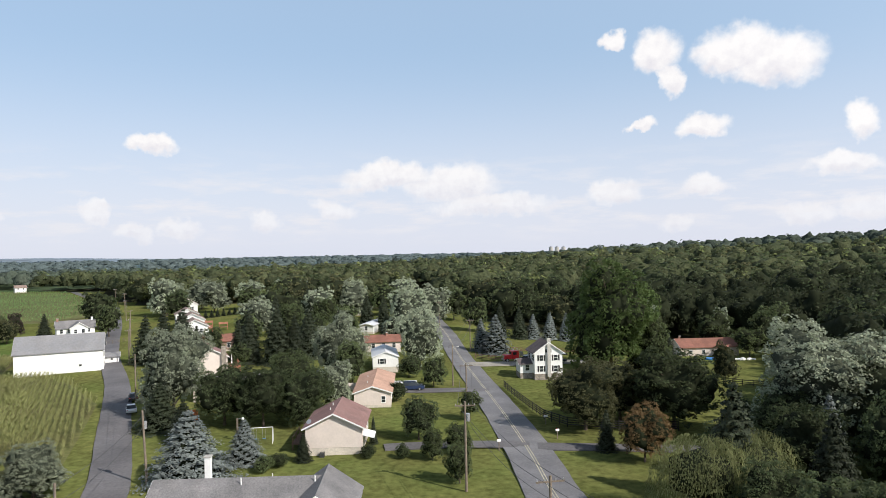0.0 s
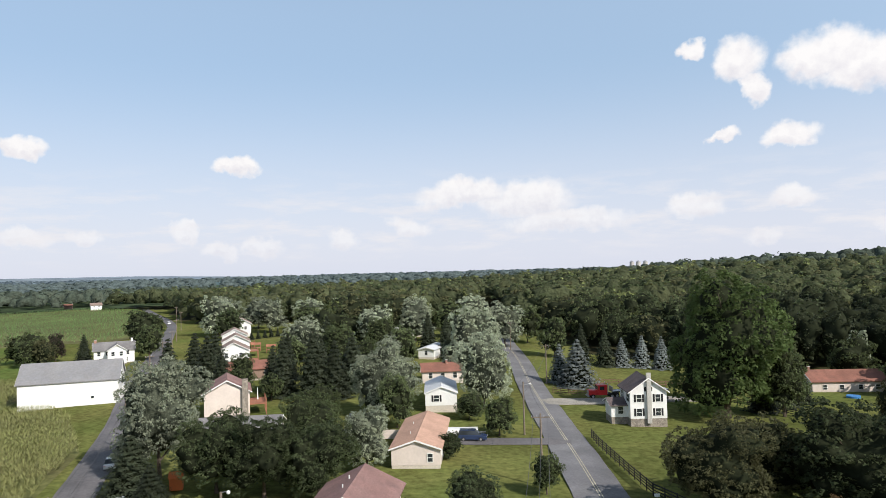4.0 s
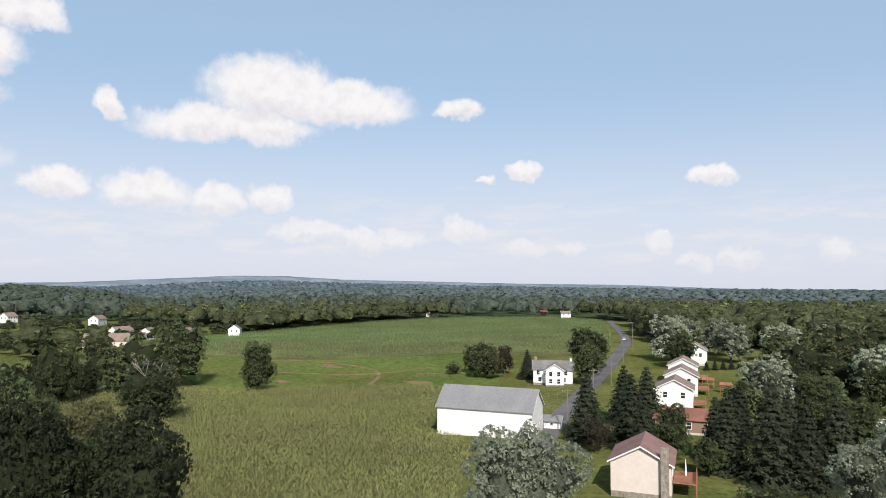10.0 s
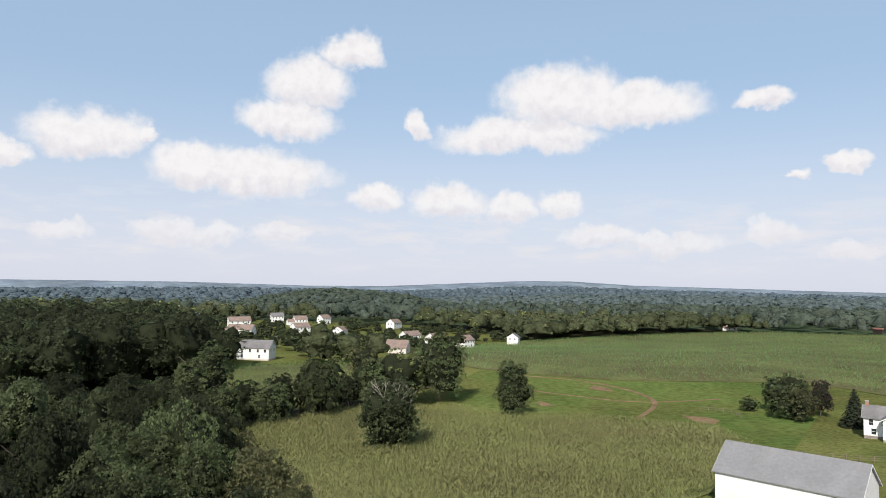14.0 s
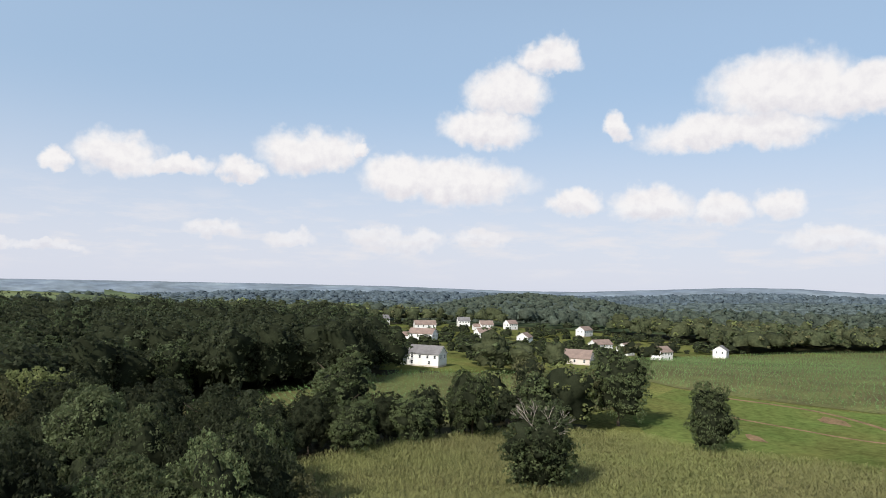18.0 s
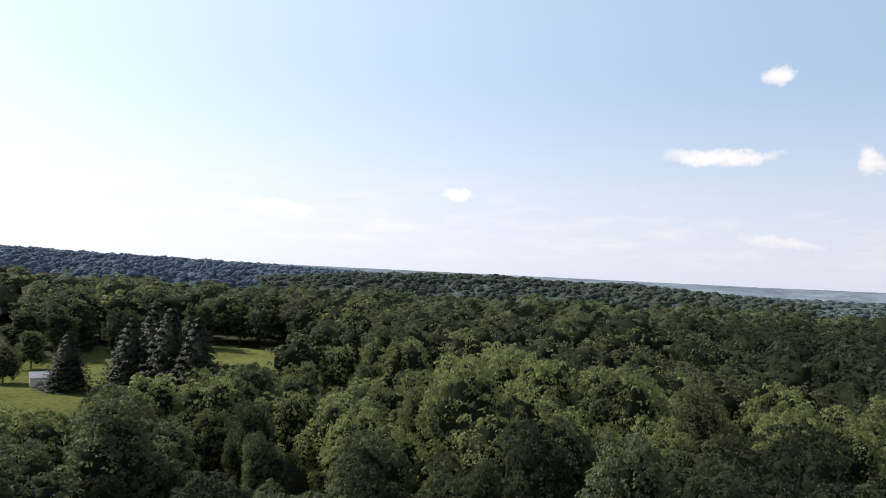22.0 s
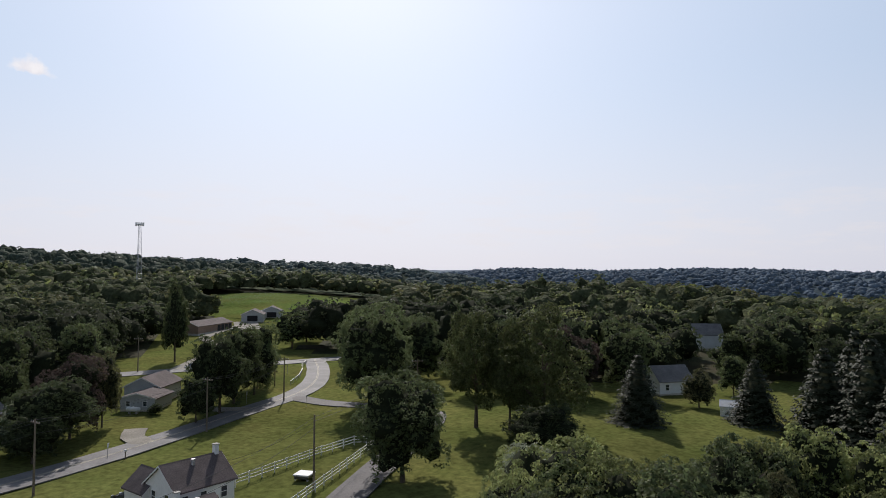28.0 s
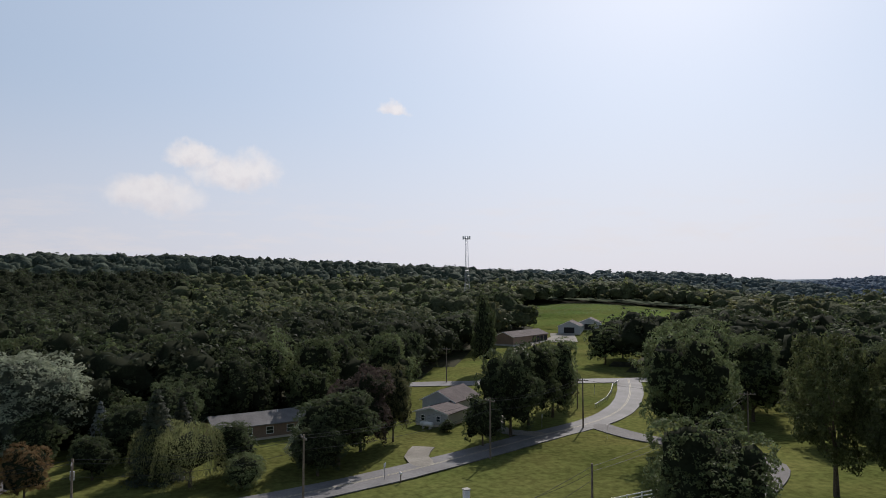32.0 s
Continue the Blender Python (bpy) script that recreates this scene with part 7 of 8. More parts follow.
# ---- fences ----
def rail_fence(name, label, points, height, rails, material, gap=2.4, post=0.13, rail=0.13, pickets=False):
    x0, y0 = points[0]
    e = thing(name, label, "fence", x0, y0, 0.0)
    for (ax, ay), (bx, by) in zip(points, points[1:]):
        n = max(1, round(math.hypot(bx - ax, by - ay) / gap))
        turn = math.atan2(by - ay, bx - ax)
        for k in range(n + 1):
            s = k / n
            px, py = ax + (bx - ax) * s, ay + (by - ay) * s
            z = ground(px, py)
            me = POSTS.setdefault((height, post, material.name), None)
            if me is None:
                bm = new_box(-post / 2, post / 2, -post / 2, post / 2, -0.4, height + 0.08, bevel=0.02)
                me = bpy.data.meshes.new("post")
                bm.to_mesh(me)
                bm.free()
                me.materials.append(material)
                POSTS[(height, post, material.name)] = me
            o = part("post", me, material, e)
            o.matrix_local = pose(px - x0, py - y0, z, 0, 0, math.degrees(turn))
            if k < n:
                qx, qy = ax + (bx - ax) * (k + 1) / n, ay + (by - ay) * (k + 1) / n
                z2 = ground(qx, qy)
                for r in range(rails):
                    h = height * (r + 1) / rails - 0.08
                    bm = bmesh.new()
                    a, b = Vector((px - x0, py - y0, z + h)), Vector((qx - x0, qy - y0, z2 + h))
                    d = (b - a)
                    m = Matrix.Translation((a + b) / 2) @ Matrix.Rotation(math.atan2(d.y, d.x), 4, "Z") @ Matrix.Rotation(-math.atan2(d.z, math.hypot(d.x, d.y)), 4, "Y") @ Matrix.Diagonal((d.length, 0.05, rail, 1))
                    bmesh.ops.create_cube(bm, size=1.0, matrix=m)
                    part("rail", bm, material, e)
    return e


POSTS = {}
rail_fence("white_rail_fence", "white three-rail paddock fence beside the lane", [(-29.5, 49), (-26, 43), (-18, 28), (-7.2, 8)], 1.35, 3, TRIM)
rail_fence("white_paddock_fence", "white three-rail fence closing the paddock", [(-7.2, 8), (-4, 10.6), (-5, 20), (-8, 34)], 1.35, 3, TRIM)
rail_fence("black_rail_fence", "black four-rail fence along the road", [(12.6, 146), (13.1, 140), (14.0, 133), (15.2, 124), (16.6, 115), (19.5, 109), (27, 106), (36, 105)], 1.4, 4, BLACK_RAIL, rail=0.15)
rail_fence("brown_rail_fence", "weathered brown rail fence at the yard", [(8.5, 190), (12, 188.5), (16, 187.5)], 1.2, 3, RAIL_BROWN)
rail_fence("yard_rail_fence", "long brown rail fence behind the lorry", [(16, 205), (28, 206), (42, 208), (56, 204)], 1.2, 3, RAIL_BROWN)
rail_fence("slope_rail_fence", "dark rail fence down the grassy slope", [(46, 186), (52, 178), (55, 168), (58, 156), (64, 146), (72, 138)], 1.2, 3, BLACK_RAIL)
rail_fence("wood_barrier", "low brown rail barrier under the trees", [(41, 102), (48, 101)], 1.0, 3, RAIL_BROWN)
rail_fence("white_board_fence", "white solid board fence by the low house", [(-37.5, 143.5), (-31, 146)], 1.7, 6, TRIM, rail=0.27)
rail_fence("deck_screen_fence", "pale picket fence in the garden", [(-21.5, 140.5), (-18, 141)], 1.5, 6, CREAM_SIDING, rail=0.22)
rail_fence("garden_fence", "grey garden fence among the spruces", [(-36, 196), (-26, 198)], 1.4, 5, GREY_SIDING, rail=0.25)
rail_fence("farm_fence", "thin wire and post farm fence", [(-128, 206), (-119, 214), (-112, 224), (-108, 232)], 1.2, 3, POLE_WOOD, post=0.1, rail=0.03)
rail_fence("meadow_fence", "post and rail fence by the hay meadow", [(-184, 232), (-176, 236), (-168, 232)], 1.2, 2, POLE_WOOD, post=0.1, rail=0.06)
rail_fence("guard_rail", "steel guard rail at the road bend", [(59, -18), (67, -26), (76, -33), (85, -39), (90, -44)], 0.75, 1, STEEL, gap=2.0, rail=0.3)


# ---- utility poles and wires ----
def utility_pole(x, y, h, arm_turn=0.0, arm=True, lean=0.0, box_on=False, lamp=False, label="weathered wooden utility pole with a crossarm"):
    e = thing("utility_pole", label, "utility pole", x, y, ground(x, y), arm_turn)
    part("pole", tube(bmesh.new(), (0, 0, -0.5), (lean, 0, h), 0.17, 0.11, 10), POLE_WOOD, e)
    if arm:
        part("crossarm", new_box(lean - 1.2, lean + 1.2, -0.06, 0.06, h - 0.55, h - 0.42), POLE_WOOD, e)
        for u in (-1.1, -0.45, 0.45, 1.1):
            part("insulator", tube(bmesh.new(), (lean + u, 0, h - 0.42), (lean + u, 0, h - 0.24), 0.05, 0.035, 8), STEEL, e)
    if box_on:
        part("transformer", tube(bmesh.new(), (lean + 0.32, 0, h - 2.3), (lean + 0.32, 0, h - 1.4), 0.24, 0.24, 12), STEEL, e, "grey can transformer")
    if lamp:
        part("lamp_arm", tube(bmesh.new(), (lean, 0, h - 0.6), (lean + 1.0, 0, h - 0.3), 0.04, 0.04, 6), STEEL, e)
        part("lamp_head", new_box(lean + 0.9, lean + 1.4, -0.12, 0.12, h - 0.42, h - 0.25, bevel=0.03), TRIM, e, "white lamp head")
    return Vector((x, y, ground(x, y) + h - 0.3))


def wire(a, b, sag=0.8, name="power_line"):
    a, b = Vector(a), Vector(b)
    n, sides, r = 12, 5, 0.022
    verts, faces = [], []
    flat = Vector((-(b - a).y, (b - a).x, 0)).normalized()
    for k in range(n + 1):
        s = k / n
        p = a.lerp(b, s) - Vector((0, 0, sag * 4 * s * (1 - s)))
        for q in range(sides):
            ang = q * 2 * math.pi / sides
            verts.append(p + flat * (r * math.cos(ang)) + Vector((0, 0, r * math.sin(ang))))
    for k in range(n):
        for q in range(sides):
            w = (q + 1) % sides
            faces.append((k * sides + q, k * sides + w, (k + 1) * sides + w, (k + 1) * sides + q))
    ob = new(name, mesh_from(name, verts, faces, WIRE))
    return tagged(ob, "thin black overhead wire between poles", "wire", "overhead wires")


lane_poles = [utility_pole(-17.2, 27.7, 9.8, 60, arm=False, label="dark wooden utility pole inside the white fence"), utility_pole(-32.5, 56, 9.4, 70, False),
              utility_pole(-36.8, 83, 9.3, 60, False, -0.5, True, label="leaning wooden utility pole with a grey can transformer"), utility_pole(-60, 131, 9.3, 65, False), utility_pole(-84, 180, 9.3, 65),
              utility_pole(-99, 213, 9.3, 65), utility_pole(-115, 248, 9.3, 65), utility_pole(-141, 300, 9.3, 60), utility_pole(-166, 352, 9.3, 60), utility_pole(-200, 412, 9.3, 60)]
for a, b in zip(lane_poles, lane_poles[1:]):
    wire(a, b, 0.7)
    wire(a - Vector((0, 0, 1.4)), b - Vector((0, 0, 1.4)), 0.9)
junction_pole = utility_pole(9, -16, 10.2, 60)
wire(lane_poles[0], junction_pole, 0.9)
wire(lane_poles[0] - Vector((0, 0, 0.5)), junction_pole - Vector((0, 0, 0.5)), 1.2)
wire(lane_poles[0] - Vector((0, 0, 0.6)), Vector((-13.5, 37.5, 5.6)), 0.5)
road_poles = [utility_pole(40, -4, 9.8, 30), utility_pole(24.5, 22, 9.8, 20), utility_pole(8.2, 54, 9.8, 10), utility_pole(2.2, 79, 10.4, 5, True, 0.0, True), utility_pole(3.6, 118, 9.0, 5), utility_pole(1.6, 147, 8.8, 0, False, 0.0, False, True, "grey pole with a street lamp"), utility_pole(7.6, 203, 9.6, 0, True, label="pale utility pole with a double crossarm"), utility_pole(-2, 262, 9.5, 0)]
for a, b in zip(road_poles, road_poles[1:]):
    for off in (-0.9, 0.9):
        wire(a + Vector((off, 0, 0)), b + Vector((off, 0, 0)), 0.8)
    wire(a - Vector((0, 0, 1.6)), b - Vector((0, 0, 1.6)), 1.0)
wire(junction_pole, road_poles[0], 0.8)
utility_pole(107, 2, 10.0, 60)
utility_pole(60, -14, 9.0, 60, False)
utility_pole(-3, -52, 12.0, 0, False, label="tall thin metal pole in a garden")


def pole_lamp(x, y):
    e = thing("yard_lamp", "wooden yard lamp post with white globe", "lamp", x, y, ground(x, y))
    part("post", new_box(-0.1, 0.1, -0.1, 0.1, -0.3, 3.2), POLE_WOOD, e)
    part("arm", tube(bmesh.new(), (0, 0, 3.1), (0.8, 0, 3.3), 0.04, 0.04, 6), STEEL, e)
    bm = bmesh.new()
    bmesh.ops.create_uvsphere(bm, u_segments=12, v_segments=8, radius=0.22, matrix=Matrix.Translation((0.85, 0, 3.15)))
    part("globe", bm, TRIM, e, smooth=True)


pole_lamp(-31.8, 103)


# ---- vehicles ----
def wheels(e, xs, y, r, w=0.24):
    for x in xs:
        for s in (-1, 1):
            t = part("wheel", tube(bmesh.new(), (x, s * (y - w), r), (x, s * y, r), r, r, 16), RUBBER, e, "black tyre")
            part("rim", tube(bmesh.new(), (x, s * (y - 0.02), r), (x, s * (y + 0.012), r), r * 0.6, r * 0.55, 12), STEEL, t)


def car(name, label, x, y, turn, paint, kind="sedan"):
    e = thing(name, label, "car", x, y, ground(x, y) + 0.07, turn)
    L, W = 4.5, 1.78
    if kind == "van":
        low = [(-2.35, 0.3), (2.35, 0.3), (2.4, 0.75), (1.5, 1.02), (-2.35, 1.05), (-2.42, 0.7)]
        cab = [(-2.3, 1.03), (1.45, 1.0), (0.55, 1.66), (-0.2, 1.74), (-2.05, 1.72)]
    elif kind == "pickup":
        low = [(-2.7, 0.45), (2.6, 0.45), (2.62, 0.9), (1.3, 1.1), (-2.7, 1.1)]
        cab = [(-0.7, 1.08), (1.3, 1.08), (0.7, 1.75), (-0.55, 1.78)]
    else:
        low = [(-2.2, 0.3), (2.2, 0.3), (2.25, 0.62), (1.2, 0.88), (-1.9, 0.9), (-2.25, 0.75)]
        cab = [(-1.7, 0.88), (1.05, 0.87), (0.3, 1.38), (-0.95, 1.4)]

    def lengthwise(outline, w0, w1):
        bm = bmesh.new()
        a = [bm.verts.new((px, -w0 if pz < outline[0][1] + 0.2 else -w1, pz)) for px, pz in outline]
        b = [bm.verts.new((px, w0 if pz < outline[0][1] + 0.2 else w1, pz)) for px, pz in outline]
        bm.faces.new(a)
        bm.faces.new(b[::-1])
        for i in range(len(a)):
            j = (i + 1) % len(a)
            bm.faces.new((a[j], a[i], b[i], b[j]))
        bmesh.ops.recalc_face_normals(bm, faces=bm.faces[:])
        bmesh.ops.bevel(bm, geom=bm.edges[:], offset=0.06, segments=2, affect="EDGES", profile=0.6)
        return bm

    part("body", lengthwise(low, W / 2, W / 2 - 0.03), paint, e, smooth=False)
    cabin = part("cabin", lengthwise(cab, W / 2 - 0.06, W / 2 - 0.22), GLASS, e, "dark glazed cabin")
    tops = [p for p in cab if p[1] > cab[0][1] + 0.3]
    tx = [p[0] for p in tops]
    part("roof_panel", new_box(min(tx) + 0.05, max(tx) - 0.05, -W / 2 + 0.22, W / 2 - 0.22, max(p[1] for p in tops) - 0.03, max(p[1] for p in tops) + 0.03, bevel=0.02), paint, cabin)
    for s in (-1, 1):
        part("headlight", new_box(low[2][0] - 0.12, low[2][0] + 0.01, s * 0.62 - 0.16, s * 0.62 + 0.16, 0.6, 0.74, bevel=0.02), TRIM, e)
        part("tail_light", new_box(low[0][0] - 0.03, low[0][0] + 0.1, s * 0.68 - 0.12, s * 0.68 + 0.12, 0.62, 0.8, bevel=0.02), RED_PAINT, e)
    wheels(e, (-L * 0.31, L * 0.31), W / 2 + 0.01, 0.33 if kind != "pickup" else 0.38)
    return e


car("dark_blue_van", "dark blue van parked on the asphalt drive", -6.8, 141.2, 0, BLUE_PAINT, "van")
car("white_car", "white car parked on the lane verge", -57.0, 122.6, 116, WHITE_PAINT)
car("dark_car", "dark car parked in the tree shade by the lane", -61.4, 133.0, 116, DARK_PAINT)
car("silver_pickup", "pale pickup on the highway", 101.5, -12, 105, SILVER_PAINT, "pickup")
car("grey_car", "grey car parked beside the white house", -4.0, 46.5, 20, DARK_PAINT)
car("white_van", "white car on the far lane", -196, 396, 118, WHITE_PAINT, "van")


def boat_trailer(x, y, turn):
    e = thing("covered_trailer", "long white covered trailer behind the van", "trailer", x, y, ground(x, y) + 0.05, turn)
    part("body", prism(bmesh.new(), [(-1.0, 0.6), (1.0, 0.6), (1.0, 1.0), (0.7, 1.25), (-0.7, 1.25), (-1.0, 1.0)], -2.9, 2.9), WHITE_PAINT, e)
    part("drawbar", new_box(2.9, 4.2, -0.06, 0.06, 0.5, 0.6), STEEL, e)
    wheels(e, (-0.6,), 1.1, 0.32)


boat_trailer(-9.0, 144.3, 4)


def lorry(x, y, turn):
    e = thing("red_lorry", "red lorry with a long empty flatbed", "lorry", x, y, ground(x, y) + 0.05, turn)
    part("bonnet", new_box(-3.6, -1.6, -0.95, 0.95, 0.75, 1.9, bevel=0.12), RED_PAINT, e)
    cab = part("cab", new_box(-1.6, 0.5, -1.15, 1.15, 0.75, 2.95, bevel=0.12), RED_PAINT, e)
    part("windscreen", new_box(-1.63, -1.58, -0.95, 0.95, 1.95, 2.7), GLASS, cab)
    for s in (-1, 1):
        part("side_window", new_box(-1.2, -0.2, s * 1.15 - 0.02, s * 1.15 + 0.02, 1.9, 2.65), GLASS, cab)
        part("exhaust", tube(bmesh.new(), (0.65, s * 0.95, 0.9), (0.65, s * 0.95, 3.4), 0.08, 0.08, 8), STEEL, e)
    part("grille", new_box(-3.66, -3.6, -0.6, 0.6, 0.9, 1.75), STEEL, e)
    part("bumper", new_box(-3.85, -3.6, -1.1, 1.1, 0.45, 0.8, bevel=0.04), STEEL, e)
    part("chassis", new_box(0.5, 3.4, -0.45, 0.45, 0.7, 0.95), DARK_PAINT, e)
    bed = part("flatbed", new_box(1.6, 14.6, -1.2, 1.2, 1.3, 1.45), STEEL, e, "long pale steel flatbed")
    part("headboard", new_box(1.6, 1.7, -1.2, 1.2, 1.45, 2.5), STEEL, bed)
    for s in (-1, 1):
        part("side_rail", new_box(1.6, 14.6, s * 1.2 - 0.04, s * 1.2 + 0.04, 1.2, 1.5), DARK_PAINT, bed)
    wheels(e, (-2.8, 1.6, 2.7, 11.6, 12.8), 1.2, 0.5, 0.3)


lorry(19.5, 186.2, 12)
car("dark_pickup", "dark pickup beside the lorry", 30.5, 184.5, 20, DARK_PAINT, "pickup")


# ---- garden things ----
def swing_set(x, y, turn):
    e = thing("swing_set", "white swing set with a blue slide", "swing set", x, y, ground(x, y), turn)
    part("top_bar", tube(bmesh.new(), (-1.8, 0, 2.2), (1.8, 0, 2.2), 0.05, 0.05, 8), TRIM, e)
    for u in (-1.8, 1.8):
        for s in (-0.9, 0.9):
            part("leg", tube(bmesh.new(), (u, s, -0.1), (u, 0, 2.2), 0.045, 0.045, 8), TRIM, e)
    for u in (-0.8, 0.5):
        sw = part("seat", new_box(u - 0.22, u + 0.22, -0.1, 0.1, 0.5, 0.54), BLUE_PLASTIC, e)
        for s in (-0.2, 0.2):
            part("chain", tube(bmesh.new(), (u + s, 0, 0.52), (u + s, 0, 2.2), 0.012, 0.012, 4), STEEL, sw)
    part("slide", prism(bmesh.new(), [(-0.3, 1.3), (0.3, 1.3), (0.3, 1.36), (-0.3, 1.36)], -3.6, -1.8), BLUE_PLASTIC, e, "blue plastic slide")


swing_set(-27.8, 101.2, 10)


def hot_tub(x, y, turn):
    e = thing("garden_tub", "square white covered tub on the paddock grass", "tub", x, y, ground(x, y), turn)
    part("shell", new_box(-1.1, 1.1, -1.1, 1.1, 0.15, 0.6, bevel=0.12), DARK_PAINT, e)
    part("cover", new_box(-1.2, 1.2, -1.2, 1.2, 0.6, 0.8, bevel=0.08), WHITE_ROOF, e)
    for u in (-0.9, 0.9):
        for v in (-0.9, 0.9):
            part("foot", new_box(u - 0.1, u + 0.1, v - 0.1, v + 0.1, -0.05, 0.16), CONCRETE, e)


hot_tub(-12.5, 26.0, 30)


def gas_tank(x, y, turn):
    e = thing("gas_tank", "white horizontal gas tank on feet", "tank", x, y, ground(x, y), turn)
    bm = tube(bmesh.new(), (-1.2, 0, 0.85), (1.2, 0, 0.85), 0.5, 0.5, 16)
    for s in (-1, 1):
        bmesh.ops.create_uvsphere(bm, u_segments=16, v_segments=8, radius=0.5, matrix=Matrix.Translation((s * 1.2, 0, 0.85)) @ Matrix.Diagonal((0.6, 1, 1, 1)))
    part("tank", bm, WHITE_PAINT, e, smooth=True)
    part("dome", tube(bmesh.new(), (0, 0, 1.3), (0, 0, 1.5), 0.16, 0.16, 10), TRIM, e)
    for u in (-0.8, 0.8):
        part("foot", new_box(u - 0.12, u + 0.12, -0.35, 0.35, -0.05, 0.5), CONCRETE, e)


gas_tank(50.5, 25.0, 40)


def mailbox(x, y, turn):
    e = thing("mailbox", "white mailbox on a wooden post", "mailbox", x, y, ground(x, y), turn)
    part("post", new_box(-0.06, 0.06, -0.06, 0.06, -0.3, 1.05), POLE_WOOD, e)
    part("box", prism(bmesh.new(), [(-0.13, 1.05), (0.13, 1.05), (0.13, 1.25), (0.08, 1.34), (-0.08, 1.34), (-0.13, 1.25)], -0.28, 0.28), TRIM, e)
    part("flag", new_box(-0.1, -0.06, 0.13, 0.15, 1.2, 1.4), RED_PAINT, e)


for x, y in ((16.3, 111), (16.6, 101.5), (17.2, 39), (7.4, 96)):
    mailbox(x, y, 10)


def road_sign(x, y, turn, label="small road sign on a steel post", face=None):
    e = thing("road_sign", label, "sign", x, y, ground(x, y), turn)
    part("post", new_box(-0.04, 0.04, -0.03, 0.03, -0.3, 2.4), STEEL, e)
    part("plate", new_box(-0.35, 0.35, -0.06, -0.03, 1.7, 2.4, bevel=0.01), face or STEEL, e)


road_sign(30.5, -3.5, -30)
road_sign(76, -28, -40, "dark sign board on a post", DARK_PAINT)
road_sign(44, 3, -40, "white arrow-shaped sign by the road", TRIM)
road_sign(19, 41, -40, "white sign on a post by the road", TRIM)


def play_house(x, y, turn):
    e = thing("orange_playset", "orange and white plastic play set under the trees", "play set", x, y, ground(x, y), turn)
    part("tower", new_box(-0.8, 0.8, -0.6, 0.6, 0.0, 1.6, bevel=0.05), ORANGE_PLASTIC, e)
    part("roof", prism(bmesh.new(), [(-0.9, 1.6), (0.9, 1.6), (0.0, 2.3)], -0.9, 0.9), ORANGE_PLASTIC, e)


play_house(-42.5, 113.5, 20)
for k in range(14):
    a, r = k * 2.4, 0.35 * math.sqrt(k)
    x, y = -40.2 + r * math.cos(a) * 1.6, 102.2 + r * math.sin(a)
    bm = bmesh.new()
    bmesh.ops.create_icosphere(bm, subdivisions=1, radius=0.22 + 0.1 * ((k * 7) % 3), matrix=Matrix.Translation((0, 0, 0.12)) @ Matrix.Diagonal((1.3, 1, 0.7, 1)))
    e = thing("pale_stone", "pale stone in a heap on the lawn", "stone", x, y, ground(x, y), k * 40, "stone heap")
    part("stone", bm, CONCRETE, e)
for k in range(16):
    a, r = k * 2.4, 0.5 * math.sqrt(k)
    x, y = 86 + r * math.cos(a) * 1.8, 196 + r * math.sin(a)
    bm = bmesh.new()
    bmesh.ops.create_icosphere(bm, subdivisions=1, radius=0.35 + 0.15 * ((k * 7) % 3), matrix=Matrix.Translation((0, 0, 0.15)) @ Matrix.Diagonal((1.3, 1, 0.6, 1)))
    e = thing("white_stone", "pale stone heaped on the slope", "stone", x, y, ground(x, y), k * 40, "slope stone heap")
    part("stone", bm, TRIM, e)
pd = thing("paddling_pool", "round blue paddling pool on the grass", "pool", 77.5, 198, ground(77.5, 198))
part("wall", tube(bmesh.new(), (0, 0, -0.2), (0, 0, 0.4), 1.5, 1.55, 20), BLUE_PLASTIC, pd)
bs = gable_house("blue_shed", "small blue-grey shed among trees", -24.5, 172, 15, 4.5, 3.5, 2.1, 2.9, surface("blue_siding", (0.33, 0.4, 0.55), 0.6, (0.4, 0.1), (3.0, 0.1)), WHITE_ROOF, None, category="shed", windows=row("front", (0.8,), 0.9, 0.6, 0.7), over=0.15)
for x, y, t, lab in ((-66, 262, 20, "small white garden shed"), (-40, 226, 30, "pale garden shed among trees"), (-78, 205, 10, "white garden shed behind a house"), (-92, 330, 15, "cream garden shed on the lawn")):
    gable_house("small_shed", lab + " on grass", x, y, t, 4.5, 3.6, 2.1, 3.0, CREAM_SIDING, WHITE_ROOF, None, category="shed", doors=(("front", 0.0, 0.05, 1.2, 1.7),), over=0.15)
for x, y in ((-83.6, 256), (-91.5, 262.5)):
    e = thing("red_playset", "red timber play frame on a lawn", "play set", x, y, ground(x, y), 20)
    part("deck", new_box(-1.6, 1.6, -0.9, 0.9, 0.9, 1.05), DECK_WOOD, e)
    for u in (-1.5, 1.5):
        for v in (-0.8, 0.8):
            part("post", new_box(u - 0.07, u + 0.07, v - 0.07, v + 0.07, -0.2, 2.2), DECK_WOOD, e)
    part("roof", prism(bmesh.new(), [(-1.1, 2.1), (1.1, 2.1), (0.0, 2.8)], -1.7, 1.7), DECK_WOOD, e)
gable_house("hilltop_house", "white house on the crest of the far field", -383, 612, 40, 9.0, 7.0, 4.6, 6.6, WHITE_SIDING, SHINGLE_TAN, BLOCK, 0.4, windows=row("front", (-2, 2), 2.8))
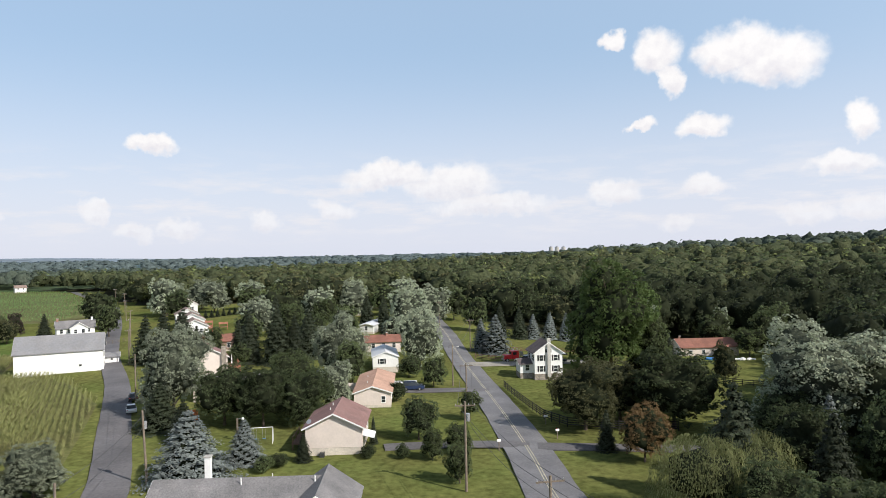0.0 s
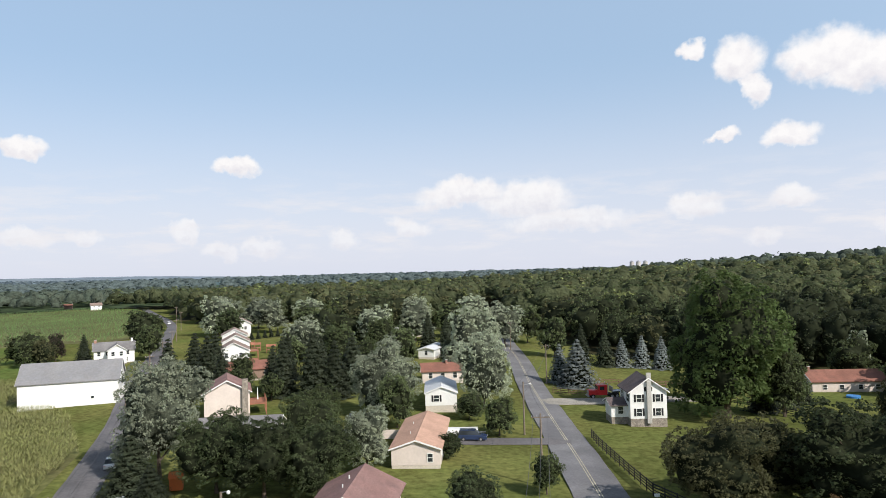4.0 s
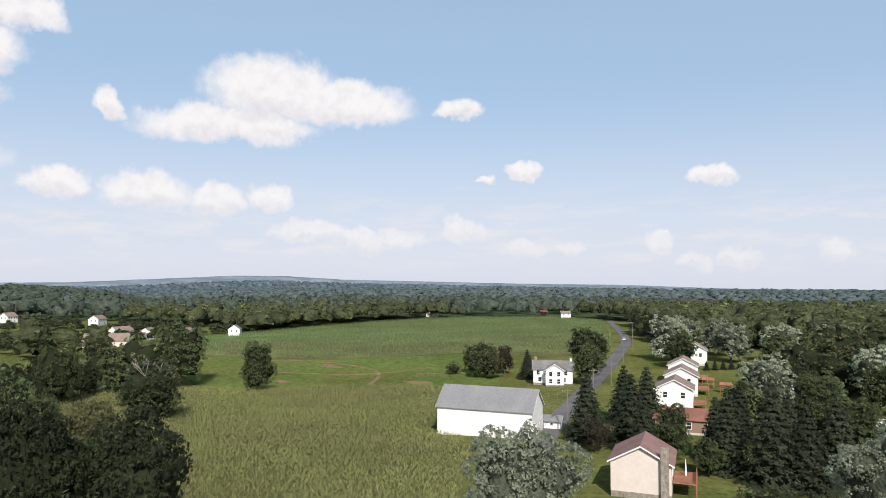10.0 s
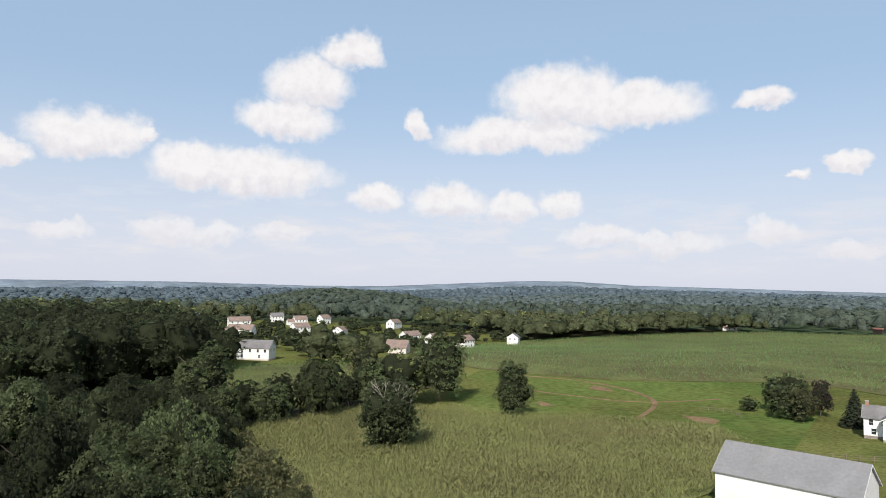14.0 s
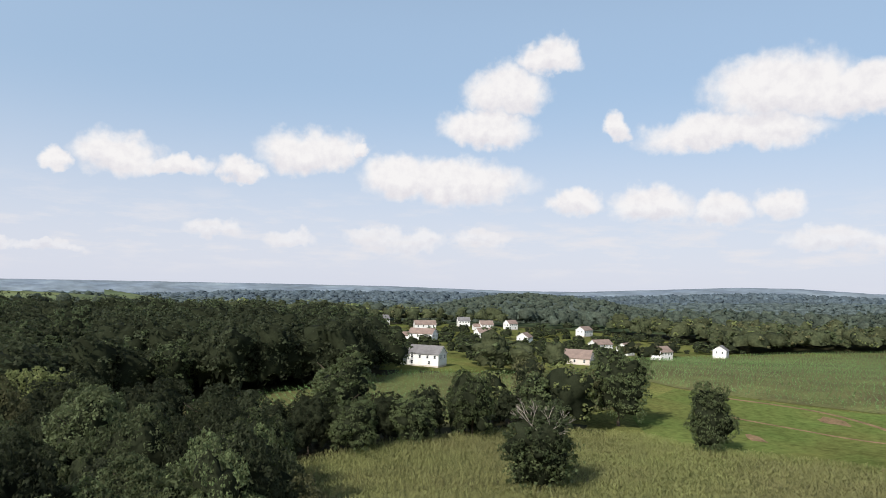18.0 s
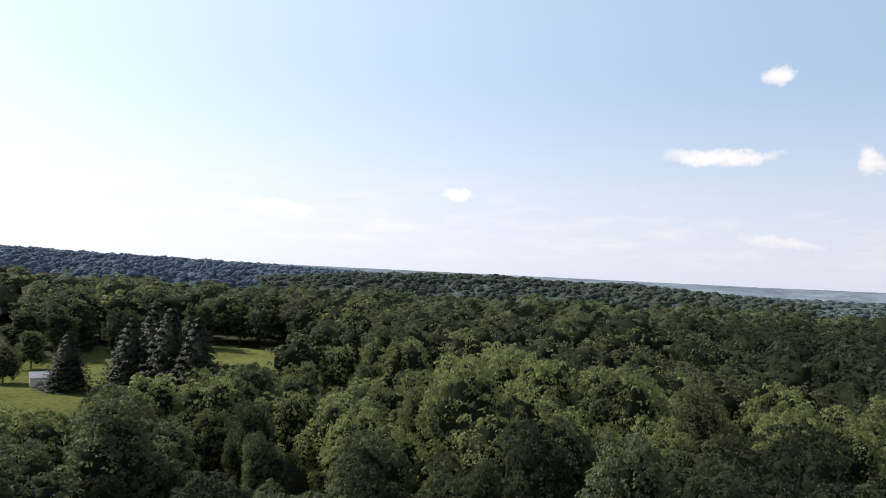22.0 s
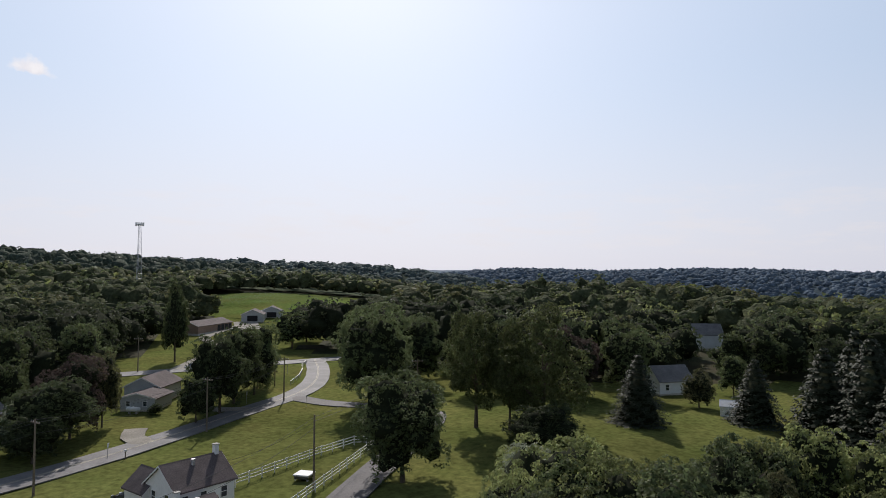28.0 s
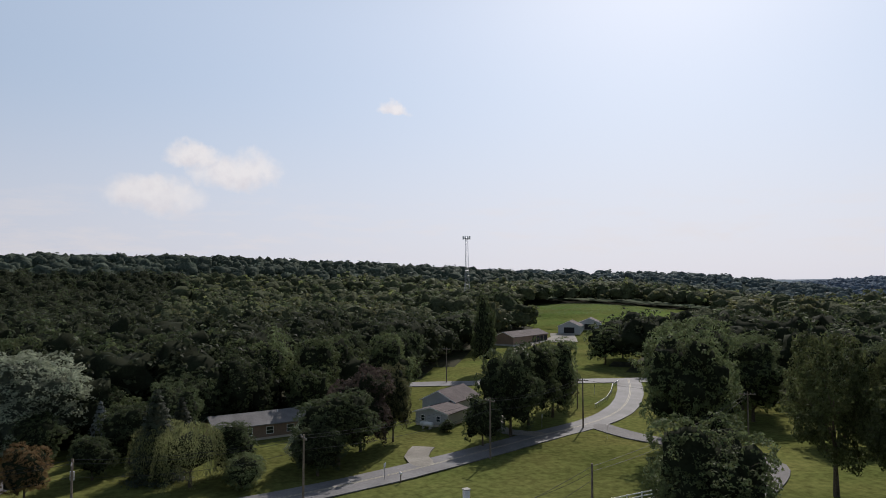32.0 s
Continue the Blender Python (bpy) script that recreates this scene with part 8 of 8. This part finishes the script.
gable_house("hilltop_cottage", "low white house beyond the far field", -500, 545, 60, 12.0, 7.0, 2.8, 4.4, WHITE_SIDING, SHINGLE_TAN, BLOCK, 0.4, windows=row("front", (-4, 0, 4), 1.0))
gable_house("rust_shed", "rust-brown shed at the edge of the field", -430, 640, 30, 7.0, 5.0, 3.0, 4.6, BROWN_SIDING, SHINGLE_RED, None, category="shed")


def silo(x, y, h, z=None):
    e = thing("silo", "tall pale farm silo on the skyline", "silo", x, y, ground(x, y), 0, "silos")
    part("barrel", tube(bmesh.new(), (0, 0, -1), (0, 0, h), 3.6, 3.6, 20), CONCRETE, e)
    part("dome", tube(bmesh.new(), (0, 0, h), (0, 0, h + 2.2), 3.6, 0.6, 20), STEEL, e)


for x in (182, 192, 203):
    silo(x, 1140, 29 - ground(x, 1140) * 1.0)


def lattice_tower(x, y, top):
    z0 = ground(x, y)
    H = top - z0
    e = thing("lattice_tower", "tall steel lattice mast with antenna platform", "mast", x, y, z0)
    def corner(k, s):
        r = 2.6 * (1 - s) + 0.9 * s
        a = 2.0944 * k + 0.4
        return Vector((r * math.cos(a), r * math.sin(a), H * s))
    for k in range(3):
        part("leg", tube(bmesh.new(), corner(k, 0), corner(k, 1), 0.14, 0.1, 6), STEEL, e)
    n = 16
    for i in range(n):
        for k in range(3):
            bm = tube(bmesh.new(), corner(k, i / n), corner((k + 1) % 3, (i + 1) / n), 0.06, 0.06, 5)
            tube(bm, corner(k, (i + 1) / n), corner((k + 1) % 3, (i + 1) / n), 0.05, 0.05, 5)
            part("brace", bm, STEEL, e)
    part("platform", tube(bmesh.new(), (0, 0, H - 0.4), (0, 0, H - 0.2), 2.4, 2.4, 12), STEEL, e)
    for k in range(12):
        a = k * 0.5236
        part("antenna", new_box(2.6 * math.cos(a) - 0.18, 2.6 * math.cos(a) + 0.18, 2.6 * math.sin(a) - 0.18, 2.6 * math.sin(a) + 0.18, H - 1.2, H + 1.2), TRIM, e)


lattice_tower(373, -102, 61.3)
